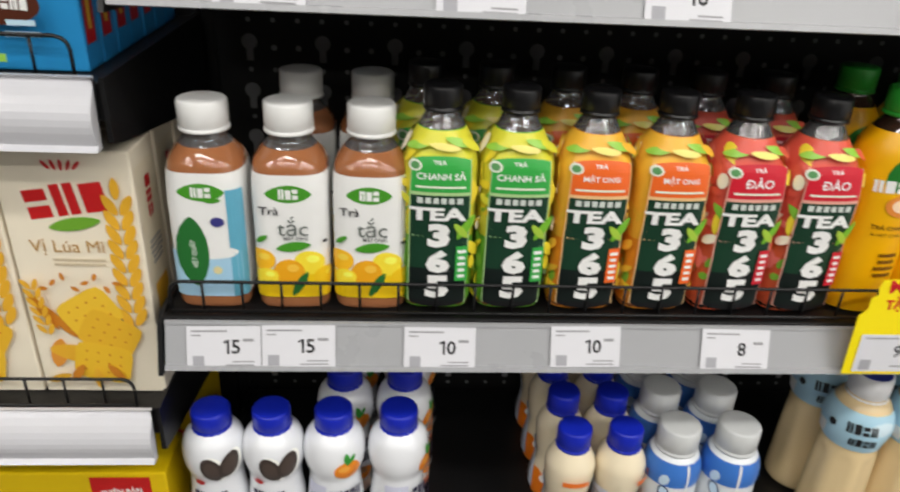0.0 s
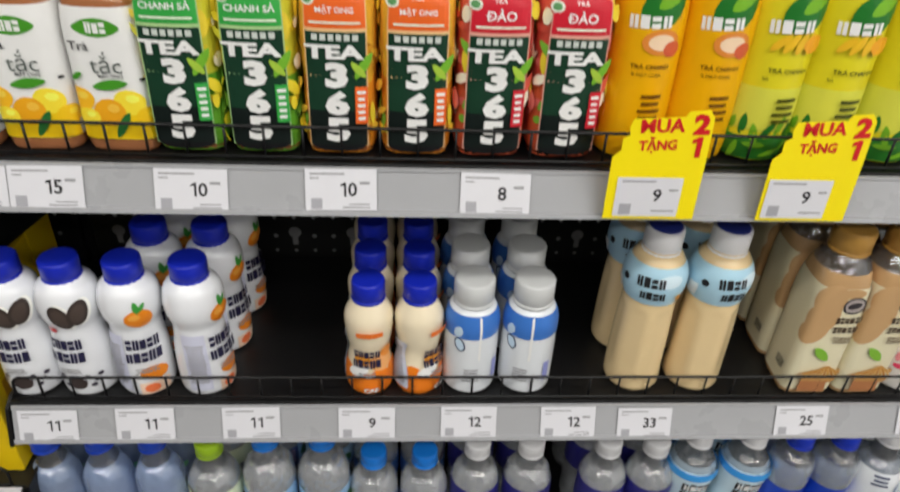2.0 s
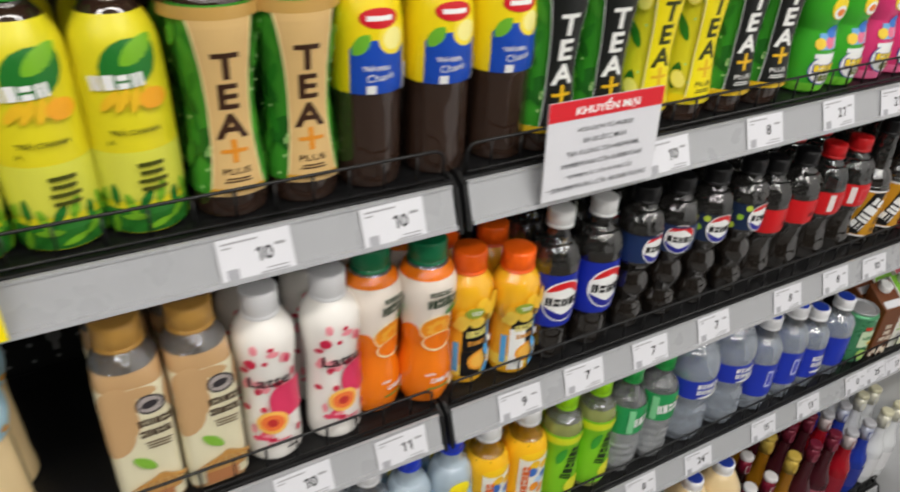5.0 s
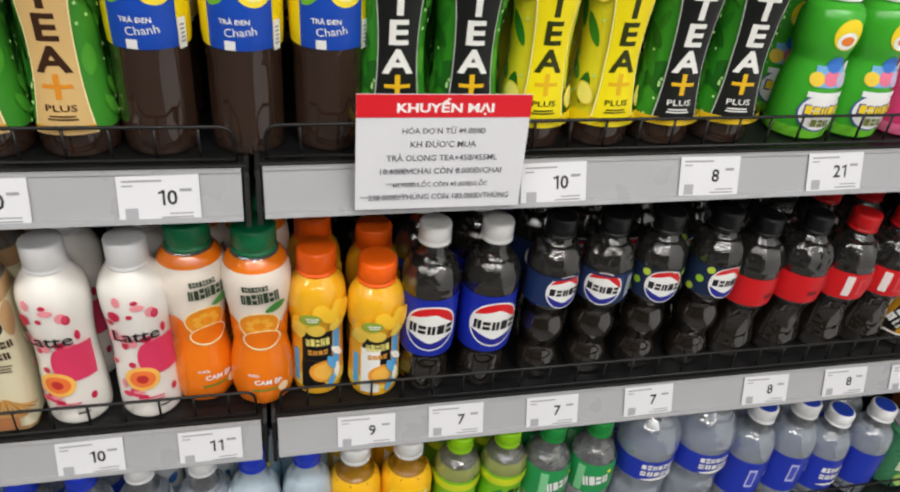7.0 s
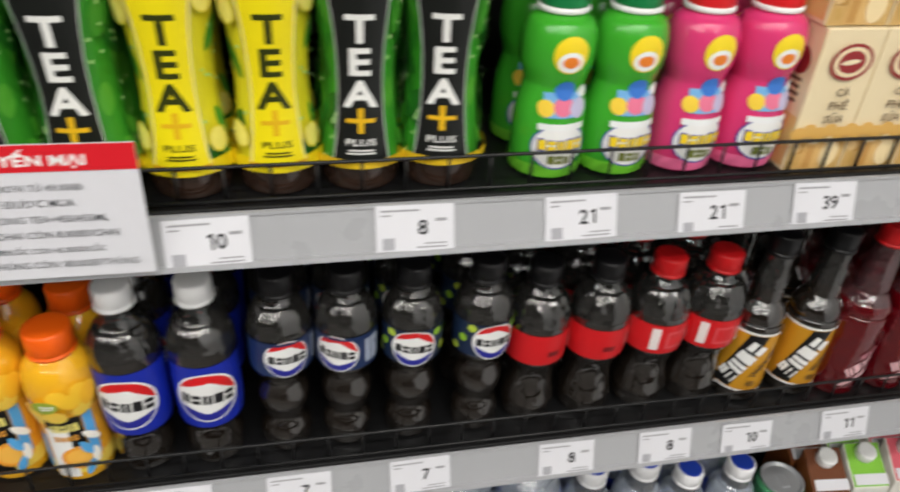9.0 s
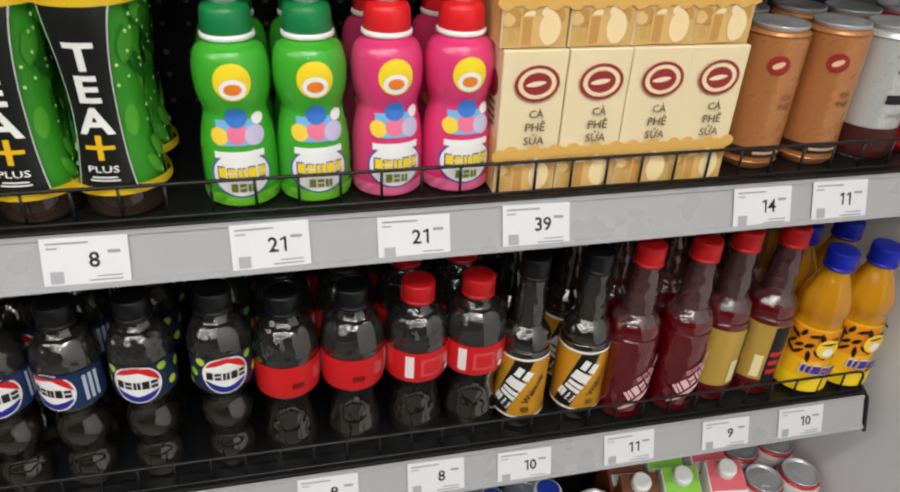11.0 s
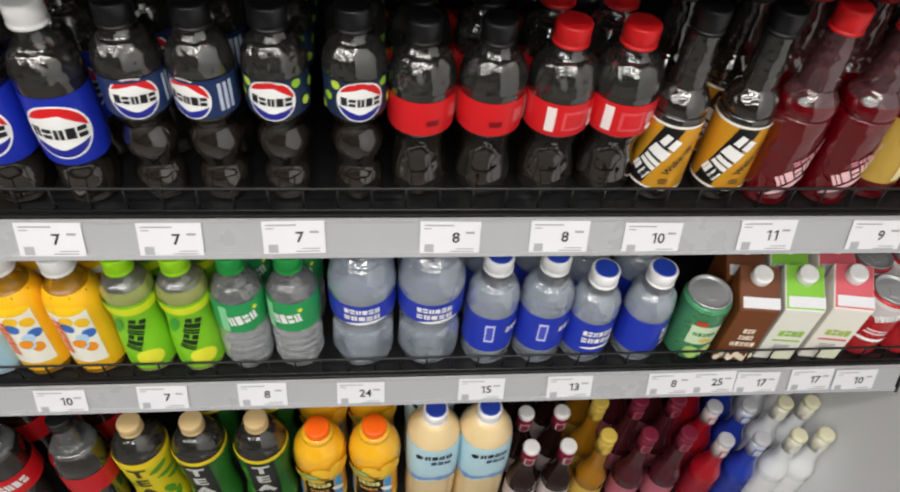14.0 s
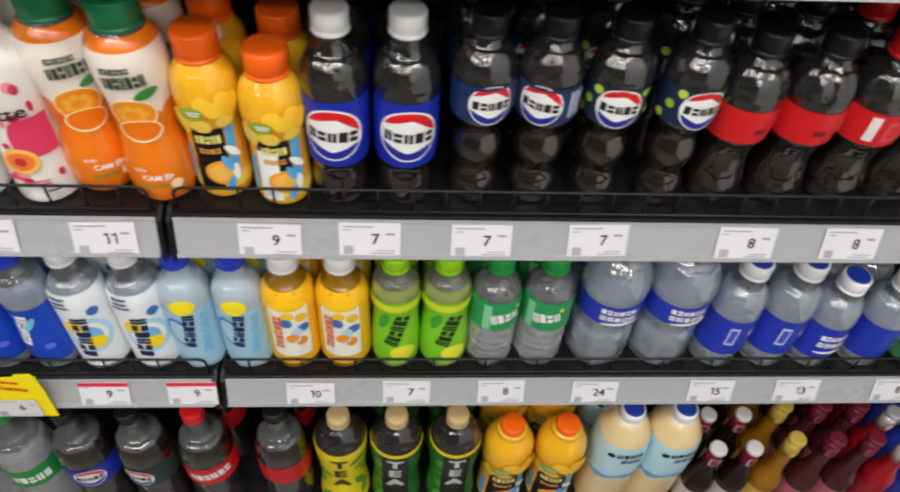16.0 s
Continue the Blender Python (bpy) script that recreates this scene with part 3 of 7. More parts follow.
def tall_tea(name, main, tag, shade, words):
    """Chamfered tea bottle in a printed shrink sleeve with a clear neck."""
    t = thing("tea_bottle", "%s bottled tea in a dark green printed sleeve with black cap" % name, "tea bottle")
    rings = curve_rings([(0.024, 0), (0.029, 0.004), (0.0305, 0.015), (0.0305, 0.06), (0.0298, 0.075), (0.0305, 0.09), (0.0305, 0.13), (0.0275, 0.148), (0.018, 0.168), (0.0138, 0.178), (0.0138, 0.19)], 4)
    body(t, rings, AMBER if tag[1] > 60 else DARK_TEA, 0.162)
    cap(0.0155, 0.183, 0.200, mat("black_cap", (26, 26, 28), 0.35, vary=0.1), t)
    lab = sleeve("sleeve", rings, 0.003, 0.166, col(*main), t, label="printed shrink sleeve")
    a = Art()
    yellow, dg = col(240, 214, 30), col(22, 58, 40)
    top = {56: (222, 218, 62), 238: (244, 186, 60), 206: (224, 92, 74)}[tag[0]]
    a.rect(-0.09, 0.137, 0.09, 0.1575, col(*top))
    for u0, u1 in ((-0.09, -0.0185), (0.0185, 0.09)):
        a.rect(u0, 0.07, u1, 0.137, col(*top))
    rnd = random.Random(tag[0])
    for k in range(70):
        u = rnd.choice((-1, 1)) * rnd.uniform(0.019, 0.06)
        v = rnd.uniform(0.016, 0.15)
        c = rnd.choice([shade, (242, 216, 60), (128, 186, 60), (250, 240, 214), shade, top])
        if k % 3:
            a.leaf(u, v, rnd.uniform(0.010, 0.022), rnd.uniform(0.004, 0.008), col(*c), rnd.uniform(30, 150))
        else:
            a.oval(u, v, rnd.uniform(0.003, 0.007), rnd.uniform(0.003, 0.007), col(*c), n=14)
    for k in range(5):
        a.leaf(-0.016 + k * 0.009, 0.148 + (k % 2) * 0.003, 0.02, 0.0055, col(*((150, 204, 70), top, (240, 226, 120))[k % 3]), 15 - 12 * k)
    # pale rim: the chamfered panel edge's highlight, put into the print colour
    a.rect(-0.0193, 0.012, 0.0193, 0.139, col(*[min(255, int(v * 0.5 + 120)) for v in main]))
    a.rect(-0.0185, 0.014, 0.0185, 0.110, dg)
    a.oval(0, 0.014, 0.0185, 0.006, BLACK)
    a.rect(-0.0185, 0.014, 0.0185, 0.045, col(16, 26, 24))
    a.rect(-0.0185, 0.113, 0.0185, 0.137, col(*tag))
    a.oval(0, 0.137, 0.0185, 0.005, col(*tag))
    a.oval(-0.0165, 0.134, 0.0045, 0.0045, col(225, 230, 215))
    a.oval(-0.0165, 0.134, 0.003, 0.003, col(90, 150, 90))
    a.text("TRÀ", -0.001, 0.1375, 0.004, WHITE, bold=0.02)
    a.text(words, 0, 0.127, 0.0072 if len(words) > 4 else 0.0095, WHITE, bold=0.02, wide=0.84)
    a.rect(-0.0155, 0.1165, 0.0155, 0.1182, col(230, 240, 220))
    for k in range(6):
        a.rect(-0.0145 + k * 0.005, 0.1035, -0.011 + k * 0.005, 0.1085, col(206, 212, 206))
    a.text("TEA", -0.001, 0.0945, 0.0115, WHITE, bold=0.045, wide=1.3)
    for k, d in enumerate("365"):
        a.text(d, 0.0, 0.0755 - k * 0.0235, 0.0215, WHITE, bold=0.06, wide=1.15)
    a.leaf(0.0165, 0.083, 0.024, 0.006, col(120, 185, 50), 65)
    a.leaf(0.0135, 0.08, 0.016, 0.005, col(170, 205, 70), 120)
    a.rect(0.0112, 0.034, 0.0185, 0.066, col(*tag))
    a.bars(0.0148, 0.05, 0.005, 0.0028, 5, WHITE)
    a.v = [(u, v * 1.05, k) for u, v, k in a.v]
    a.wrap("print", rings, lab)
    return t


def fuze(lemon):
    """Tall rounded yellow tea bottle in a full sleeve with a green cap."""
    t = thing("iced_tea_bottle", "%s iced tea bottle in a full sleeve with green cap" % ("lemon yellow" if lemon else "orange yellow"), "tea bottle")
    rings = curve_rings([(0.025, 0), (0.030, 0.004), (0.0315, 0.02), (0.0302, 0.03), (0.0318, 0.04), (0.0318, 0.10), (0.031, 0.135), (0.0285, 0.16), (0.020, 0.178), (0.0145, 0.186), (0.0145, 0.196)], 2)
    body(t, rings, DARK_TEA, 0.19)
    cap(0.0168, 0.192, 0.212, mat("green_cap", (52, 170, 58), 0.35, vary=0.05), t)
    main = (224, 212, 36) if lemon else (236, 176, 6)
    lab = sleeve("sleeve", rings, 0.003, 0.176, col(*main), t, label="printed shrink sleeve")
    a = Art()
    green, lime = col(34, 116, 42), col(120, 180, 40)
    if lemon:
        a.rect(-0.099, 0.004, 0.099, 0.026, col(44, 120, 40))
        a.rect(-0.099, 0.03, 0.099, 0.075, col(216, 216, 78))
        for k in range(9):
            a.leaf(-0.045 + k * 0.011, 0.03 + (k % 3) * 0.004, 0.022, 0.007, lime if k % 2 else green, 60 + 15 * (k % 4))
        for k in range(12):
            a.leaf(-0.09 + k * 0.016, 0.012 + (k % 2) * 0.008, 0.02, 0.006, lime, 20 * (k % 5))
    a.leaf(0.004, 0.143, 0.044, 0.034, green, 35)
    a.leaf(0.010, 0.152, 0.030, 0.014, lime, 40)
    wordmark(a, -0.006, 0.131, 0.036, 0.011, WHITE, 4, 4, 2)
    if lemon:
        for k in range(4):
            a.leaf(-0.012 + k * 0.008, 0.117, 0.02, 0.007, col(238, 190, 40), 50 + 12 * k)
        a.oval(0.016, 0.116, 0.010, 0.008, col(244, 170, 40))
    else:
        a.oval(0.006, 0.114, 0.016, 0.011, col(226, 140, 60))
        a.oval(0.006, 0.114, 0.011, 0.007, col(244, 214, 180))
        a.oval(0.016, 0.108, 0.008, 0.007, col(214, 96, 60))
    dark = col(70, 74, 14) if lemon else col(116, 74, 8)
    a.text("TRÀ CHANH" if not lemon else "TRÀ CHANH", 0.0, 0.093, 0.0052, dark, bold=0.02)
    a.text("& HẠT CHIA" if not lemon else "SẢ", -0.002 if not lemon else -0.016, 0.085, 0.0042, dark, bold=0.01)
    a.bars(0.006, 0.055, 0.02, 0.0034, 4, dark)
    a.wrap("print", rings, lab)
    return t


def hourglass_tea(kind):
    """Waisted tea bottle with a tall printed panel reading TEA +."""
    look_ = {"beige": ((214, 178, 118), (60, 36, 22), (66, 150, 46), "beige and green"), "black": ((24, 26, 24), (236, 236, 232), (58, 150, 40), "black and green"), "yellow": ((240, 222, 20), (50, 56, 14), (226, 216, 40), "yellow lemon")}[kind]
    t = thing("oolong_tea_bottle", "waisted tea bottle in a %s sleeve with tall lettering" % look_[3], "tea bottle")
    rings = curve_rings([(0.026, 0), (0.0305, 0.004), (0.0305, 0.028), (0.0275, 0.06), (0.026, 0.085), (0.0275, 0.115), (0.0308, 0.15), (0.0305, 0.166), (0.028, 0.178), (0.018, 0.190), (0.0155, 0.195), (0.0155, 0.203)], 2)
    body(t, rings, DARK_TEA, 0.18, CLEAR_DIM)
    cap(0.0172, 0.199, 0.217, mat("beige_cap", (206, 178, 128), 0.4), t)
    lab = sleeve("sleeve", rings, 0.022, 0.173, col(*look_[2]), t, label="printed shrink sleeve")
    a = Art()
    rnd = random.Random(len(kind))
    for k in range(12 if kind == "yellow" else 40):
        u = rnd.choice((-1, 1)) * rnd.uniform(0.02, 0.07)
        a.leaf(u, rnd.uniform(0.03, 0.165), rnd.uniform(0.02, 0.035), rnd.uniform(0.008, 0.014), col(*rnd.choice([(46, 130, 36), (86, 170, 52), (34, 104, 30), (70, 152, 46)])), rnd.uniform(50, 130))
    for k in range(34):
        u = rnd.choice((-1, 1)) * rnd.uniform(0.015, 0.05)
        a.oval(u, rnd.uniform(0.03, 0.165), 0.0011, 0.0015, col(176, 222, 140), n=8)
    if kind == "yellow":
        for u, v in ((-0.026, 0.05), (0.026, 0.047), (-0.027, 0.14), (0.026, 0.148)):
            a.oval(u, v, 0.0075, 0.0105, col(222, 206, 60), 15)
            a.oval(u, v, 0.0062, 0.009, col(240, 228, 112), 15)
        a.rect(-0.095, 0.023, 0.095, 0.034, col(232, 206, 20))
    panel = col(*look_[0])
    edge = col(196, 200, 196) if kind == "black" else col(250, 238, 180)
    for w, m in ((0.0192, edge), (0.0182, panel)):
        heights = [0.024 + 0.149 * k / 20 for k in range(21)]
        a.strip([(z, w * (0.7 + 0.36 * ((z - 0.09) / 0.07) ** 2)) for z in heights], m)
    a.rect(-0.09, 0.164, 0.09, 0.173, col(214, 178, 30) if kind != "beige" else col(190, 150, 80))
    a.rect(-0.09, 0.024, 0.09, 0.031, col(214, 178, 30) if kind != "beige" else col(206, 150, 60)) if kind == "black" else a.rect(-0.0185, 0.028, 0.0185, 0.031, col(206, 150, 40))
    ink = col(*look_[1])
    for k, c in enumerate("TEA"):
        a.text(c, 0, 0.130 - k * 0.0238, 0.0205, ink, bold=0.03, wide=0.98)
    plus = col(226, 180, 30) if kind != "beige" else col(220, 140, 40)
    a.rect(-0.0085, 0.0605, 0.0085, 0.0637, plus)
    a.rect(-0.0017, 0.0525, 0.0017, 0.0717, plus)
    a.text("PLUS", 0, 0.0455, 0.0052, ink, bold=0.01, wide=1.2)
    a.bars(0, 0.038, 0.018, 0.0012, 2, ink)
    a.wrap("print", rings, lab)
    return t


def dark_lemon_tea():
    t = thing("lemon_tea_bottle", "dark lemon tea bottle with a blue and yellow label", "tea bottle")
    rings = curve_rings([(0.024, 0), (0.0295, 0.004), (0.0305, 0.03), (0.0302, 0.085), (0.0312, 0.1), (0.0312, 0.14), (0.027, 0.165), (0.017, 0.18), (0.0145, 0.186), (0.0145, 0.196)], 2)
    body(t, rings, DARK_TEA, 0.178, CLEAR_DIM, segs=40, flute=(12, 0.05, 0.02, 0.082))
    cap(0.0165, 0.192, 0.210, mat("yellow_cap", (236, 200, 30), 0.35), t)
    lab = sleeve("label", rings, 0.09, 0.168, col(240, 214, 20), t, label="yellow and blue wrap label")
    a = Art()
    a.rect(-0.026, 0.09, 0.026, 0.125, col(26, 74, 178))
    a.oval(0.0, 0.126, 0.026, 0.01, col(26, 74, 178))
    a.oval(0.012, 0.136, 0.014, 0.013, col(250, 226, 60))
    a.oval(0.012, 0.136, 0.010, 0.009, col(252, 240, 150))
    a.leaf(-0.016, 0.132, 0.022, 0.012, col(110, 180, 50), 50)
    a.oval(0, 0.153, 0.017, 0.008, col(206, 28, 40))
    a.rect(-0.011, 0.151, 0.011, 0.155, WHITE)
    a.text("TRÀ ĐEN", -0.004, 0.113, 0.005, WHITE, bold=0.02)
    a.text("Chanh", 0.0, 0.105, 0.0065, WHITE, 6)
    a.rect(-0.012, 0.0905, -0.004, 0.098, WHITE)
    a.rect(0.026, 0.088, 0.034, 0.112, WHITE)
    a.bars(0.03, 0.1, 0.005, 0.0016, 5, INK_SOFT)
    a.wrap("print", rings, lab)
    return t


def kids_bottle(green):
    """Two-bulb bottle with a sports cap."""
    t = thing("kids_drink_bottle", "bright %s waisted kids drink bottle with a sports cap" % ("green" if green else "pink"), "drink bottle")
    main = (66, 172, 48) if green else (222, 62, 120)
    plastic = mat("green_sleeve" if green else "pink_sleeve", main, 0.2, vary=0.05, coat=0.5)
    rings = curve_rings([(0.024, 0), (0.0295, 0.005), (0.0305, 0.03), (0.0295, 0.06), (0.0255, 0.083), (0.0255, 0.09), (0.029, 0.105), (0.0295, 0.125), (0.026, 0.14), (0.0185, 0.147), (0.0165, 0.153)], 2)
    body(t, rings, plastic)
    c = mat("green_sports_cap" if green else "red_sports_cap", (24, 128, 70) if green else (226, 34, 40), 0.35)
    ring = lathe("collar", [(0.0195, 0.148, 2), (0.0205, 0.149, 2), (0.0205, 0.1525, 2), (0.019, 0.153, 2)], WHITE, t)
    k = lathe("cap", [(0.0185, 0.153, 2), (0.019, 0.154, 2), (0.018, 0.171, 2), (0.0165, 0.175, 2), (0.0105, 0.177, 2)], c, t, 36, knurl=0.025)
    lathe("spout", [(0.0095, 0.177, 2), (0.0095, 0.188, 2), (0.0105, 0.189, 2), (0.0105, 0.194, 2), (0.009, 0.1955, 2)], WHITE, k)
    a = Art()
    rim, blue, yel = col(238, 240, 240), col(60, 70, 160), col(246, 214, 40)
    a.rect(-0.093, 0.004, 0.093, 0.016, col(112, 196, 52) if green else col(236, 112, 156))
    a.oval(0, 0.118, 0.014, 0.016, col(244, 216, 40))
    a.oval(0, 0.112, 0.010, 0.009, rim)
    a.oval(0, 0.112, 0.0065, 0.005, col(236, 130, 40))
    a.rect(-0.016, 0.062, 0.016, 0.084, col(120, 180, 226))
    for u, v, r, cc in ((-0.014, 0.07, 0.007, (244, 208, 70)), (0.0, 0.072, 0.008, (232, 120, 150)), (0.013, 0.07, 0.008, (196, 190, 220)), (0.0, 0.086, 0.008, (60, 120, 206)), (0.016, 0.084, 0.005, (240, 240, 240))):
        a.oval(u, v, r, r * 1.1, col(*cc), n=16)
    a.oval(0, 0.035, 0.0235, 0.022, blue)
    a.oval(0, 0.035, 0.022, 0.0205, WHITE)
    a.rect(-0.019, 0.051, 0.019, 0.057, rim)
    wordmark(a, 0, 0.037, 0.038, 0.0125, blue, 5, 0, 3)
    wordmark(a, 0.0004, 0.0375, 0.036, 0.0095, yel, 5, 0, 3)
    wordmark(a, 0, 0.0235, 0.018, 0.008, col(120, 130, 50), 3, 0, 3)
    a.wrap("print", rings, t, "colourful printed label")
    return t


def coffee_carton():
    t = thing("coffee_carton", "small cream coffee carton with a red round emblem", "drink carton")
    w, d, h = 0.0555, 0.04, 0.126
    part("box", box_bm(-w / 2, -d / 2, 0, w / 2, d / 2, h, 0.0012), mat("cream_carton", (236, 218, 178), 0.4, vary=0.04, scale=40), t)
    a = Art()
    tan, red, br = col(212, 172, 104), col(150, 44, 46), col(104, 78, 52)
    a.rect(-w / 2 + 0.001, 0.001, w / 2 - 0.001, 0.036, tan)
    rnd = random.Random(8)
    for k in range(16):
        c = rnd.choice([(226, 190, 130), (196, 148, 76), (240, 222, 180), (206, 164, 92)])
        a.oval(rnd.uniform(-0.024, 0.024), rnd.uniform(0.007, 0.03), rnd.uniform(0.003, 0.006), rnd.uniform(0.003, 0.006), col(*c), rnd.uniform(0, 90))
    a.rect(-0.013, 0.002, 0.014, 0.026, col(222, 180, 112))
    a.rect(-0.011, 0.003, -0.003, 0.025, col(200, 150, 80))
    for k in range(6):
        a.oval(-0.025 + k * 0.01, 0.036 + (k % 2) * 0.003, 0.007, 0.006, col(224, 176, 92))
    a.oval(0.012, 0.016, 0.009, 0.013, col(244, 220, 170))
    a.oval(0.002, 0.099, 0.0195, 0.0155, red)
    a.oval(0.002, 0.099, 0.0165, 0.0128, col(236, 218, 178))
    a.oval(0.002, 0.099, 0.0125, 0.0095, red)
    a.leaf(0.001, 0.099, 0.018, 0.0045, col(240, 226, 190), 8)
    a.text("CÀ", 0.004, 0.074, 0.0085, br, bold=0.01)
    a.text("PHÊ", 0.004, 0.0625, 0.0095, br, bold=0.01)
    a.text("SỮA", 0.004, 0.0505, 0.0095, br, bold=0.01)
    a.flat("print", t, pose(0, -d / 2, 0), "brown and red print")
    s = Art()
    s.rect(-0.018, 0.004, 0.018, 0.05, col(226, 190, 120))
    s.oval(0.0, 0.095, 0.012, 0.012, red)
    s.bars(0, 0.07, 0.02, 0.003, 4, br)
    s.flat("side_print", t, pose(-w / 2, 0, 0, 0, 0, -90))
    part("straw_film", box_bm(-0.026, d / 2 - 0.006, h - 0.02, 0.026, d / 2 + 0.0006, h + 0.0006), CARD, t)
    return t


def can(colour, label, h, r, art=None, upper=None):
    """Aluminium drink can with a stepped lid and a ring pull."""
    t = thing("drink_can", label, "drink can")
    rings = curve_rings([(r * 0.8, 0), (r * 0.88, 0.002), (r, 0.009), (r, 0.02), (r, h - 0.02), (r, h - 0.012), (r * 0.92, h - 0.0065), (r * 0.86, h - 0.0055)], 2)
    body(t, rings, mat("can_paint_%d_%d_%d" % colour, colour, 0.28, metal=0.35, vary=0.06, coat=0.3))
    lid = lathe("lid", [(r * 0.87, h - 0.006, 2), (r * 0.9, h - 0.001, 2), (r * 0.895, h, 2), (r * 0.84, h, 2), (r * 0.8, h - 0.004, 2), (r * 0.7, h - 0.0045, 2), (r * 0.3, h - 0.0042, 2)], CHROME, t, 36)
    bm = box_bm(-0.006, -0.012, h - 0.0042, 0.006, 0.008, h - 0.003, 0.001)
    part("ring_pull", bm, CHROME, lid)
    if art:
        a = Art()
        art(a)
        a.wrap("print", rings, t)
    return t


def nutri(kind, small=False):
    """White milk-drink bottle: round shoulder, pinched waist, blue cap."""
    t = thing("milk_drink_bottle", {"choc": "white milk drink bottle with cookie print and blue cap", "orange": "white milk drink bottle with orange print and blue cap", "small": "small cream and orange milk drink bottle with blue cap"}[kind], "milk bottle")
    if small:
        rings = curve_rings([(0.021, 0), (0.0245, 0.003), (0.026, 0.012), (0.0255, 0.03), (0.022, 0.052), (0.0245, 0.070), (0.0262, 0.085), (0.0255, 0.098), (0.018, 0.113), (0.0155, 0.117), (0.0155, 0.122)], 2)
        h, cz = 0.137, 0.118
        main = (240, 226, 196)
    else:
        rings = curve_rings([(0.024, 0), (0.0285, 0.004), (0.0295, 0.02), (0.0293, 0.05), (0.027, 0.07), (0.0262, 0.085), (0.0275, 0.092), (0.0305, 0.102), (0.0312, 0.115), (0.028, 0.130), (0.0195, 0.139), (0.0165, 0.141), (0.0165, 0.146)], 2)
        h, cz = 0.160, 0.142
        main = (236, 238, 242)
    white = mat("white_bottle_plastic" if not small else "cream_bottle_plastic", main, 0.25, vary=0.03, scale=30, coat=0.4)
    body(t, rings, white)
    cap(0.0185 if not small else 0.0172, cz, h, mat("royal_blue_cap", (22, 40, 178), 0.35, vary=0.05), t)
    a = Art()
    navy, org = col(36, 34, 66), col(242, 140, 30)
    if kind == "choc":
        for u, v, r in ((0.003, 0.107, 22), (0.020, 0.110, -22)):
            a.oval(u + 0.0018, v, 0.0105, 0.0165, col(250, 250, 244), r)
            a.oval(u - 0.0008, v, 0.0098, 0.0155, col(62, 52, 48), r)
            a.oval(u - 0.0008, v, 0.0066, 0.011, col(78, 66, 60), r)
        a.oval(-0.012, 0.089, 0.0055, 0.004, col(206, 40, 46))
        for k in range(12):
            a.oval(-0.024 + k * 0.0043, 0.018 + (k % 3) * 0.006, 0.0032, 0.0025, col(50, 44, 60), n=10)
        a.oval(0.0, 0.022, 0.009, 0.008, col(60, 50, 48))
    elif kind == "orange":
        a.oval(0.017, 0.104, 0.014, 0.0115, org)
        a.oval(0.013, 0.107, 0.006, 0.004, col(248, 172, 70))
        a.leaf(0.016, 0.118, 0.014, 0.006, col(60, 150, 60), 100)
        a.leaf(0.021, 0.117, 0.012, 0.005, col(60, 150, 60), 50)
        a.oval(0.020, 0.032, 0.015, 0.009, org, -10)
        a.rect(0.002, 0.004, 0.034, 0.02, col(246, 214, 190))
        a.oval(0.014, 0.012, 0.008, 0.006, col(240, 120, 70))
        a.rect(-0.03, 0.01, -0.006, 0.082, col(206, 208, 226))
        a.bars(-0.018, 0.046, 0.02, 0.0012, 20, INK_SOFT)
    else:
        a.rect(-0.082, 0.002, 0.082, 0.026, col(240, 128, 30))
        for k in range(8):
            a.oval(-0.07 + k * 0.02, 0.026, 0.012, 0.006 + k % 3 * 0.004, col(240, 128, 30))
        a.oval(0.012, 0.044, 0.014, 0.010, col(244, 176, 110))
        a.oval(0.018, 0.056, 0.008, 0.007, col(240, 150, 60))
        a.oval(-0.014, 0.034, 0.012, 0.006, WHITE, 20)
        a.rect(-0.062, 0.01, -0.036, 0.07, col(206, 214, 232))
        a.bars(-0.049, 0.04, 0.02, 0.0012, 18, INK_SOFT)
        a.rect(-0.014, 0.082, 0.012, 0.088, col(240, 120, 40))
        a.oval(-0.008, 0.05, 0.008, 0.007, col(214, 140, 40))
        a.text("CAP", 0.0, 0.010, 0.006, WHITE, bold=0.03)
    s = 0.8 if small else 1.0
    u0 = {"choc": -0.003, "orange": 0.013, "small": -0.004}[kind]
    wordmark(a, u0, 0.072 * s, 0.032 * s, 0.012 * s, navy, 5, 0, 1)
    wordmark(a, u0, 0.057 * s, 0.034 * s, 0.012 * s, navy, 5, 0, 2)
    a.bars(u0, 0.04 * s, 0.022 * s, 0.0012, 3, INK_SOFT)
    a.wrap("print", rings, t, "printed wrap")
    return t


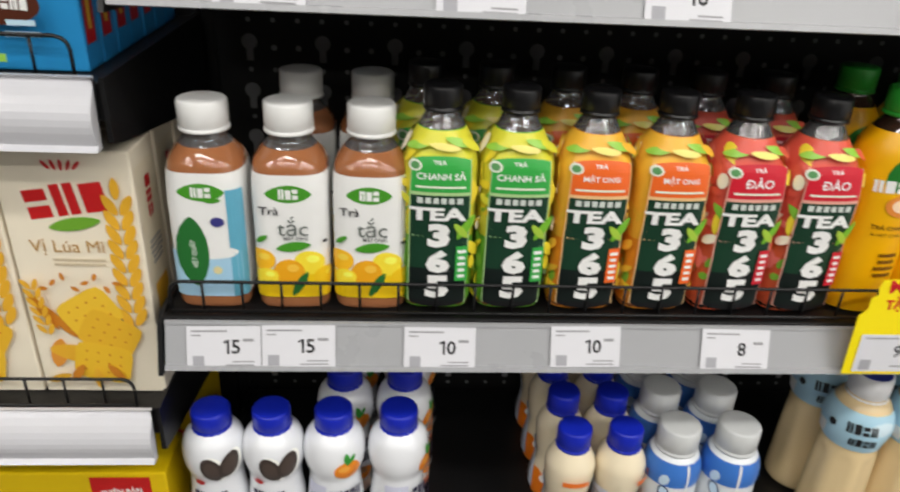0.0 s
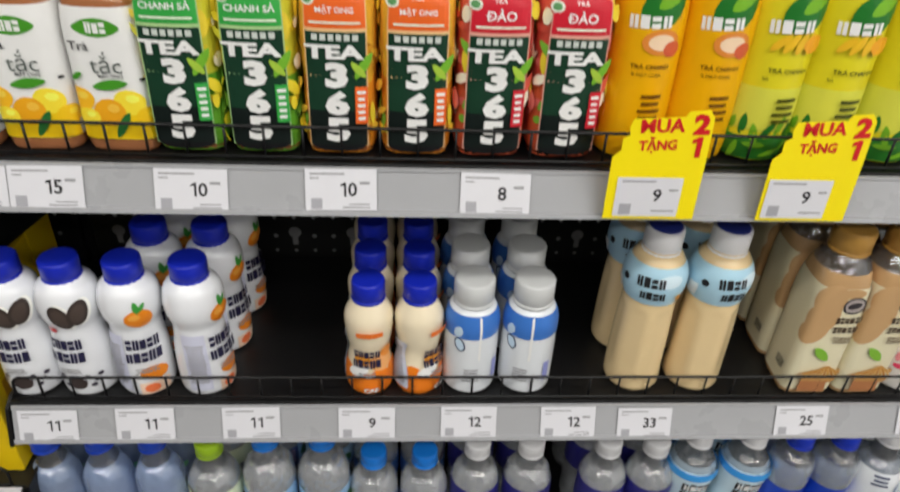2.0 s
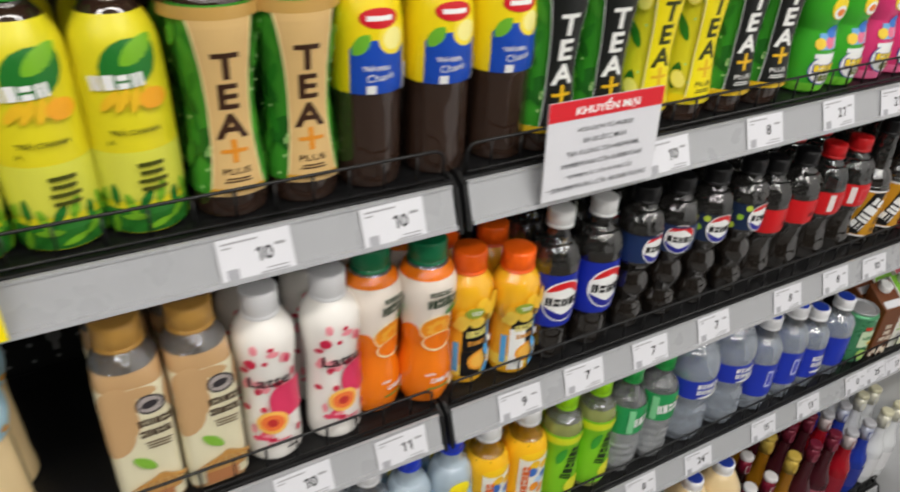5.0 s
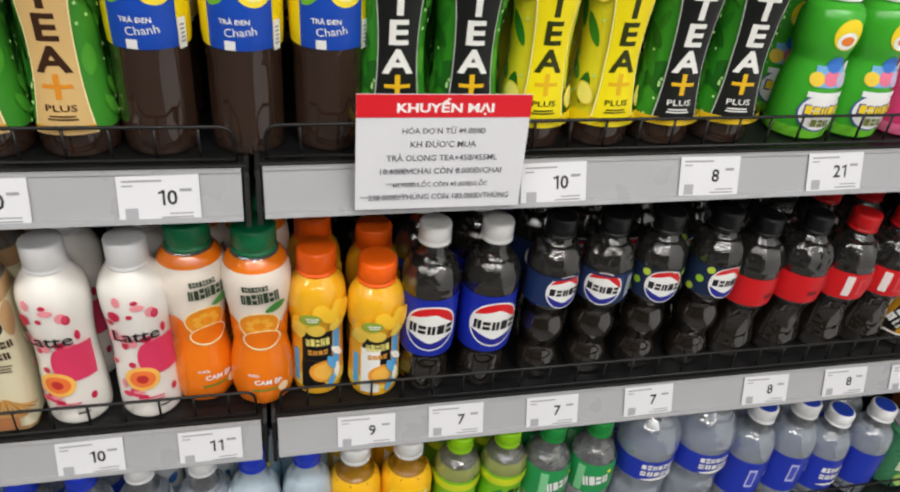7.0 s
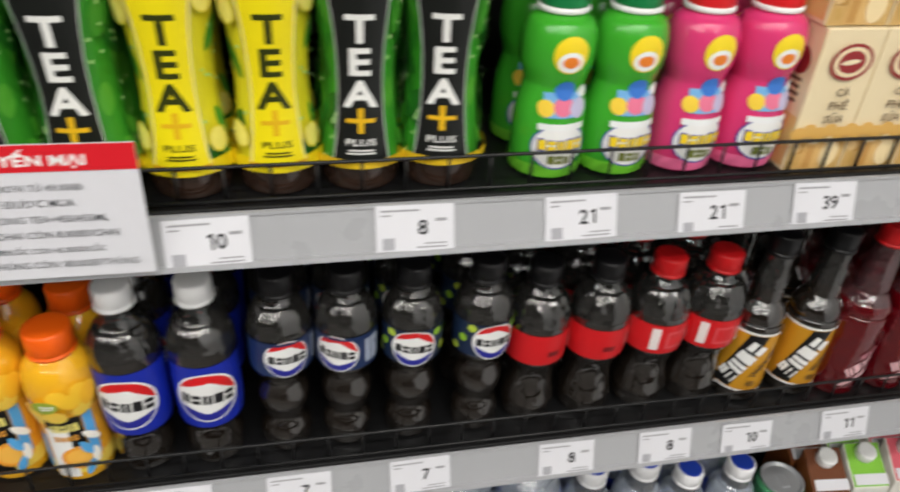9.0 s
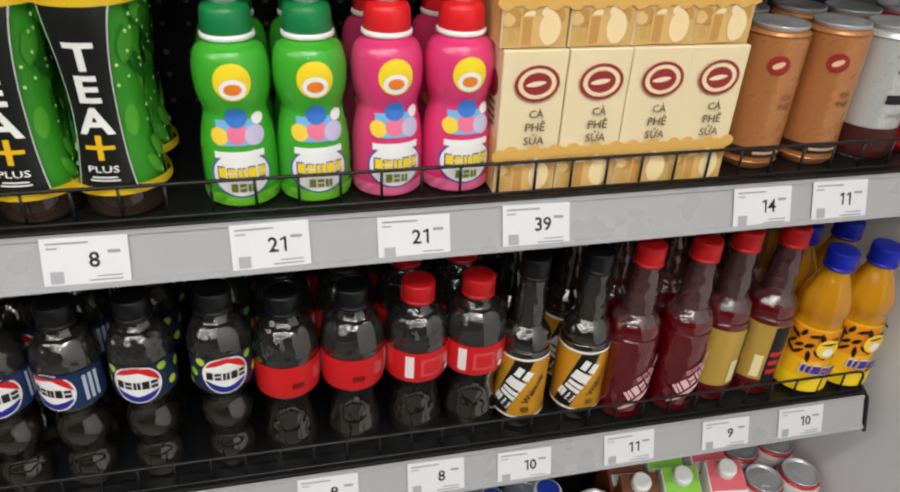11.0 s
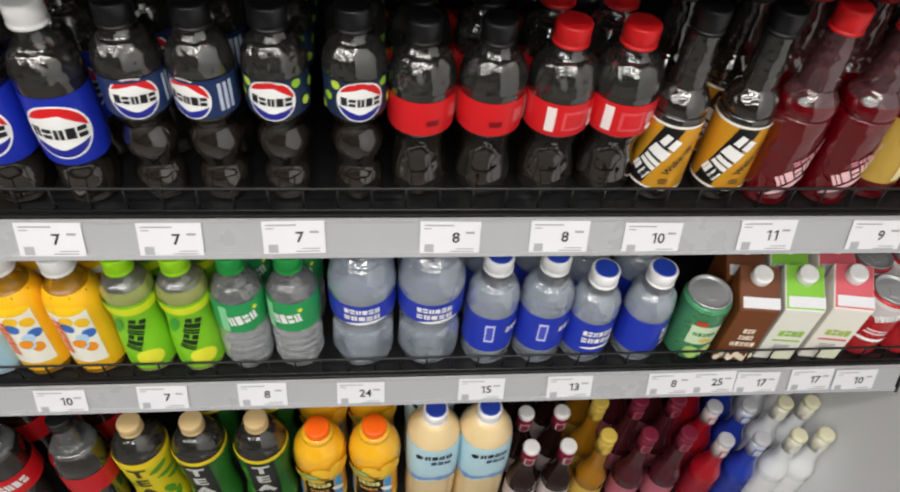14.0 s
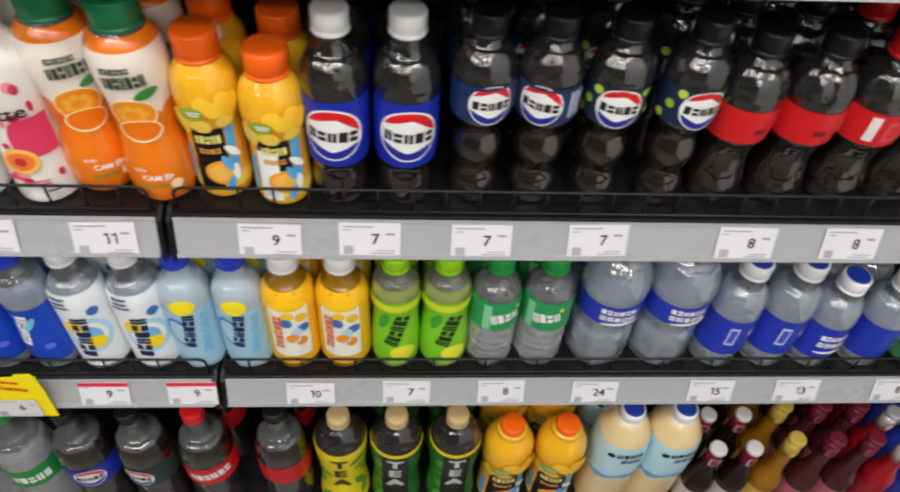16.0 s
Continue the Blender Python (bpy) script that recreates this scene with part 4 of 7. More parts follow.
def white_blue_bottle():
    t = thing("soy_drink_bottle", "small white bottle with a blue shoulder band and grey-white cap", "drink bottle")
    rings = curve_rings([(0.024, 0), (0.029, 0.004), (0.030, 0.012), (0.030, 0.06), (0.0295, 0.075), (0.0298, 0.09), (0.026, 0.104), (0.0195, 0.110), (0.0185, 0.113), (0.0185, 0.118)], 2)
    body(t, rings, mat("milky_white_plastic", (226, 230, 234), 0.3, vary=0.03, coat=0.3))
    cap(0.0212, 0.114, 0.138, mat("grey_white_cap", (206, 208, 208), 0.4, vary=0.03), t)
    lab = sleeve("label", rings, 0.078, 0.105, col(62, 118, 200), t, label="blue shoulder band")
    a = Art()
    a.rect(-0.001, 0.05, 0.0015, 0.104, WHITE)
    a.oval(-0.022, 0.07, 0.006, 0.009, col(30, 50, 90), 20)
    a.oval(-0.022, 0.07, 0.0045, 0.0075, col(200, 222, 240), 20)
    a.oval(-0.024, 0.086, 0.005, 0.007, col(200, 222, 240), -20)
    a.rect(0.018, 0.02, 0.026, 0.045, col(150, 156, 214))
    a.bars(-0.008, 0.03, 0.018, 0.0018, 5, INK_SOFT)
    a.wrap("print", rings, t)
    return t
def wordmark(a, u, v, w, h, m, n=5, rot=0.0, seed=0):
    """A brand's lettering as a plain row of blocks, not letters."""
    rnd = random.Random(seed + n)
    ca, sa = math.cos(radians(rot)), math.sin(radians(rot))

    def bar(x0, y0, x1, y1):
        k = max(1, math.ceil(max(x1 - x0, y1 - y0) / 0.003))
        pts = []
        for i in range(k + 1):
            f = i / k
            ends = ((x0 + (x1 - x0) * f, y0), (x0 + (x1 - x0) * f, y1)) if x1 - x0 > y1 - y0 else ((x0, y0 + (y1 - y0) * f), (x1, y0 + (y1 - y0) * f))
            pts += [(u + x * ca - y * sa, v + x * sa + y * ca) for x, y in ends]
        a.add(pts, [(2 * i, 2 * i + 1, 2 * i + 3, 2 * i + 2) for i in range(k)], m)

    step = w / n
    for k in range(n):
        x0, x1 = -w / 2 + (k + 0.1) * step, -w / 2 + (k + 0.9) * step
        low, high = -h / 2, h * rnd.choice((0.5, 0.42, 0.5))
        kind = (k + seed) % 3
        if kind == 0:
            bar(x0, low, x1, high)
        elif kind == 1:
            bar(x0, low, x1, low + (high - low) * 0.42)
            bar(x0, low + (high - low) * 0.6, x1, high)
        else:
            bar(x0, low, x0 + step * 0.34, high)
            bar(x1 - step * 0.34, low, x1, high)


def roundel(a, u, v, r, rot=-8):
    """White disc with a red cap, a blue foot and a dark bar across."""
    a.oval(u, v, r, r, WHITE, n=28)
    a.oval(u, v, r * 0.93, r * 0.93, col(214, 30, 34), rot - 4, 16, 164, n=16)
    a.oval(u, v, r * 0.93, r * 0.93, col(36, 40, 146), rot + 4, 198, 342, n=16)
    wordmark(a, u, v - r * 0.02, r * 1.7, r * 0.4, INK, 5, rot * 0.3, 3)


def dome(r0, z0, r1, z1):
    """Points along a rounded bottle shoulder."""
    return [(r1 + (r0 - r1) * math.cos(radians(a)), z0 + (z1 - z0) * math.sin(radians(a))) for a in (0, 16, 32, 48, 63, 77)]


COLA_PAIRS = {
    "straight": [(0.022, 0), (0.027, 0.004), (0.0285, 0.012), (0.0272, 0.03), (0.0262, 0.045), (0.0292, 0.056), (0.0302, 0.075), (0.0302, 0.105), (0.0298, 0.115)] + dome(0.0308, 0.134, 0.0142, 0.163) + [(0.0138, 0.171), (0.0138, 0.188)],
    "bulb": [(0.021, 0), (0.0255, 0.004), (0.0275, 0.014), (0.0262, 0.026), (0.0215, 0.038), (0.0225, 0.046), (0.0265, 0.058), (0.0268, 0.068), (0.0225, 0.080), (0.0225, 0.086), (0.0275, 0.096), (0.031, 0.106), (0.0312, 0.138)] + dome(0.0325, 0.143, 0.0142, 0.171) + [(0.0138, 0.177), (0.0138, 0.187)],
    "contour": [(0.021, 0), (0.026, 0.004), (0.0285, 0.014), (0.0285, 0.026), (0.0248, 0.045), (0.0235, 0.058), (0.0265, 0.072), (0.0305, 0.083), (0.0315, 0.1), (0.0312, 0.122)] + dome(0.0315, 0.127, 0.0142, 0.156) + [(0.0138, 0.163), (0.0138, 0.173)],
}


SHOULDER = {"straight": (10, 0.035, 0.128, 0.176), "bulb": (9, 0.05, 0.14, 0.178), "contour": (10, 0.055, 0.126, 0.164)}


def cola(kind, cap_rgb, art, label, z0, z1, label_rgb, scale=1.0, fill=0.72):
    t = thing("cola_bottle", label, "cola bottle")
    wide = {"straight": 1.0, "bulb": 0.91, "contour": 1.02}[kind]
    pairs = [(max(r * scale * wide, 0.0136), z * scale) for r, z in COLA_PAIRS[kind]]
    rings = curve_rings(pairs, 2)
    top = pairs[-1][1]
    body(t, rings, COLA, top * fill, CLEAR_DIM, segs=60, flute=[(5, 0.1, 0, 0.022 * scale), (10, 0.03, 0.024, 0.05) if kind == "contour" else (0, 0, 0, 0), SHOULDER[kind] if scale < 1.2 else (0, 0, 0, 0)])
    cap(0.0158 * min(scale, 1.05), top - 0.005, top + 0.012, mat("cap_%d_%d_%d" % cap_rgb, cap_rgb, 0.35, vary=0.06), t)
    lab = sleeve("label", rings, z0 * scale, z1 * scale, col(*label_rgb), t, label="wrap label")
    a = Art()
    art(a)
    a.wrap("print", rings, lab, lift=0.0009)
    return t


def art_blue(a):
    roundel(a, 0, 0.09, 0.0285)


def art_zero(a):
    a.rect(-0.05, 0.104, 0.05, 0.142, col(30, 50, 92))
    roundel(a, 0, 0.123, 0.0208)
    for k in range(3):
        a.rect(0.027 + k * 0.005, 0.11, 0.030 + k * 0.005, 0.137, col(190, 200, 220))


def art_lime(a):
    for k in range(10):
        a.oval(-0.04 + k * 0.009, 0.109 + (k * 7 % 5) * 0.007, 0.0045, 0.0045, col(150, 196, 50) if k % 2 else col(190, 214, 70), n=12)
    roundel(a, 0, 0.123, 0.0208)


def art_red_plain(a):
    a.rect(-0.006, 0.094, 0.006, 0.1, col(120, 10, 16))
    a.rect(0.034, 0.09, 0.043, 0.116, col(226, 206, 206))
    a.bars(0.022, 0.104, 0.012, 0.0012, 6, col(226, 120, 120))


def art_red_white(a):
    a.rect(-0.024, 0.092, -0.015, 0.12, col(232, 222, 220))
    a.rect(-0.008, 0.094, 0.016, 0.116, col(216, 76, 82))
    a.rect(-0.005, 0.097, 0.013, 0.113, col(206, 34, 40))
    a.bars(0.022, 0.108, 0.009, 0.0016, 4, col(236, 190, 190))
    a.oval(0.024, 0.096, 0.004, 0.004, WHITE)


def milk_tea_blue():
    t = thing("rice_milk_bottle", "beige rice milk bottle with a pale blue shoulder label", "milk drink bottle")
    rings = curve_rings([(0.026, 0), (0.031, 0.005), (0.032, 0.015), (0.0315, 0.06), (0.030, 0.10), (0.0285, 0.116), (0.031, 0.126), (0.0335, 0.138), (0.0325, 0.152), (0.025, 0.167), (0.0195, 0.172), (0.0185, 0.178)], 2)
    body(t, rings, MILK_TEA, segs=42, flute=(7, 0.07, 0.02, 0.11))
    c = cap(0.0195, 0.174, 0.197, mat("white_cap", (236, 236, 238), 0.35), t)
    lathe("cap_disc", [(0.0175, 0.197, 2), (0.0175, 0.1975, 2), (0.016, 0.1978, 2)], col(44, 56, 140), c)
    lab = sleeve("label", rings, 0.119, 0.163, col(176, 214, 232), t, label="pale blue shoulder label")
    a = Art()
    a.oval(0.018, 0.15, 0.014, 0.007, col(214, 234, 244))
    wordmark(a, -0.002, 0.148, 0.03, 0.011, INK, 4, 3, 2)
    wordmark(a, 0.002, 0.133, 0.026, 0.010, INK, 4, 3, 5)
    a.oval(-0.03, 0.145, 0.004, 0.004, INK)
    a.rect(-0.048, 0.124, -0.036, 0.14, WHITE)
    a.oval(0.03, 0.13, 0.004, 0.004, col(230, 160, 60))
    a.wrap("print", rings, lab)
    return t


def square_milk_tea():
    t = thing("milk_tea_bottle", "square beige milk tea bottle with a cream label and gold cap", "milk tea bottle")
    rings = curve_rings([(0.026, 0), (0.0285, 0.004), (0.029, 0.02), (0.029, 0.09), (0.029, 0.155), (0.027, 0.168), (0.0195, 0.18), (0.0185, 0.183), (0.0185, 0.19)], 7)
    body(t, rings, mat("brown_milk_tea", (196, 158, 112), 0.2, vary=0.05, scale=30, coat=0.5), 0.163, CLEAR)
    cap(0.0205, 0.184, 0.206, mat("gold_cap", (198, 150, 74), 0.35), t)
    lab = sleeve("label", rings, 0.008, 0.148, col(224, 216, 184), t, label="cream wrap label")
    a = Art()
    drink = col(196, 158, 112)
    for u, v, w, h, turn in ((-0.012, 0.132, 0.0145, 0.02, 0), (-0.013, 0.11, 0.0145, 0.022, -8), (-0.017, 0.092, 0.012, 0.018, -20), (0.004, 0.142, 0.014, 0.006, 0), (0.03, 0.13, 0.008, 0.018, 0)):
        a.oval(u, v, w, h, drink, turn)
    a.oval(0.011, 0.127, 0.0108, 0.0108, col(52, 48, 52))
    a.oval(0.011, 0.127, 0.0088, 0.0088, col(170, 160, 156))
    a.oval(0.011, 0.127, 0.0066, 0.004, col(52, 48, 52), 20)
    wordmark(a, 0.012, 0.108, 0.026, 0.008, col(74, 58, 44), 6, 4, 0)
    wordmark(a, 0.010, 0.096, 0.022, 0.008, col(74, 58, 44), 5, 4, 1)
    a.bars(0.011, 0.082, 0.02, 0.0016, 3, col(110, 92, 70))
    a.leaf(-0.002, 0.062, 0.024, 0.010, col(130, 184, 60), -50)
    for k in range(12):
        a.leaf(-0.008 + k * 0.0028, 0.036, 0.022, 0.0022, col(*((186, 128, 60), (206, 160, 90))[k % 2]), 25 + 11 * k)
    a.oval(0.004, 0.026, 0.016, 0.006, col(186, 140, 80))
    a.rect(-0.012, 0.009, 0.014, 0.024, col(170, 112, 70))
    for k in range(7):
        a.rect(-0.042 + k * 0.0018, 0.03, -0.0412 + k * 0.0018, 0.042, INK)
    a.wrap("print", rings, lab)
    return t


def latte():
    t = thing("latte_drink_bottle", "white yogurt latte bottle with pink fruit print", "milk drink bottle")
    rings = curve_rings([(0.025, 0), (0.0295, 0.004), (0.030, 0.02), (0.0292, 0.05), (0.0275, 0.08), (0.0285, 0.105), (0.031, 0.13), (0.030, 0.15), (0.022, 0.165), (0.0165, 0.171), (0.0165, 0.177)], 2)
    body(t, rings, mat("milk_white_plastic", (240, 236, 230), 0.22, vary=0.03, coat=0.4))
    cap(0.018, 0.173, 0.196, mat("white_cap", (236, 236, 238), 0.35), t)
    a = Art()
    pink = col(222, 60, 100)
    rnd = random.Random(3)
    for k in range(30):
        a.oval(rnd.uniform(-0.028, 0.03), rnd.uniform(0.03, 0.145), rnd.uniform(0.002, 0.006), rnd.uniform(0.002, 0.006), col(*rnd.choice([(226, 70, 104), (240, 150, 160), (206, 40, 76)])), n=10)
    a.rect(0.004, 0.058, 0.032, 0.098, pink)
    a.oval(0.006, 0.078, 0.010, 0.02, pink)
    a.oval(-0.003, 0.055, 0.015, 0.014, col(250, 190, 90))
    a.oval(-0.003, 0.055, 0.011, 0.010, col(240, 120, 60))
    a.oval(-0.003, 0.055, 0.005, 0.005, col(196, 50, 50))
    a.text("Latte", -0.002, 0.107, 0.0135, INK, bold=0.015, wide=1.05)
    a.bars(0.002, 0.03, 0.024, 0.0016, 2, pink)
    a.rect(0.008, 0.018, 0.018, 0.02, INK)
    a.wrap("print", rings, t, "pink fruit print")
    return t


def orange_juice():
    t = thing("orange_juice_bottle", "clear waisted bottle of orange juice with a white upper sleeve", "juice bottle")
    rings = curve_rings([(0.022, 0), (0.0295, 0.006), (0.0325, 0.022), (0.032, 0.045), (0.0275, 0.07), (0.0262, 0.085), (0.028, 0.11), (0.0318, 0.135), (0.0325, 0.152), (0.029, 0.168), (0.0195, 0.18), (0.0185, 0.186)], 2)
    body(t, rings, ORANGE_DRINK, 0.175, CLEAR, segs=36, flute=(6, 0.04, 0, 0.018))
    cap(0.0205, 0.182, 0.203, mat("dark_green_cap", (20, 118, 74), 0.35), t)
    lab = sleeve("sleeve", rings, 0.098, 0.166, col(240, 228, 216), t, label="white upper sleeve")
    a = Art()
    for k in range(8):
        a.oval(-0.075 + k * 0.0215, 0.097, 0.012, 0.008 + (k % 3) * 0.003, ORANGE_DRINK)
    a.oval(-0.002, 0.106, 0.020, 0.017, col(250, 236, 190))
    a.oval(-0.002, 0.106, 0.0185, 0.0155, col(246, 150, 30))
    for k in range(7):
        w = radians(k * 360 / 7)
        a.oval(-0.002 + 0.009 * math.cos(w), 0.106 + 0.0075 * math.sin(w), 0.004, 0.0035, col(252, 178, 60), n=10)
    a.oval(0.0, 0.088, 0.018, 0.012, col(250, 232, 180))
    a.oval(0.0, 0.0885, 0.0165, 0.0105, col(242, 120, 16))
    a.leaf(0.014, 0.128, 0.022, 0.010, col(70, 140, 60), 20)
    wordmark(a, 0.0, 0.142, 0.034, 0.012, col(48, 66, 46), 7, 4, 5)
    wordmark(a, -0.004, 0.1535, 0.022, 0.0055, col(48, 66, 46), 8, 4, 6)
    a.wrap("print", rings, t, lift=0.0012)
    a = Art()
    a.text("CAM ÉP", 0.003, 0.038, 0.0075, WHITE, -4, 0.03)
    a.text("nước", -0.011, 0.047, 0.0042, WHITE, -4, 0.02)
    a.rect(-0.014, 0.0265, 0.018, 0.029, col(110, 140, 50))
    a.oval(0.018, 0.027, 0.006, 0.006, col(250, 214, 170))
    a.wrap("lower_print", rings, t, lift=0.0012)
    return t


def pulp_juice(back=False, scale=1.0, slim=1.0):
    t = thing("pulp_orange_bottle", "bright orange juice bottle with black label and orange cap", "juice bottle")
    rings = curve_rings([(r * scale * slim, z * scale) for r, z in [(0.022, 0), (0.026, 0.004), (0.027, 0.015), (0.0265, 0.05), (0.026, 0.075), (0.0265, 0.082), (0.0295, 0.095), (0.0305, 0.11), (0.028, 0.128), (0.02, 0.141), (0.0175, 0.145), (0.0175, 0.151)]], 2)
    body(t, rings, YELLOW_DRINK)
    cap(0.0192 * min(1, scale), rings[-1][1] - 0.005, rings[-1][1] + 0.016, mat("orange_cap", (250, 100, 18), 0.35), t)
    s = scale
    lab = sleeve("label", rings, 0.014 * s, 0.086 * s, col(236, 166, 40), t, label="printed wrap label")
    a = Art()
    a.rect(-0.075 * s, 0.014 * s, 0.075 * s, 0.03 * s, col(246, 214, 90))
    a.rect(-0.019 * s, 0.048 * s, 0.012 * s, 0.084 * s, BLACK)
    a.rect(-0.075 * s, 0.048 * s, -0.055 * s, 0.084 * s, BLACK)
    a.rect(-0.02 * s, 0.014 * s, 0.004 * s, 0.048 * s, BLACK) if not back else a.rect(-0.02 * s, 0.01 * s, 0.0, 0.07 * s, WHITE)
    a.oval(0.006 * s, 0.034 * s, 0.018 * s, 0.014 * s, col(240, 160, 50))
    a.oval(0.006 * s, 0.034 * s, 0.014 * s, 0.0105 * s, col(246, 186, 80))
    a.rect(0.013 * s, 0.03 * s, 0.022 * s, 0.086 * s, col(90, 170, 226))
    a.rect(-0.03 * s, 0.02 * s, -0.023 * s, 0.06 * s, col(90, 170, 226))
    wordmark(a, -0.003 * s, 0.072 * s, 0.024 * s, 0.009 * s, col(226, 214, 120), 5, 3, 2)
    wordmark(a, -0.003 * s, 0.06 * s, 0.02 * s, 0.006 * s, col(214, 150, 60), 4, 3, 4)
    for k in range(14):
        w = k * 2.4
        a.oval(0.024 * s * math.sin(w), (0.1 + 0.012 * math.cos(w * 1.7)) * s, (0.008 + k % 4 * 0.0012) * s, (0.008 - k % 3 * 0.001) * s, col(*((250, 200, 52), (252, 214, 84), (247, 188, 42))[k % 3]), 40 * k)
    for k in range(4):
        a.leaf((0.01 + 0.006 * (k % 2)) * s, (0.022 + k * 0.012) * s, 0.02 * s, 0.007 * s, col(*((90, 170, 226), (250, 246, 236))[k % 2]), 70 + 20 * k)
    a.oval(-0.01 * s, 0.104 * s, 0.010 * s, 0.007 * s, col(150, 170, 60))
    a.bars(-0.008 * s, 0.104 * s, 0.012 * s, 0.0014, 2, WHITE)
    a.wrap("print", rings, lab)
    return t


def long_neck(liquid, cap_rgb, label_rgb, label, z0, z1, art=None, h=0.215, r=0.0275, above=None, fill=0.78):
    """Bottle with a long slim neck."""
    t = thing("energy_drink_bottle", label, "drink bottle")
    k = h / 0.215
    rings = curve_rings([(r * 0.82, 0), (r * 0.97, 0.004), (r, 0.015), (r, 0.05 * k), (r * 0.985, 0.103 * k), (r * 0.9, 0.107 * k), (r * 0.96, 0.113 * k), (r * 0.93, 0.121 * k), (r * 0.78, 0.129 * k), (r * 0.61, 0.135 * k), (r * 0.62, 0.14 * k), (r * 0.57, 0.16 * k), (0.0142, 0.182 * k), (0.0135, 0.192 * k), (0.0135, 0.2 * k)], 2)
    body(t, rings, liquid, rings[-1][1] * fill if above else None, above or CLEAR, segs=32)
    cap(0.0152, h - 0.018, h, mat("cap_%d_%d_%d" % cap_rgb, cap_rgb, 0.35, vary=0.06), t)
    lab = t
    if label_rgb:
        lab = sleeve("label", rings, z0, z1, mat("foil_%d_%d_%d" % label_rgb, label_rgb, 0.25, metal=0.3, vary=0.06), t, label="wrap label")
    if art:
        a = Art()
        art(a)
        a.wrap("print", rings, lab, lift=0.0009)
    return t


def art_wake(a):
    a.rect(-0.087, 0.0925, 0.087, 0.095, WHITE)
    a.rect(-0.087, 0.0175, 0.087, 0.020, WHITE)
    a.rect(-0.024, 0.021, -0.004, 0.092, BLACK, 0.024)
    wordmark(a, -0.012, 0.056, 0.06, 0.019, WHITE, 4, 64, 1)
    a.text("Wake-up", 0.012, 0.055, 0.0095, INK, 64, 0.02)
    a.bars(0.004, 0.03, 0.01, 0.0012, 3, INK)


def art_star(a):
    pale = col(232, 186, 190)
    wordmark(a, 0, 0.048, 0.046, 0.014, pale, 5, 34, 2)
    wordmark(a, 0.002, 0.066, 0.03, 0.006, col(206, 130, 142), 4, 34, 4)
    a.leaf(-0.006, 0.03, 0.044, 0.006, pale, 34)
    a.leaf(0.008, 0.022, 0.026, 0.005, col(20, 16, 20), 34)
    for k in range(5):
        a.leaf(0.016, 0.078, 0.014, 0.003, pale, 72 * k)


def art_gold(a):
    a.rect(-0.075, 0.02, 0.075, 0.026, col(92, 20, 26))
    a.rect(0.016, 0.021, 0.036, 0.099, BLACK)
    a.bars(0.026, 0.05, 0.016, 0.006, 3, col(206, 40, 46))
    a.rect(0.002, 0.03, 0.012, 0.06, col(236, 224, 170))


def art_tiger(a):
    rnd = random.Random(4)
    a.rect(-0.09, 0.054, 0.09, 0.098, col(238, 150, 26))
    for k in range(46):
        a.leaf(-0.08 + (k % 16) * 0.0105 + rnd.uniform(-0.002, 0.002), 0.062 + (k // 16) * 0.014 + rnd.uniform(-0.003, 0.003), rnd.uniform(0.010, 0.018), rnd.uniform(0.003, 0.006), BLACK, rnd.uniform(20, 160))
    a.oval(0.0, 0.076, 0.012, 0.014, col(250, 206, 60))
    a.oval(0.001, 0.071, 0.006, 0.006, WHITE)
    a.leaf(0.0, 0.083, 0.016, 0.003, BLACK, 8)
    a.rect(-0.09, 0.008, 0.09, 0.03, col(250, 214, 30))
    wordmark(a, 0.0, 0.043, 0.044, 0.015, WHITE, 4, -6, 5)
    wordmark(a, 0.0, 0.043, 0.042, 0.012, col(70, 50, 150), 4, -6, 5)


def yellow_drink():
    t = thing("energy_drink_bottle", "yellow energy drink bottle with dark animal-stripe print", "drink bottle")
    rings = curve_rings([(0.024, 0), (0.0285, 0.004), (0.0295, 0.015), (0.0295, 0.06), (0.0288, 0.094), (0.0275, 0.108), (0.0292, 0.121), (0.0275, 0.137), (0.020, 0.157), (0.0148, 0.170), (0.0138, 0.182)], 2)
    body(t, rings, mat("golden_energy_drink", (240, 170, 30), 0.06, trans=0.45, ior=1.38, vary=0.1, coat=0.8), segs=36, flute=(9, 0.05, 0.1, 0.16))
    cap(0.0165, 0.180, 0.200, mat("royal_blue_cap", (22, 40, 178), 0.35, vary=0.05), t)
    lab = sleeve("label", rings, 0.008, 0.1, col(244, 190, 30), t, label="yellow wrap label")
    a = Art()
    art_tiger(a)
    a.wrap("print", rings, lab)
    return t


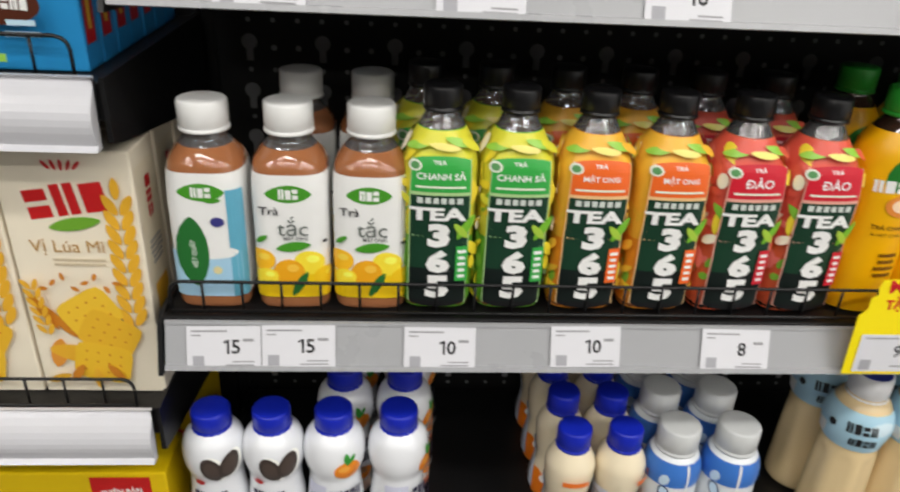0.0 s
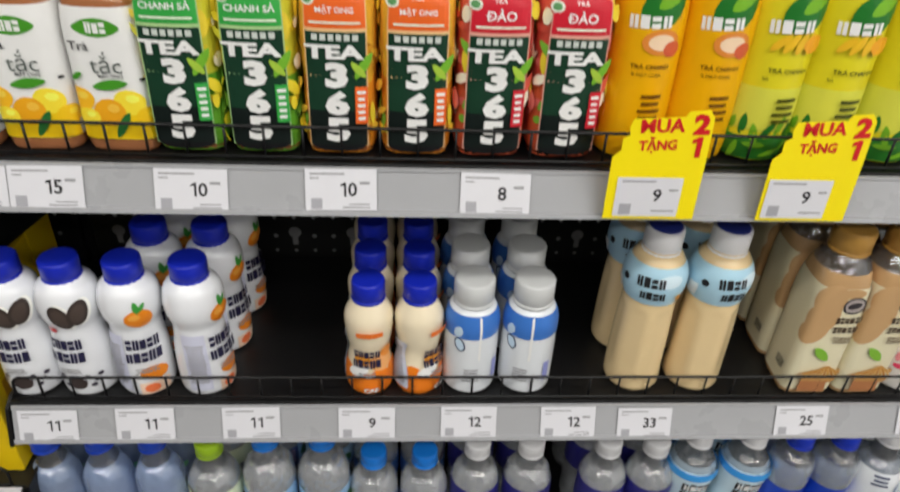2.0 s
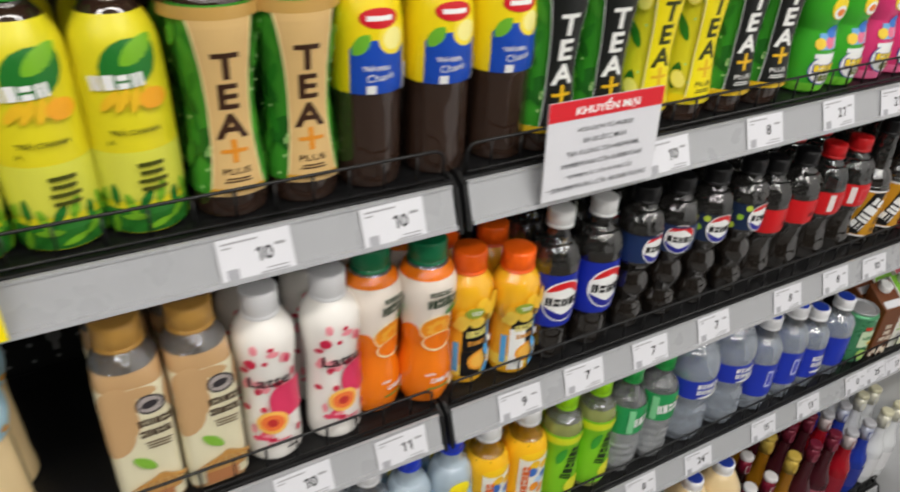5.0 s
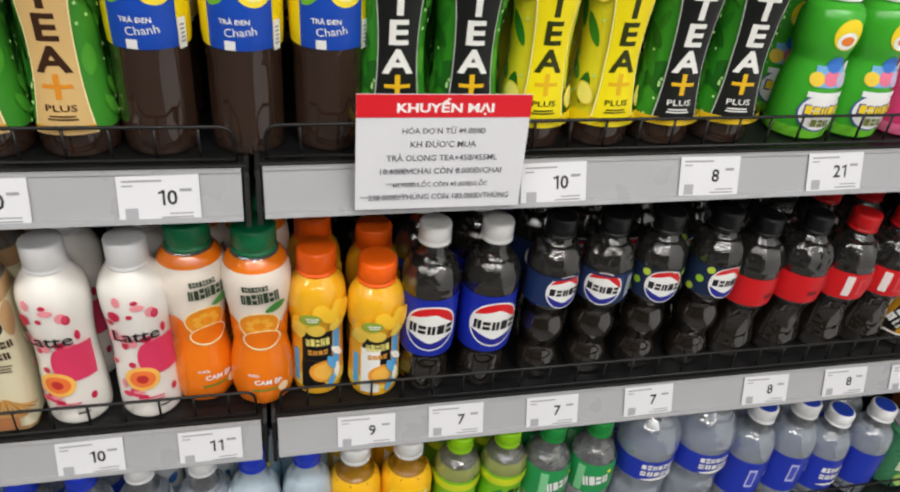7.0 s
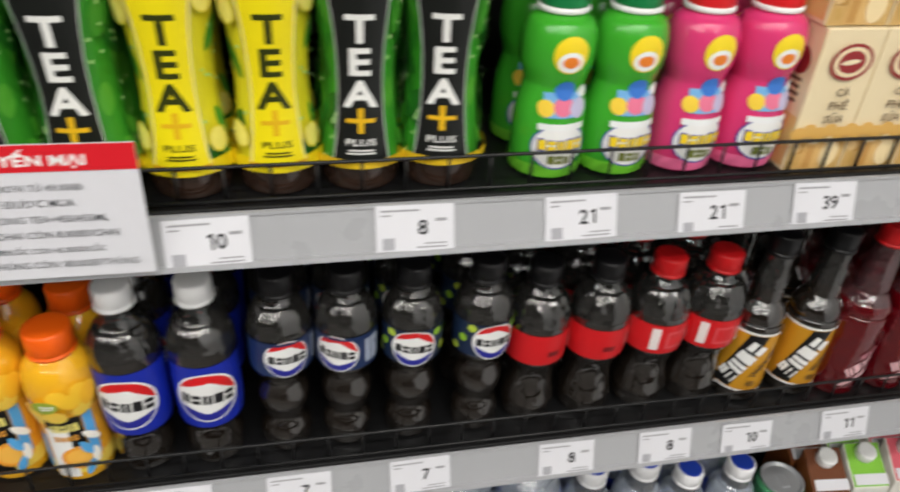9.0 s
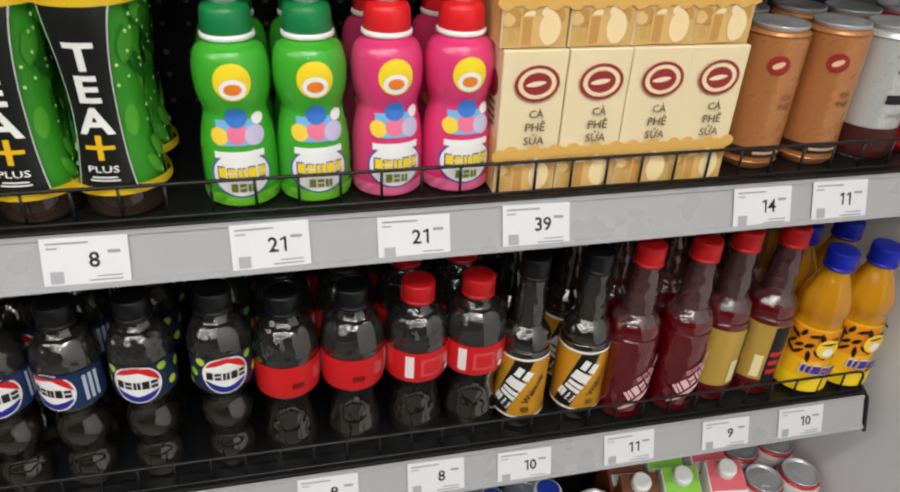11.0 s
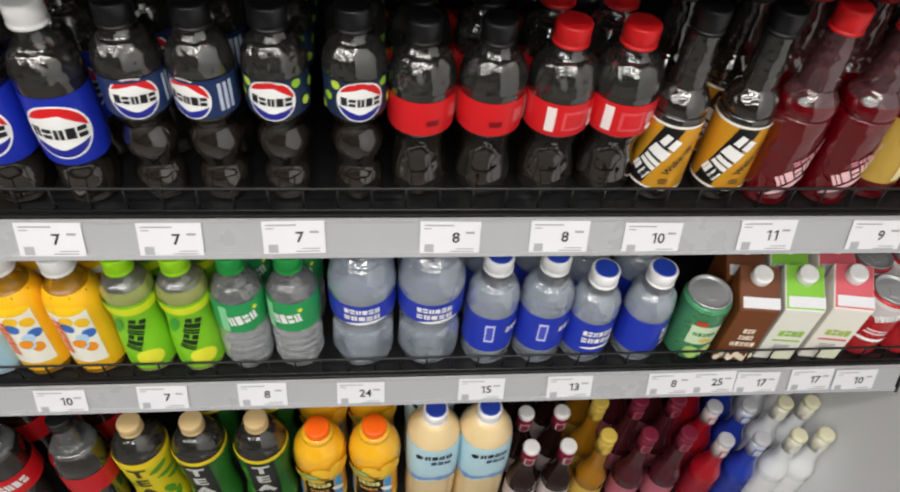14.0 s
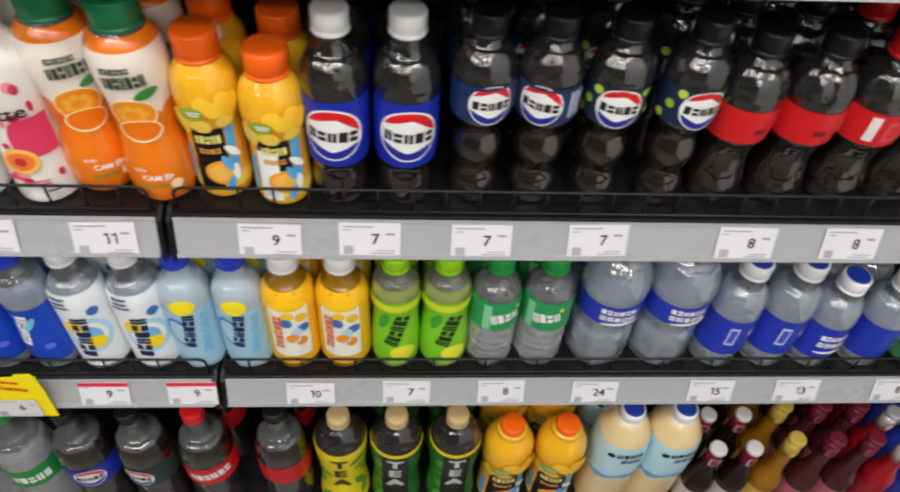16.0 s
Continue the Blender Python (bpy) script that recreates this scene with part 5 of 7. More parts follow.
# ---- waters and clear drinks ----
def water_bottle(label, h, r, cap_rgb, liquid=WATER, z0=None, z1=None, label_rgb=None, art=None, shape="ribbed", fill=0.84, cap_r=0.0158, disc=None):
    t = thing("water_bottle", label, "water bottle")
    k, q = h / 0.2, r / 0.031
    shapes = {
        "ribbed": [(0.022, 0), (0.028, 0.004), (0.031, 0.012), (0.031, 0.020), (0.0296, 0.026), (0.031, 0.032), (0.0296, 0.039), (0.031, 0.046), (0.0296, 0.053), (0.031, 0.060), (0.0296, 0.067), (0.031, 0.075), (0.031, 0.12)] + dome(0.0308, 0.128, 0.0145, 0.159) + [(0.0138, 0.168), (0.0138, 0.187)],
        "smooth": [(0.025, 0), (0.030, 0.004), (0.031, 0.015), (0.031, 0.06), (0.0305, 0.10), (0.0307, 0.108)] + dome(0.0306, 0.124, 0.015, 0.157) + [(0.0145, 0.166), (0.0145, 0.187)],
        "waist": [(0.024, 0), (0.030, 0.004), (0.031, 0.015), (0.031, 0.05), (0.0285, 0.085), (0.0275, 0.105), (0.030, 0.128)] + dome(0.0302, 0.138, 0.0155, 0.166) + [(0.0145, 0.174), (0.0145, 0.187)],
        "belly": [(0.025, 0), (0.030, 0.005), (0.031, 0.02), (0.0302, 0.05), (0.0275, 0.062), (0.0275, 0.07), (0.030, 0.078), (0.0305, 0.105), (0.0302, 0.109)] + dome(0.031, 0.118, 0.0155, 0.155) + [(0.0148, 0.165), (0.0148, 0.187)],
    }
    rings = curve_rings([(a * q if z < 0.156 else max(a * min(q, 1.1), 0.013), z * k) for a, z in shapes[shape]], 2)
    body(t, rings, liquid, rings[-1][1] * fill, CLEAR, segs=48, flute=[(5, 0.1, 0, 0.018), (10, 0.03, 0.02 * k, 0.06 * k), (8, 0.045, 0.132 * k, 0.172 * k)] if shape == "ribbed" else [(5, 0.1, 0, 0.016), (8, 0.06 if shape == "belly" else 0.012, 0.014, 0.07), (8, 0.035, 0.12 * k, 0.165 * k)])
    c = cap(cap_r, h - 0.017, h, mat("cap_%d_%d_%d" % cap_rgb, cap_rgb, 0.35, vary=0.06), t)
    if disc:
        lathe("cap_disc", [(cap_r * 0.84, h, 2), (cap_r * 0.84, h + 0.0004, 2), (cap_r * 0.7, h + 0.0006, 2)], col(*disc), c)
    lab = t
    if label_rgb:
        lab = sleeve("label", rings, z0, z1, col(*label_rgb), t, label="wrap label")
    if art:
        a = Art()
        art(a)
        a.wrap("print", rings, lab, lift=0.0011)
    return t


def carton(rgb, roof_rgb, label, seed, h=0.136):
    """Slim drink carton with a sloped roof and a screw cap."""
    t = thing("drink_carton", label, "drink carton")
    w, d = 0.052, 0.05
    bm = bmesh.new()
    low = [bm.verts.new((x, y, 0)) for x, y in ((-w / 2, -d / 2), (w / 2, -d / 2), (w / 2, d / 2), (-w / 2, d / 2))]
    mid = [bm.verts.new((x, y, z)) for x, y, z in ((-w / 2, -d / 2, h - 0.03), (w / 2, -d / 2, h - 0.03), (w / 2, d / 2, h), (-w / 2, d / 2, h))]
    for k in range(4):
        bm.faces.new((low[k], low[(k + 1) % 4], mid[(k + 1) % 4], mid[k]))
    bm.faces.new(low[::-1])
    roof = bm.faces.new(mid)
    roof.material_index = 1
    bmesh.ops.recalc_face_normals(bm, faces=bm.faces)
    bmesh.ops.bevel(bm, geom=bm.edges[:], offset=0.0012, segments=1, affect="EDGES")
    part("box", bm, [mat("carton_%d_%d_%d" % rgb, rgb, 0.4, vary=0.05, scale=40), mat("carton_roof_%d_%d_%d" % roof_rgb, roof_rgb, 0.4, vary=0.05, scale=40)], t)
    c = lathe("cap", [(0.0125, 0, 2), (0.0128, 0.0008, 2), (0.0124, 0.0105, 2), (0.0120, 0.0117, 2), (0.0116, 0.0119, 2), (0.0085, 0.0119, 2), (0.008, 0.0117, 2)], WHITE, t, 36, knurl=0.03)
    c.matrix_basis = pose(0, 0.012, h - 0.0085, 18, 0, 0)
    a = Art()
    if seed == 0:
        for k, wd in enumerate((0.016, 0.02, 0.034)):
            wordmark(a, 0.002, 0.065 - k * 0.013, wd, 0.009, col(240, 226, 206), 3 + k, 0, k)
        for k in range(8):
            a.oval(-0.022 + k * 0.006, 0.008 + (k * 5 % 3) * 0.004, 0.005, 0.006, col(236, 222, 200))
    else:
        c2 = col(150, 196, 70) if seed == 1 else col(170, 196, 80)
        wordmark(a, 0.002, 0.058, 0.034, 0.012, c2, 4, 0, 3)
        a.rect(-0.018, 0.042, 0.02, 0.045, col(206, 60, 70) if seed == 2 else c2)
        a.bars(0, 0.03, 0.026, 0.0016, 3, INK_SOFT)
        a.oval(0.008, 0.012, 0.016, 0.010, col(222, 226, 200))
    a.flat("print", t, pose(0, -d / 2, 0))
    part("sticker", box_bm(-0.024, -0.014, -0.0006, 0.024, 0.0, 0.0004), CARD, t).matrix_basis = pose(0.002, -0.0105, h - 0.0208, 31, 0, 0)
    return t


def crown_bottle(liquid, foil_rgb, label, h=0.213, r=0.0275, band=None, cap_rgb=None, clear=True):
    """Small glass bottle with a foil or crown top."""
    t = thing("glass_bottle", label, "glass bottle")
    rings = curve_rings([(r * 0.85, 0), (r, 0.004), (r, 0.02), (r, 0.09), (r * 0.95, 0.108), (r * 0.62, 0.135), (0.0138, 0.16), (0.0125, h - 0.02), (0.0125, h - 0.006)], 2)
    body(t, rings, liquid, rings[-1][1] * 0.8 if clear else None, CLEAR_DIM)
    lathe("neck_foil", [(0.0139, h - 0.048, 2), (0.0138, h - 0.03, 2), (0.0133, h - 0.012, 2)], mat("foil_%d_%d_%d" % foil_rgb, foil_rgb, 0.3, metal=0.3, vary=0.08), t)
    crown = lathe("crown_cap", [(0.0138, h - 0.010, 2), (0.0142, h - 0.0075, 2), (0.0134, h - 0.0025, 2), (0.0122, h - 0.0006, 2), (0.0118, h - 0.0004, 2), (0.009, h, 2)], mat("crown_%d_%d_%d" % (cap_rgb or foil_rgb), cap_rgb or foil_rgb, 0.3, metal=0.1, vary=0.06), t, 42, knurl=0.05)
    a = Art()
    a.rect(-0.008, h - 0.044, 0.008, h - 0.022, col(*(band or (220, 206, 160))))
    a.rect(-0.006, h - 0.042, 0.006, h - 0.024, col(*foil_rgb))
    a.wrap("neck_label", [(0.0142, 0, 2), (0.0142, 0.3, 2)], t, lift=0.0006)
    sleeve("label", rings, 0.025, 0.085, col(*(band or (220, 206, 160))), t)
    return t
# ---- promotion cards and the notice ----
def promo_tag(x, z, y, price, words, w=0.082, h=0.063, inner=0.008, tilt=0.0, name_words="MUA 2 TẶNG 1"):
    t = thing("promotion_tag", "yellow promotion tag with red writing clipped to the price strip", "promotion tag", "promotion tags")
    yellow, red = mat("yellow_card", (250, 228, 10), 0.4, vary=0.03, scale=40), col(206, 26, 36)
    bm = bmesh.new()
    edge = [(0, 0), (w, 0), (w, h), (w - 0.001, h + 0.0330), (w - 0.006, h + 0.0394), (w * 0.72, h + 0.0381), (w * 0.68, h + 0.0330), (w * 0.16, h + 0.0305), (w * 0.13, h + 0.0229), (w * 0.15, h + 0.0165), (w * 0.08, h + 0.0127), (w * 0.08, h + 0.0025), (0.004, h), (0, h - 0.004)]
    a, b = [bm.verts.new((u, 0, v)) for u, v in edge], [bm.verts.new((u, 0.0008, v)) for u, v in edge]
    bm.faces.new(a)
    bm.faces.new(b[::-1])
    for k in range(len(edge)):
        bm.faces.new((a[k], b[k], b[(k + 1) % len(edge)], a[(k + 1) % len(edge)]))
    bmesh.ops.recalc_face_normals(bm, faces=bm.faces)
    bmesh.ops.triangulate(bm, faces=bm.faces[:])
    part("card", bm, yellow, t)
    art = Art()
    if words:
        art.text(words[0], w * 0.47, h + 0.0254, 0.0125, red, 3, 0.03, 1.05)
        art.text(words[1], w * 0.45, h + 0.0083, 0.0150, red, 3, 0.03, 0.95)
        art.text(words[2], w * 0.87, h + 0.0273, 0.0185, red, 3, 0.05, 1.15)
        one = [(-0.0012, -0.0093), (0.0034, -0.0093), (0.0034, 0.0093), (-0.0002, 0.0093), (-0.0052, 0.0066), (-0.0052, 0.0032), (-0.0012, 0.0050)]
        art.add([(w * 0.87 + x, h + 0.0068 + y) for x, y in one], [(0, 1, 2, 6), (6, 2, 3), (6, 3, 4, 5)], red)
    else:
        wordmark(art, w * 0.55, h + 0.0229, 0.03, 0.005, red, 6, -8, 1)
        wordmark(art, w * 0.55, h + 0.0102, 0.045, 0.006, red, 8, -8, 2)
    art.rect(inner, 0.003, inner + 0.058, 0.041, CARD)
    art.price(price, inner + 0.037, 0.024, 0.0124, INK)
    art.rect(inner + 0.047, 0.028, inner + 0.055, 0.03, INK_SOFT)
    art.rect(inner + 0.004, 0.0365, inner + 0.034, 0.038, INK_SOFT)
    art.rect(inner + 0.034, 0.008, inner + 0.055, 0.0095, INK_SOFT)
    art.rect(inner + 0.005, 0.005, inner + 0.0155, 0.0155, QR_GREY)
    art.flat("print", t, label="red and black print")
    t.matrix_basis = pose(x, y, z, -3, tilt, 0)
    return t


promo_tag(0.598, 1.1565, -0.0245, "9", ("MUA", "TẶNG", "2", "1"))
promo_tag(0.738, 1.1565, -0.0245, "9", ("MUA", "TẶNG", "2", "1"), inner=0.003)
promo_tag(0.905, 0.545, -0.024, "6", None, w=0.088, h=0.055, inner=0.014)

notice = thing("promotion_notice", "white promotion notice with a red heading on the price strip", "notice")
part("sheet", box_bm(0, 0, 0, 0.1475, 0.0012, 0.104), CARD, notice)
art = Art()
art.rect(0, 0.0845, 0.1475, 0.104, col(216, 32, 44))
art.text("KHUYẾN MẠI", 0.074, 0.0938, 0.0145, WHITE, bold=0.035, wide=1.3)
GREY_INK = col(98, 100, 104, 0.6)
for k, s in enumerate(("HÓA ĐƠN TỪ 49.000Đ", "KH ĐƯỢC MUA", "TRÀ OLONG TEA+450/455ML", "10.600Đ/CHAI CÒN 8.000Đ/CHAI", "60.900Đ/LỐC CÒN 45.000Đ/LỐC", "238.000Đ/THÙNG CÒN 180.000Đ/THÙNG")):
    art.text(s, 0.074, 0.0735 - k * 0.0122, 0.0068, GREY_INK, bold=0.006, wide=0.98 if k < 5 else 0.9)
for k, (u0, u1) in ((3, (0.024, 0.05)), (4, (0.026, 0.052)), (5, (0.004, 0.044))):
    art.rect(u0, 0.0732 - k * 0.0122, u1, 0.0738 - k * 0.0122, GREY_INK)
art.flat("print", notice, label="red heading and grey lines")
notice.matrix_basis = pose(1.2825, -0.0235, 1.1615, -3, 0, 0) @ Matrix.Diagonal((0.97, 1, 0.97, 1))


# ---- the neighbouring bay: biscuits and cartons ----
def side_shelf(deck, y0):
    top = thing("shelf", "black shelf board with a glossy white price strip", "shelf", "shelf boards")
    top.location = (-1.0, 0, deck)
    w = 0.984
    part("deck", box_bm(0, y0 + 0.006, -0.03, w, BACK - 0.004, 0.0, 0.002), BLACK_METAL, top)
    bm = bmesh.new()
    prof = [(y0 + 0.002, 0.004), (depth := BACK - 0.004, 0.004), (depth, -0.095), (y0 + 0.02, -0.05), (y0 + 0.002, -0.045)]
    a, b = [bm.verts.new((w, y, z)) for y, z in prof], [bm.verts.new((w + 0.004, y, z)) for y, z in prof]
    bm.faces.new(a[::-1])
    bm.faces.new(b)
    for k in range(len(prof)):
        bm.faces.new((a[k], a[(k + 1) % len(prof)], b[(k + 1) % len(prof)], b[k]))
    bmesh.ops.recalc_face_normals(bm, faces=bm.faces)
    part("end_bracket", bm, BLACK_METAL, top)
    bm = bmesh.new()
    n = 9
    curve = [(y0 - 0.010 * math.sin(math.pi * k / n) - 0.012 * k / n, 0.003 - 0.046 * k / n) for k in range(n + 1)]
    curve = [(y0, 0.006), (y0 - 0.004, 0.006)] + curve + [(y0 - 0.016, -0.047), (y0 - 0.006, -0.047)]
    ends = [[bm.verts.new((x, y, z)) for y, z in curve] for x in (0.0, w - 0.002)]
    for k in range(len(curve)):
        bm.faces.new((ends[0][k], ends[0][(k + 1) % len(curve)], ends[1][(k + 1) % len(curve)], ends[1][k]))
    bm.faces.new(ends[0][::-1])
    bm.faces.new(ends[1])
    bmesh.ops.recalc_face_normals(bm, faces=bm.faces)
    part("price_strip", bm, STRIP_WHITE, top, "glossy white curved price strip")


for deck in (1.391, 1.090, 0.757, 0.42, 0.115):
    side_shelf(deck, 0.0)
    wire_guard(-0.996, -0.028, deck, 0.0)
upright_panel(-1.0, -0.016)


def biscuit_box():
    t = thing("biscuit_box", "cream biscuit box with golden cracker and wheat print", "biscuit box", "biscuit boxes")
    w, d, h = 0.109, 0.055, 0.238
    part("box", box_bm(-w / 2, -d / 2, 0, w / 2, d / 2, h, 0.0015), mat("cream_board", (240, 230, 208), 0.35, vary=0.03, scale=30), t)
    a = Art()
    red, gold, deep = col(200, 34, 36), col(232, 176, 50), col(206, 130, 40)
    wordmark(a, -0.002, 0.196, 0.07, 0.028, red, 3, 9, 4)
    for k in range(5):
        a.leaf(-0.012 + k * 0.006, 0.226, 0.010, 0.003, red, 130 - k * 20)
    a.leaf(0.002, 0.174, 0.044, 0.012, col(110, 165, 50), 10)
    a.text("Vị Lúa Mì", -0.008, 0.152, 0.0155, col(190, 150, 90))
    a.bars(0.0, 0.138, 0.05, 0.0022, 2, col(206, 190, 160))
    for k in range(9):
        for s in (-1, 1):
            a.leaf(0.0395 + s * 0.0065 - k * 0.0003, 0.192 - k * 0.0135, 0.021, 0.0085, gold, 90 - s * 28)
    a.leaf(0.0395, 0.207, 0.02, 0.008, gold, 90)
    for k in range(3):
        a.leaf(-0.04 + k * 0.011, 0.09 - k * 0.01, 0.045, 0.008, deep, 118 + k * 8)
    a.leaf(-0.034, 0.045, 0.032, 0.015, col(226, 150, 60), 75)
    a.oval(-0.006, 0.042, 0.036, 0.010, gold, -12)
    for cx, cy, rot, c in ((0.000, 0.088, 32, (240, 196, 56)), (0.014, 0.066, -30, (232, 182, 48)), (0.004, 0.036, -12, (236, 190, 50))):
        e, e2 = [], []
        for k in range(24):
            w_ = 2 * math.pi * k / 24
            f = (abs(math.cos(w_)) ** 6 + abs(math.sin(w_)) ** 6) ** (-1 / 6)
            x, y = 0.025 * f * math.cos(w_), 0.020 * f * math.sin(w_)
            e.append((cx + x * math.cos(radians(rot)) - y * math.sin(radians(rot)), cy + x * math.sin(radians(rot)) + y * math.cos(radians(rot))))
        a.blob(e, col(*c), (cx, cy))
        for i in range(4):
            for j in range(3):
                x, y = -0.015 + i * 0.01, -0.01 + j * 0.01
                a.oval(cx + x * math.cos(radians(rot)) - y * math.sin(radians(rot)), cy + x * math.sin(radians(rot)) + y * math.cos(radians(rot)), 0.0012, 0.0012, deep, n=8)
    for k in range(8):
        a.leaf(-0.034 + k * 0.009, 0.114 + (k % 3) * 0.006, 0.008, 0.004, deep, k * 50)
    for k in range(6):
        for s in (-1, 1):
            a.leaf(-0.044 + k * 0.0012 + s * 0.004, 0.118 - k * 0.009, 0.013, 0.005, gold, 100 - s * 30)
    for k in range(4):
        a.leaf(-0.036 + k * 0.017, 0.02 + (k % 2) * 0.006, 0.022, 0.008, deep if k % 2 else gold, 20 + k * 35)
    a.flat("print", t, pose(0, -d / 2, 0), "cracker and wheat print")
    s = Art(0.01)
    s.rect(-0.022, 0.02, 0.022, 0.222, col(238, 226, 200))
    wordmark(s, 0, 0.19, 0.04, 0.012, red, 3, 90, 4)
    s.rect(-0.015, 0.03, 0.015, 0.11, gold)
    s.bars(0, 0.14, 0.03, 0.0025, 5, INK_SOFT)
    s.flat("side_print", t, pose(w / 2, 0, 0, 0, 0, 90))
    return t


stock(biscuit_box(), [(-0.068 - i * 0.112, 0.058 + k * 0.058, 0) for k in range(3) for i in range(3)], 1.0905, "biscuit boxes", 1.0)


def snack_box():
    t = thing("snack_box", "blue wafer snack display box with brown grain print", "snack box", "snack boxes")
    w, d, h = 0.16, 0.03, 0.13
    part("box", box_bm(-w / 2, -d / 2, 0, w / 2, d / 2, h, 0.0015), mat("sky_blue_board", (44, 150, 214), 0.35, vary=0.04, scale=30), t)
    a = Art()
    br = [col(*c) for c in ((150, 104, 60), (196, 150, 100), (116, 76, 44), (220, 184, 140))]
    a.rect(-w / 2 + 0.001, 0.055, w / 2 - 0.001, h - 0.001, br[0])
    rnd = random.Random(4)
    for k in range(260):
        a.oval(rnd.uniform(-w / 2 + 0.004, w / 2 - 0.004), rnd.uniform(0.058, h - 0.005), rnd.uniform(0.0015, 0.004), rnd.uniform(0.001, 0.0025), rnd.choice(br[1:]), rnd.uniform(0, 180), n=7)
    a.oval(0.03, 0.05, 0.03, 0.014, col(80, 40, 26))
    wordmark(a, 0.03, 0.052, 0.045, 0.009, WHITE, 7, -3, 3)
    a.bars(0.045, 0.034, 0.025, 0.004, 2, col(190, 220, 236))
    a.rect(-0.05, 0.01, 0.03, 0.016, col(150, 200, 80), 0.0)
    a.flat("print", t, pose(0, -d / 2, 0), "brown grain print")
    s = Art()
    s.rect(-0.013, 0.004, 0.013, 0.126, col(40, 140, 206))
    s.rect(-0.010, 0.02, 0.008, 0.1, col(190, 34, 40), 0.006)
    s.rect(-0.004, 0.03, 0.002, 0.09, col(240, 200, 70), 0.004)
    s.flat("side_print", t, pose(w / 2, 0, 0, 0, 0, 90))
    return t


stock(snack_box(), [(-0.112 - i * 0.163, 0.045 + k * 0.033, 0) for k in range(7) for i in range(2)], 1.3915, "snack boxes", 1.5)


def yellow_carton(w, d, h, rgb, label, red=True):
    t = thing("biscuit_carton", label, "carton", "large cartons")
    part("box", box_bm(-w, 0, 0, 0, d, h, 0.002), mat("carton_board_%d_%d_%d" % rgb, rgb, 0.4, vary=0.04, scale=25), t)
    a = Art(0.01)
    if red:
        a.rect(-0.075, h - 0.068, -0.016, h - 0.005, col(206, 34, 34))
        for k, s in enumerate(("PHIÊN BẢN", "ĐẶC BIỆT")):
            a.text(s, -0.0455, h - 0.023 - k * 0.018, 0.0095, WHITE, 5, 0.03, 0.85)
        wordmark(a, -0.16, h - 0.04, 0.07, 0.016, col(206, 34, 34), 5, 0, 2)
        a.oval(-0.1, h - 0.12, 0.06, 0.035, col(226, 150, 40))
    else:
        a.rect(-0.1, h - 0.06, 0.0, h - 0.03, col(230, 90, 40))
        wordmark(a, -0.06, h - 0.09, 0.07, 0.02, WHITE, 4, 0, 2)
    a.flat("print", t)
    s = Art(0.01)
    s.rect(0.02, h * 0.4, d - 0.02, h * 0.55, col(206, 150, 30) if red else col(30, 110, 40))
    s.flat("side_print", t, pose(0, 0, 0, 0, 0, 90))
    u = Art(0.01)
    u.rect(-w * 0.75, 0.012, -0.1, d - 0.014, col(160, 40, 34) if red else col(30, 110, 40))
    u.flat("top_print", t, pose(0, 0, h, -90, 0, 0) @ pose(0, 0, 0, 0, 0, 0))
    return t


YELLOW = (236, 200, 14)
stock(yellow_carton(0.26, 0.062, 0.232, YELLOW, "yellow biscuit carton with a red special-edition label"), [(-0.028, 0.028, 0), (-0.292, 0.028, 0)], 0.7575, "large cartons", 0)
stock(yellow_carton(0.26, 0.062, 0.244, YELLOW, "plain yellow biscuit carton behind the front row", False), [(-0.024, 0.113, 0), (-0.287, 0.113, 0), (-0.026, 0.178, 0)], 0.7575, "large cartons", 0)
stock(yellow_carton(0.22, 0.2, 0.27, (52, 160, 60), "green snack carton with an orange stripe", False), [(-0.02, 0.05, 0), (-0.245, 0.05, 0)], 0.422, "large cartons", 0)
# ---- shelf A: teas ----
YA, YB, YC, YD = 0.017, 0.016, 0.0125, 0.0125
stock(fruit_juice(True), rows_of([0.043], YA, 0.031, 1), SHELF_A, "juice bottles", 2, tall=0.97)
stock(fruit_juice(False), rows_of([0.111, 0.178], YA, 0.031, 2, gap=0.042, shift=-0.003), SHELF_A, "juice bottles", 2, tall=0.97)
stock(tall_tea("lemongrass", (106, 176, 50), (56, 168, 72), (236, 214, 50), "CHANH SẢ"), rows_of([0.236, 0.300], YA, 0.031, 2, gap=0.012, shift=-0.012), SHELF_A, "tall tea bottles", 2, tall=0.98)
stock(tall_tea("honey", (236, 150, 40), (238, 106, 40), (240, 190, 60), "MẬT ONG"), rows_of([0.366, 0.432], YA, 0.031, 2, gap=0.012, shift=-0.012), SHELF_A, "tall tea bottles", 2, tall=0.98)
stock(tall_tea("peach", (214, 96, 60), (206, 34, 52), (236, 120, 110), "ĐÀO"), rows_of([0.497, 0.563], YA, 0.031, 2, gap=0.012, shift=-0.012), SHELF_A, "tall tea bottles", 2, tall=0.98)
stock(fuze(False), rows_of([0.629, 0.690], YA, 0.032, 2, gap=0.014), SHELF_A, "iced tea bottles", 3, tall=0.967)
stock(fuze(True), rows_of([0.746, 0.805, 0.871, 0.933], YA, 0.032, 2, gap=0.014), SHELF_A, "iced tea bottles", 3, tall=0.967)
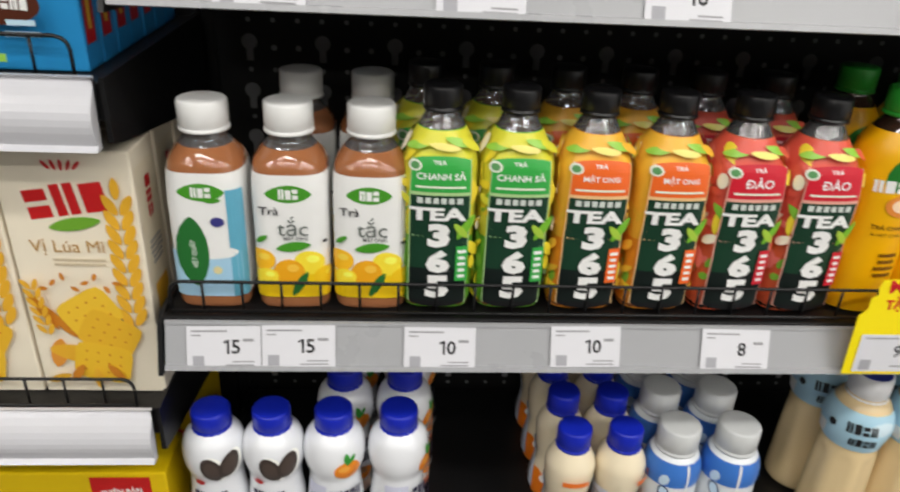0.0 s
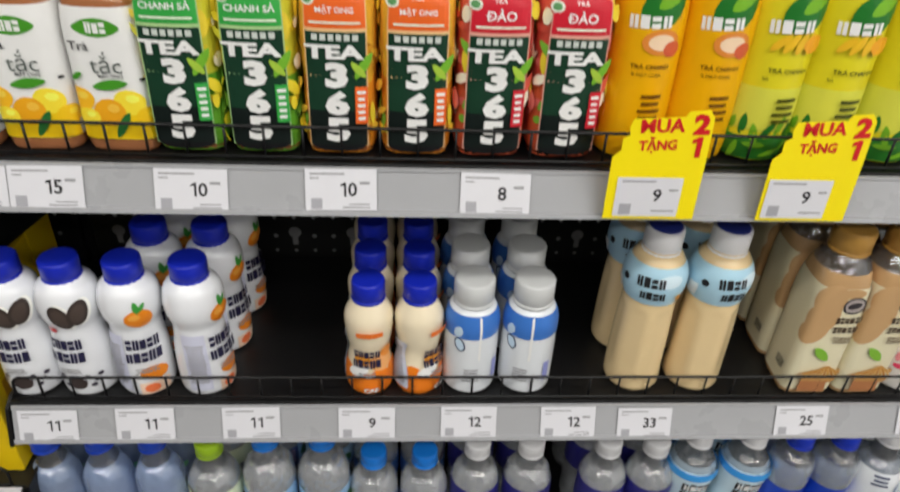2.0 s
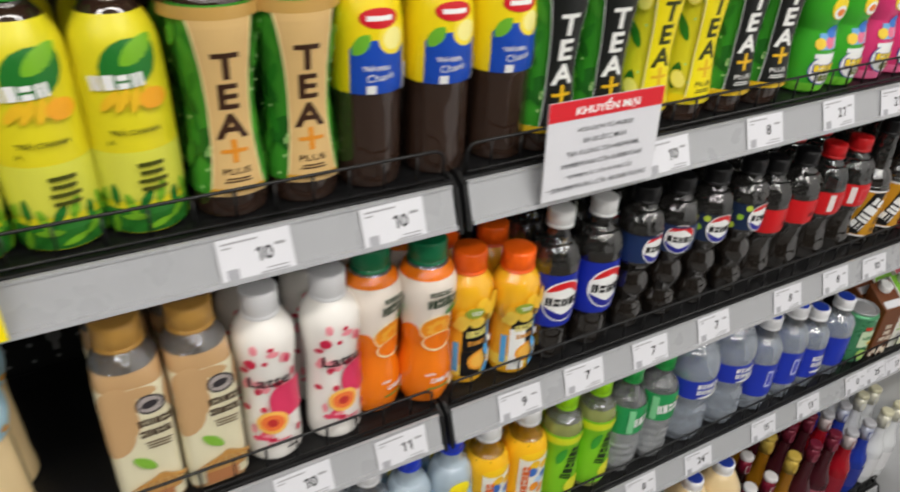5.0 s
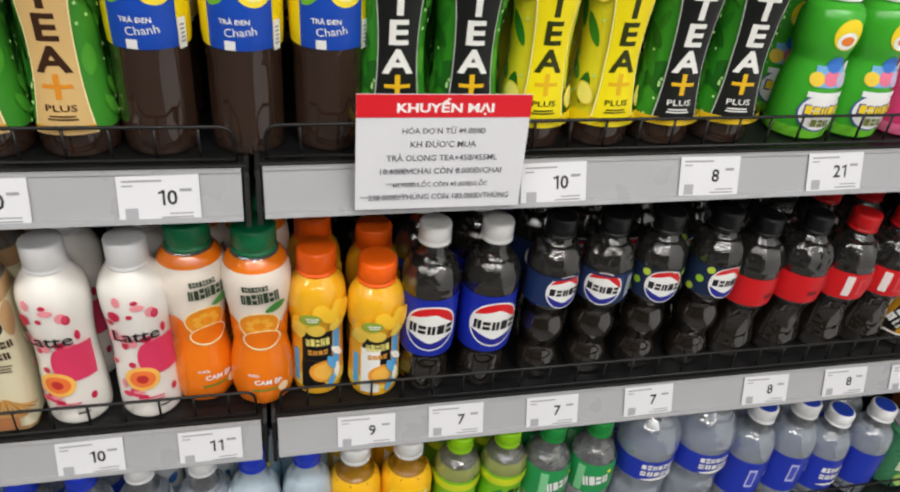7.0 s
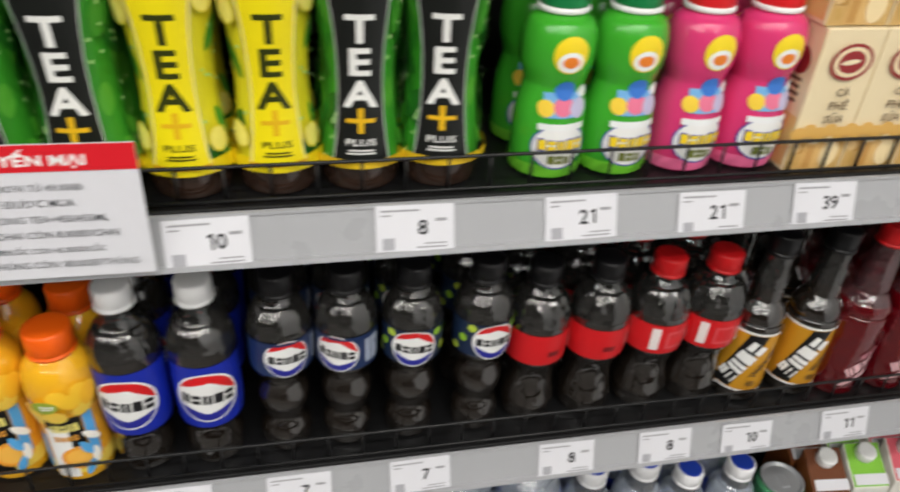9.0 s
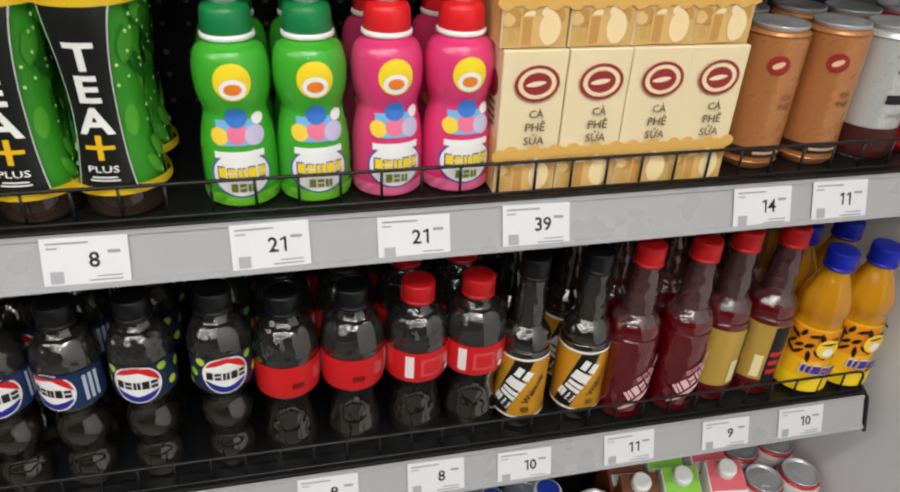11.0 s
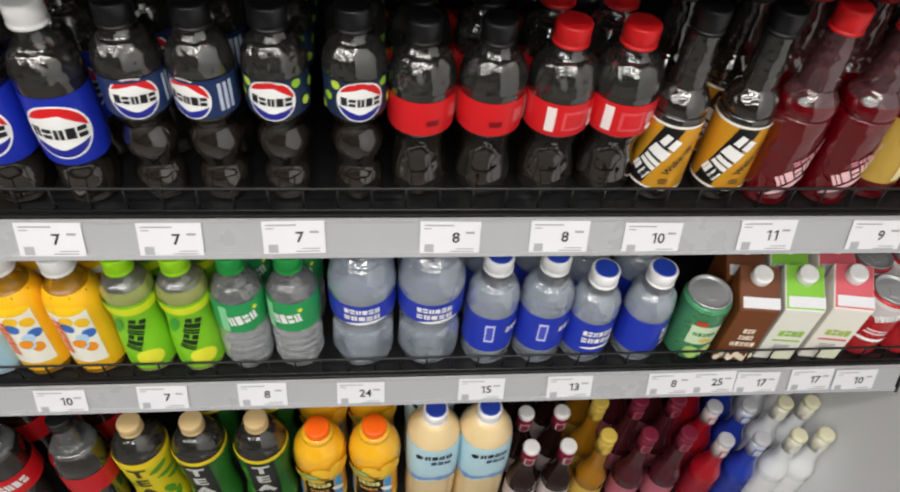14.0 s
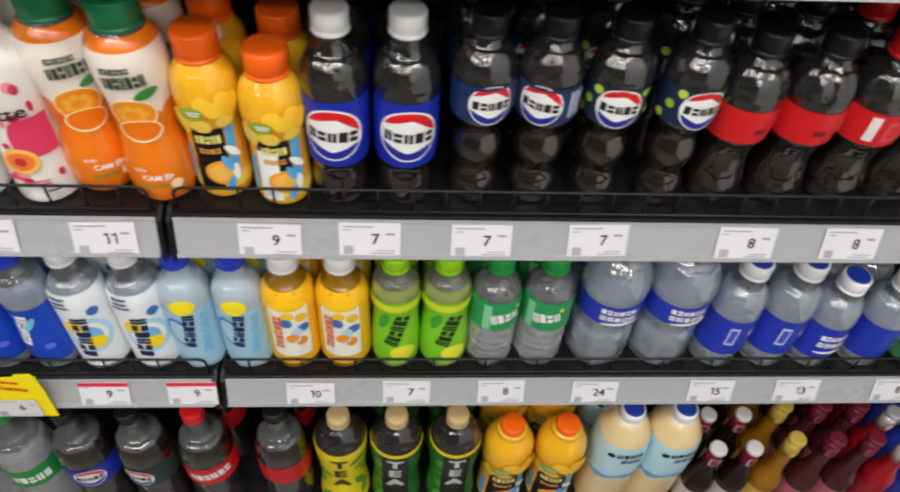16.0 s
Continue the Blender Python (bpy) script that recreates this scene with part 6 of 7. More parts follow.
stock(hourglass_tea("beige"), rows_of([1.002, 1.066], YA, 0.031, 2), SHELF_A, "oolong tea bottles", 3)
stock(dark_lemon_tea(), rows_of([1.129, 1.199, 1.268], YA, 0.031, 2), SHELF_A, "lemon tea bottles", 3)
stock(hourglass_tea("black"), rows_of([1.320, 1.384, 1.580], YA - 0.002, 0.031, 2) + rows_of([1.644], YA - 0.002, 0.031, 2, -12), SHELF_A, "oolong tea bottles", 4)
stock(hourglass_tea("yellow"), rows_of([1.450, 1.516], YA - 0.002, 0.031, 2), SHELF_A, "oolong tea bottles", 3)
stock(kids_bottle(True), rows_of([1.736, 1.796], YA, 0.0305, 2), SHELF_A, "kids drink bottles", 6, tall=0.9)
stock(kids_bottle(False), rows_of([1.858, 1.919], YA, 0.0305, 2), SHELF_A, "kids drink bottles", 10, tall=0.9)
boxes = [1.974, 2.031, 2.087, 2.141]
stock(coffee_carton(), [(x, YA + 0.017 + k * 0.042, 0) for k in range(3) for x in boxes], SHELF_A, "coffee cartons", 0.6)
stock(coffee_carton(), [(x - 0.004, YA + 0.021 + k * 0.042, 0) for k in range(3) for x in boxes], SHELF_A + 0.1265, "coffee cartons", 0.6)


def coffee_can_art(a):
    a.oval(-0.012, 0.115, 0.010, 0.010, col(150, 46, 40))
    a.oval(-0.012, 0.115, 0.006, 0.003, col(226, 190, 150), 30)
    a.text("CÀ", 0.004, 0.083, 0.007, col(110, 62, 30), bold=0.01)
    a.text("PHÊ", 0.004, 0.073, 0.007, col(110, 62, 30), bold=0.01)
    a.rect(-0.09, 0.016, 0.09, 0.026, col(56, 36, 26))
    a.bars(0, 0.021, 0.03, 0.003, 1, col(220, 190, 150))


def silver_can_art(a):
    a.rect(-0.09, 0.0, 0.09, 0.036, col(74, 34, 30))
    a.leaf(0, 0.1, 0.03, 0.012, INK, 30)
    a.bars(0, 0.066, 0.03, 0.009, 1, INK, 0.0)
    a.bars(0, 0.05, 0.02, 0.003, 1, INK_SOFT)


stock(can((196, 130, 78), "slim tan coffee can with dark brown band", 0.152, 0.029, coffee_can_art), rows_of([2.220, 2.286], YA + 0.004, 0.03, 2), SHELF_A, "coffee cans", 10, tall=0.9)
stock(can((206, 208, 206), "silver coffee can with black emblem and brown base", 0.133, 0.031, silver_can_art), rows_of([2.354], YA + 0.006, 0.031, 1), SHELF_A, "coffee cans", 4)
stock(can((178, 30, 40), "red coffee can with pale leaf print", 0.133, 0.031, lambda a: (a.leaf(0, 0.07, 0.05, 0.02, col(224, 196, 190), 60), a.leaf(0.012, 0.06, 0.03, 0.012, col(224, 196, 190), 110), a.bars(0, 0.03, 0.03, 0.004, 2, WHITE))), rows_of([2.42], YA + 0.006, 0.031, 2) + rows_of([2.354], YA + 0.07, 0.031, 1), SHELF_A, "coffee cans", 8)

# ---- shelf B: milk drinks, milk teas, colas ----
stock(nutri("choc"), rows_of([0.02, 0.079], YB - 0.004, 0.0305, 1), SHELF_B, "milk drink bottles", 3, tall=1.04)
stock(nutri("orange"), rows_of([0.14], YB - 0.004, 0.0305, 3, 0, 0.008, 0.006) + rows_of([0.205], YB - 0.004, 0.0305, 3, 35, 0.008, 0.006), SHELF_B, "milk drink bottles", 6, tall=1.04)
stock(nutri("small", True), rows_of([0.386], YB - 0.002, 0.026, 4, 10, 0.006) + rows_of([0.440], YB - 0.002, 0.026, 4, 60, 0.006), SHELF_B, "small milk drink bottles", 5, tall=1.055)
stock(white_blue_bottle(), rows_of([0.498, 0.562], YB - 0.002, 0.030, 3), SHELF_B, "soy drink bottles", 15, tall=1.05)
stock(milk_tea_blue(), rows_of([0.690], YB - 0.001, 0.033, 2, -20) + rows_of([0.761], YB - 0.001, 0.033, 2, 5), SHELF_B, "rice milk bottles", 4, tall=1.06)
stock(square_milk_tea(), rows_of([0.889, 0.950], YB - 0.002, 0.030, 3), SHELF_B, "milk tea bottles", 2, tall=1.035)
stock(latte(), rows_of([1.014, 1.083], YB, 0.0305, 2, 0), SHELF_B, "latte drink bottles", 10, tall=1.045)
stock(orange_juice(), rows_of([1.135], YB + 0.012, 0.032, 2, 25) + rows_of([1.196], YB, 0.032, 2, 8), SHELF_B, "orange juice bottles", 4, tall=1.05)
stock(pulp_juice(False), rows_of([1.254], YB + 0.008, 0.03, 2), SHELF_B, "pulp orange bottles", 6, tall=1.08)
stock(pulp_juice(True), rows_of([1.314], YB - 0.002, 0.03, 1) + rows_of([1.318], YB + 0.06, 0.03, 1), SHELF_B, "pulp orange bottles", 6, tall=1.02)
WHITE_CAP, BLACK_CAP, RED_CAP = (236, 236, 236), (22, 22, 24), (214, 30, 34)
stock(cola("straight", WHITE_CAP, art_blue, "cola bottle with blue label and white cap", 0.053, 0.126, (26, 46, 170)), rows_of([1.371, 1.436], YB, 0.031, 3), SHELF_B, "cola bottles", 5, tall=1.04)
stock(cola("bulb", BLACK_CAP, art_zero, "waisted cola bottle with dark navy label and black cap", 0.104, 0.142, (24, 28, 44)), rows_of([1.505], YB, 0.032, 3, 10) + rows_of([1.566], YB, 0.032, 3, -20), SHELF_B, "cola bottles", 3, tall=1.055)
stock(cola("bulb", BLACK_CAP, art_lime, "waisted lime cola bottle with round emblem and black cap", 0.104, 0.142, (28, 44, 74)), rows_of([1.629], YB, 0.032, 3, -5) + rows_of([1.699], YB, 0.032, 3, 12), SHELF_B, "cola bottles", 3, tall=1.055)
stock(cola("contour", BLACK_CAP, art_red_plain, "contoured cola bottle with plain red label and black cap", 0.083, 0.119, (206, 28, 34)), rows_of([1.760, 1.826], YB + 0.008, 0.0315, 3), SHELF_B, "contour cola bottles", 20, tall=1.055)
stock(cola("contour", RED_CAP, art_red_white, "contoured cola bottle with red and white label, red cap", 0.083, 0.119, (206, 28, 34), 1.04), rows_of([1.893, 1.956], YB + 0.01, 0.0325, 3), SHELF_B, "contour cola bottles", 25, tall=1.0)
stock(long_neck(COLA, BLACK_CAP, (222, 160, 44), "dark long-necked bottle with slanted gold label", 0.018, 0.094, art_wake, 0.2, 0.028, CLEAR_DIM, 0.75), rows_of([2.012, 2.082], YB + 0.006, 0.0285, 2), SHELF_B, "coffee energy bottles", 15, tall=1.075)
stock(long_neck(RED_DRINK, RED_CAP, None, "clear long-necked bottle of red energy drink", 0, 0, art_star, 0.210, 0.0295, CLEAR_RED, 0.62), rows_of([2.136, 2.202], YB, 0.0285, 3, 15), SHELF_B, "red energy bottles", 8, tall=1.055)
stock(long_neck(RED_DRINK, RED_CAP, (206, 170, 80), "long-necked red energy drink bottle with gold label", 0.02, 0.1, art_gold, 0.212, 0.029, CLEAR_RED, 0.62), rows_of([2.256], YB + 0.008, 0.0285, 3, 0) + rows_of([2.316], YB + 0.008, 0.0285, 3, -50), SHELF_B, "red energy bottles", 6, tall=1.06)
stock(yellow_drink(), rows_of([2.383, 2.443], YB, 0.0295, 3), SHELF_B, "yellow energy bottles", 6, tall=0.96)


# ---- shelf C: waters and sports drinks ----
def art_ion(a):
    wordmark(a, 0.002, 0.075, 0.06, 0.013, col(206, 60, 90), 7, 88, 2)
    a.leaf(0.014, 0.1, 0.016, 0.010, col(110, 190, 130), 30)
    a.rect(-0.014, 0.02, -0.008, 0.1, col(120, 170, 214))


def art_mint(a):
    a.leaf(0.004, 0.115, 0.018, 0.013, col(100, 190, 50), 30)
    a.leaf(0.008, 0.116, 0.014, 0.010, col(70, 160, 40), -40)
    wordmark(a, -0.010, 0.116, 0.018, 0.006, col(60, 110, 60), 6, 0, 3)


def art_hill(a):
    a.rect(-0.012, 0.085, 0.012, 0.12, col(56, 70, 130))
    a.bars(0, 0.105, 0.016, 0.003, 4, col(190, 170, 190))
    a.oval(0.026, 0.1, 0.010, 0.008, col(60, 120, 70))


def art_small_water(a):
    a.oval(-0.012, 0.09, 0.006, 0.006, col(214, 60, 50))
    wordmark(a, 0.008, 0.086, 0.026, 0.010, WHITE, 5, 4, 2)
    a.oval(0.008, 0.074, 0.018, 0.004, col(90, 180, 110))
    a.oval(-0.004, 0.07, 0.02, 0.003, col(226, 70, 80))


def art_navy(a):
    wordmark(a, 0, 0.112, 0.036, 0.007, col(206, 210, 236), 8, 0, 4)
    a.leaf(0, 0.122, 0.02, 0.004, WHITE, 0)
    a.bars(0, 0.096, 0.026, 0.0014, 2, col(150, 156, 206))


def art_cloud(a):
    a.rect(-0.097, 0.02, 0.097, 0.035, col(150, 206, 236))
    for k in range(2):
        wordmark(a, 0.0, 0.125 - k * 0.016, 0.036, 0.015, INK, 4, 0, k + 5)
        wordmark(a, 0.0, 0.125 - k * 0.016, 0.030, 0.009, WHITE, 4, 0, k + 5)
    a.oval(0.004, 0.075, 0.018, 0.010, WHITE)
    a.rect(-0.097, 0.14, 0.097, 0.15, col(60, 150, 220))
    a.leaf(-0.016, 0.05, 0.02, 0.008, col(50, 130, 60), 60)


def art_aqua(a):
    wordmark(a, -0.004, 0.08, 0.055, 0.012, WHITE, 7, 80, 3)
    a.leaf(0.006, 0.09, 0.026, 0.008, col(110, 190, 220), 60)
    a.oval(0.016, 0.05, 0.006, 0.005, col(90, 110, 220))


def art_revive(a):
    for k in range(3):
        a.oval(0.008, 0.072, 0.026 - k * 0.006, 0.030 - k * 0.007, (col(176, 216, 240), WHITE, col(120, 180, 230))[k])
    a.oval(-0.006, 0.088, 0.011, 0.011, col(246, 214, 40))
    a.oval(0.012, 0.06, 0.012, 0.011, col(246, 214, 40))
    a.oval(0.022, 0.112, 0.007, 0.007, col(60, 110, 180))
    wordmark(a, 0.0, 0.07, 0.075, 0.017, col(26, 30, 70), 6, 84, 3)
    a.bars(-0.01, 0.13, 0.02, 0.003, 3, col(70, 80, 110))


def art_revive_zero(a):
    a.oval(0.002, 0.118, 0.015, 0.011, col(246, 224, 30))
    a.oval(-0.01, 0.075, 0.014, 0.024, col(60, 110, 190), 10)
    a.oval(-0.010, 0.075, 0.011, 0.020, col(166, 206, 226), 10)
    wordmark(a, 0.002, 0.078, 0.06, 0.013, col(26, 34, 70), 6, 82, 3)
    a.text("ZERO CALO", 0.020, 0.07, 0.0095, col(110, 190, 236), 84, 0.03)


def art_ice(a):
    a.rect(-0.024, 0.03, 0.024, 0.118, col(236, 234, 222))
    a.oval(0.0, 0.118, 0.024, 0.006, col(246, 200, 30))
    for k in range(8):
        a.oval(0.006 + 0.010 * math.cos(k * 2.4), 0.08 + 0.024 * math.sin(k * 1.7), 0.008, 0.007, col(*((60, 110, 190), (246, 196, 40), (180, 210, 236), (240, 150, 30))[k % 4]), k * 30)
    wordmark(a, -0.014, 0.075, 0.06, 0.010, col(226, 110, 50), 7, 88, 1)


def art_lime_drink(a):
    a.rect(-0.097, 0.11, 0.097, 0.122, col(214, 226, 40))
    wordmark(a, 0.002, 0.075, 0.055, 0.018, col(20, 46, 20), 6, 72, 2)
    a.oval(0.01, 0.035, 0.016, 0.014, col(230, 230, 60))
    a.leaf(-0.014, 0.09, 0.03, 0.012, col(60, 160, 50), 70)


def art_green_white(a):
    wordmark(a, 0.004, 0.102, 0.034, 0.015, WHITE, 4, 12, 2)
    a.rect(-0.022, 0.082, -0.012, 0.122, col(130, 206, 150))
    a.oval(0.02, 0.116, 0.003, 0.003, col(230, 226, 60))


def art_sweat(a):
    wordmark(a, 0.002, 0.110, 0.044, 0.008, WHITE, 6, 0, 3)
    wordmark(a, 0.002, 0.1, 0.044, 0.008, WHITE, 5, 0, 4)
    a.leaf(0.008, 0.0915, 0.05, 0.005, WHITE, 4)


def art_sweat_side(a):
    a.rect(-0.012, 0.055, 0.0, 0.088, col(190, 196, 236))
    a.rect(-0.010, 0.059, -0.002, 0.084, col(70, 80, 190))
    wordmark(a, 0.026, 0.075, 0.024, 0.010, WHITE, 3, 0, 4)


def art_sweat_small(a):
    wordmark(a, 0.002, 0.07, 0.04, 0.010, WHITE, 6, 0, 3)
    wordmark(a, 0.002, 0.057, 0.04, 0.010, WHITE, 5, 0, 4)
    a.leaf(0.004, 0.042, 0.044, 0.005, WHITE, 4)


BLUE_CAP, WATER_CAP = (30, 60, 200), (24, 120, 214)
stock(water_bottle("blue-tinted water bottle with red sideways lettering", 0.2, 0.03, (30, 70, 190), WATER_DEEP, 0.02, 0.13, None, art_ion, "smooth"), rows_of([-0.002, 0.060, 0.122], YC, 0.031, 2), SHELF_C, "ion water bottles", 4, tall=1.05)
stock(water_bottle("rounded clear bottle with pale green label, lime cap", 0.2, 0.033, (166, 206, 40), WATER, 0.1, 0.13, (226, 234, 200), art_mint, "smooth"), rows_of([0.187], YC, 0.033, 2), SHELF_C, "mint water bottles", 4, tall=0.97)
stock(water_bottle("clear mineral water bottle with blue label and blue cap", 0.2, 0.0325, WATER_CAP, WATER, 0.085, 0.12, (150, 190, 226), art_hill), rows_of([0.256, 0.325], YC, 0.0325, 2), SHELF_C, "mineral water bottles", 40, tall=1.05)
stock(water_bottle("small clear water bottle with blue label, blue cap", 0.178, 0.0305, WATER_CAP, WATER, 0.068, 0.1, (60, 110, 190), art_small_water), rows_of([0.388, 0.452], YC, 0.031, 2), SHELF_C, "small water bottles", 8, tall=0.99)
stock(water_bottle("clear water bottle with navy label and white cap", 0.198, 0.031, (226, 226, 228), WATER, 0.086, 0.132, (42, 40, 120), art_navy), rows_of([0.518, 0.586, 0.685, 0.747], YC, 0.031, 3), SHELF_C, "navy label water bottles", 15, tall=0.97)
stock(water_bottle("clear coconut water bottle with white and sky-blue sleeve", 0.2, 0.031, (236, 236, 238), WATER_BLUE, 0.02, 0.15, (206, 228, 240), art_cloud, "waist"), rows_of([0.80, 0.871], YC, 0.031, 2), SHELF_C, "coconut water bottles", 6, tall=1.05)
stock(water_bottle("sports drink bottle with a deep blue sleeve", 0.193, 0.030, BLUE_CAP, CLOUDY, 0.02, 0.115, (26, 70, 190), art_aqua, "waist"), rows_of([0.933, 0.993], YC, 0.0305, 2), SHELF_C, "blue sports bottles", 6, tall=1.07)
stock(water_bottle("sports drink bottle in a white sleeve with yellow fruit", 0.193, 0.032, (236, 236, 238), CLOUDY, 0.012, 0.14, (232, 236, 240), art_revive, "smooth"), rows_of([1.054, 1.121], YC, 0.0315, 2), SHELF_C, "white sports bottles", 8, tall=1.08)
stock(water_bottle("pale blue sports drink bottle with yellow flash", 0.184, 0.0315, BLUE_CAP, CLOUDY_BLUE, 0.012, 0.11, (160, 200, 222), art_revive_zero, "smooth", 0.95), rows_of([1.177, 1.239], YC, 0.0315, 2), SHELF_C, "zero sports bottles", 8, tall=1.12)
stock(water_bottle("golden iced tea bottle with white and orange label", 0.178, 0.0325, (238, 238, 238), GOLD_TEA, 0.014, 0.136, (244, 186, 30), art_ice, "smooth", 0.93, cap_r=0.0175), rows_of([1.297, 1.362], YC, 0.0325, 2), SHELF_C, "golden tea bottles", 5, tall=1.13)
stock(water_bottle("lime green soft drink bottle with bright green cap", 0.178, 0.0305, (150, 214, 20), LIME_DRINK, 0.012, 0.125, (128, 200, 36), art_lime_drink, "waist"), rows_of([1.427, 1.489], YC, 0.031, 2), SHELF_C, "lime drink bottles", 8, tall=1.13)
stock(water_bottle("clear lemon soda bottle with green label, green cap", 0.178, 0.0315, (30, 150, 66), WATER, 0.079, 0.125, (40, 150, 84), art_green_white, "ribbed", 0.5), rows_of([1.550, 1.615], YC, 0.0315, 2), SHELF_C, "lemon soda bottles", 20, tall=1.13)
stock(water_bottle("large cloudy sports drink bottle with a blue band", 0.215, 0.0415, (238, 238, 240), CLOUDY, 0.086, 0.118, (34, 56, 178), art_sweat, "belly", disc=(40, 70, 180), cap_r=0.0175), rows_of([1.698, 1.783], YC, 0.0415, 2), SHELF_C, "large sports bottles", 5, tall=1.14)
stock(water_bottle("cloudy sports drink bottle with low blue label", 0.18, 0.0335, (238, 238, 240), CLOUDY, 0.034, 0.1, (34, 56, 178), art_sweat_side, "smooth", disc=(40, 70, 180), cap_r=0.0175), rows_of([1.861, 1.930], YC, 0.0335, 2), SHELF_C, "sports bottles", 5, tall=1.055)
stock(water_bottle("small cloudy sports drink bottle with blue label", 0.164, 0.032, (238, 238, 240), CLOUDY, 0.026, 0.09, (34, 56, 178), art_sweat_small, "smooth", disc=(40, 70, 180), cap_r=0.0175), rows_of([1.995], YC + 0.0, 0.032, 2, 0) + rows_of([2.068], YC + 0.0, 0.032, 2, 60), SHELF_C, "small sports bottles", 5)


def art_green_can(a):
    a.rect(-0.02, 0.045, 0.022, 0.085, col(206, 226, 190))
    wordmark(a, 0.0, 0.068, 0.03, 0.008, col(60, 140, 80), 5, 0, 2)
    a.rect(-0.016, 0.088, -0.002, 0.096, col(214, 60, 40))
    a.oval(-0.006, 0.026, 0.010, 0.014, col(170, 210, 110), 20)
    a.oval(0.012, 0.03, 0.008, 0.012, col(206, 226, 150), -20)
    a.oval(0.004, 0.055, 0.008, 0.004, col(230, 190, 60))


def art_red_can(a):
    a.rect(-0.1, 0.085, 0.1, 0.112, col(206, 200, 200))
    wordmark(a, 0, 0.09, 0.03, 0.012, WHITE, 5, 30, 2)
    a.rect(-0.02, 0.04, 0.02, 0.046, WHITE, 0.01)
    a.bars(0, 0.06, 0.03, 0.003, 2, col(240, 220, 220))


stock(can((78, 152, 106), "green drink can with pale fruit label", 0.124, 0.0315, art_green_can), rows_of([2.143], YC, 0.0315, 1), SHELF_C, "drink cans", 3, tall=0.94)
stock(carton((112, 62, 28), (104, 56, 26), "brown chocolate drink carton with white screw cap", 0), [(2.203, YC + 0.026, -4), (2.203, YC + 0.08, -4)], SHELF_C, "drink cartons", 2, tall=1.06)
stock(carton((232, 232, 222), (128, 190, 60), "white and green drink carton with white screw cap", 1), [(2.264, YC + 0.026, -6), (2.264, YC + 0.08, -4)], SHELF_C, "drink cartons", 2, tall=1.06)
stock(carton((236, 232, 222), (206, 92, 104), "white and pink drink carton with white screw cap", 2), [(2.331, YC + 0.026, -8), (2.331, YC + 0.08, -4)], SHELF_C, "drink cartons", 2, tall=1.06)
stock(can((196, 40, 46), "slim red drink can with silver band", 0.12, 0.0285, art_red_can), rows_of([2.393, 2.452], YC + 0.0, 0.0285, 3), SHELF_C, "drink cans", 20)


# ---- shelf D: large bottles ----
def large_bottle(label, liquid, cap_rgb, label_rgb, art=None, z0=0.13, z1=0.185, h=0.308, r=0.044, above=CLEAR, fill=0.8):
    return water_bottle(label, h, r, cap_rgb, liquid, z0, z1, label_rgb, art, "smooth", fill, 0.0168)


stock(large_bottle("large clear lemon soda bottle with green label", WATER, (30, 150, 66), (34, 140, 60), lambda a: wordmark(a, 0, 0.155, 0.06, 0.02, WHITE, 5, 0, 2)), [(0.83, YD + 0.045, 20), (0.735, YD + 0.045, 0)], SHELF_D, "large soda bottles", 5)
stock(large_bottle("large cola bottle with blue label", COLA, BLACK_CAP, (30, 52, 170), lambda a: roundel(a, 0, 0.157, 0.025)), [(0.925, YD + 0.045, 10)], SHELF_D, "large soda bottles", 3)
stock(large_bottle("large lime cola bottle with round emblem", COLA, BLACK_CAP, (36, 60, 60), lambda a: roundel(a, 0, 0.157, 0.025)), [(1.02, YD + 0.045, -10)], SHELF_D, "large soda bottles", 3)
stock(large_bottle("large cola bottle with red label and red cap", COLA, RED_CAP, (206, 28, 36), lambda a: wordmark(a, 0, 0.16, 0.07, 0.02, WHITE, 6, 8, 2)), [(1.117, YD + 0.045, 10)], SHELF_D, "large soda bottles", 3)
stock(large_bottle("large cola bottle with red label and black cap", COLA, BLACK_CAP, (196, 24, 34), None), [(1.24, YD + 0.045, 0), (1.117, YD + 0.14, 0), (1.24, YD + 0.14, 0)], SHELF_D, "large soda bottles", 3)


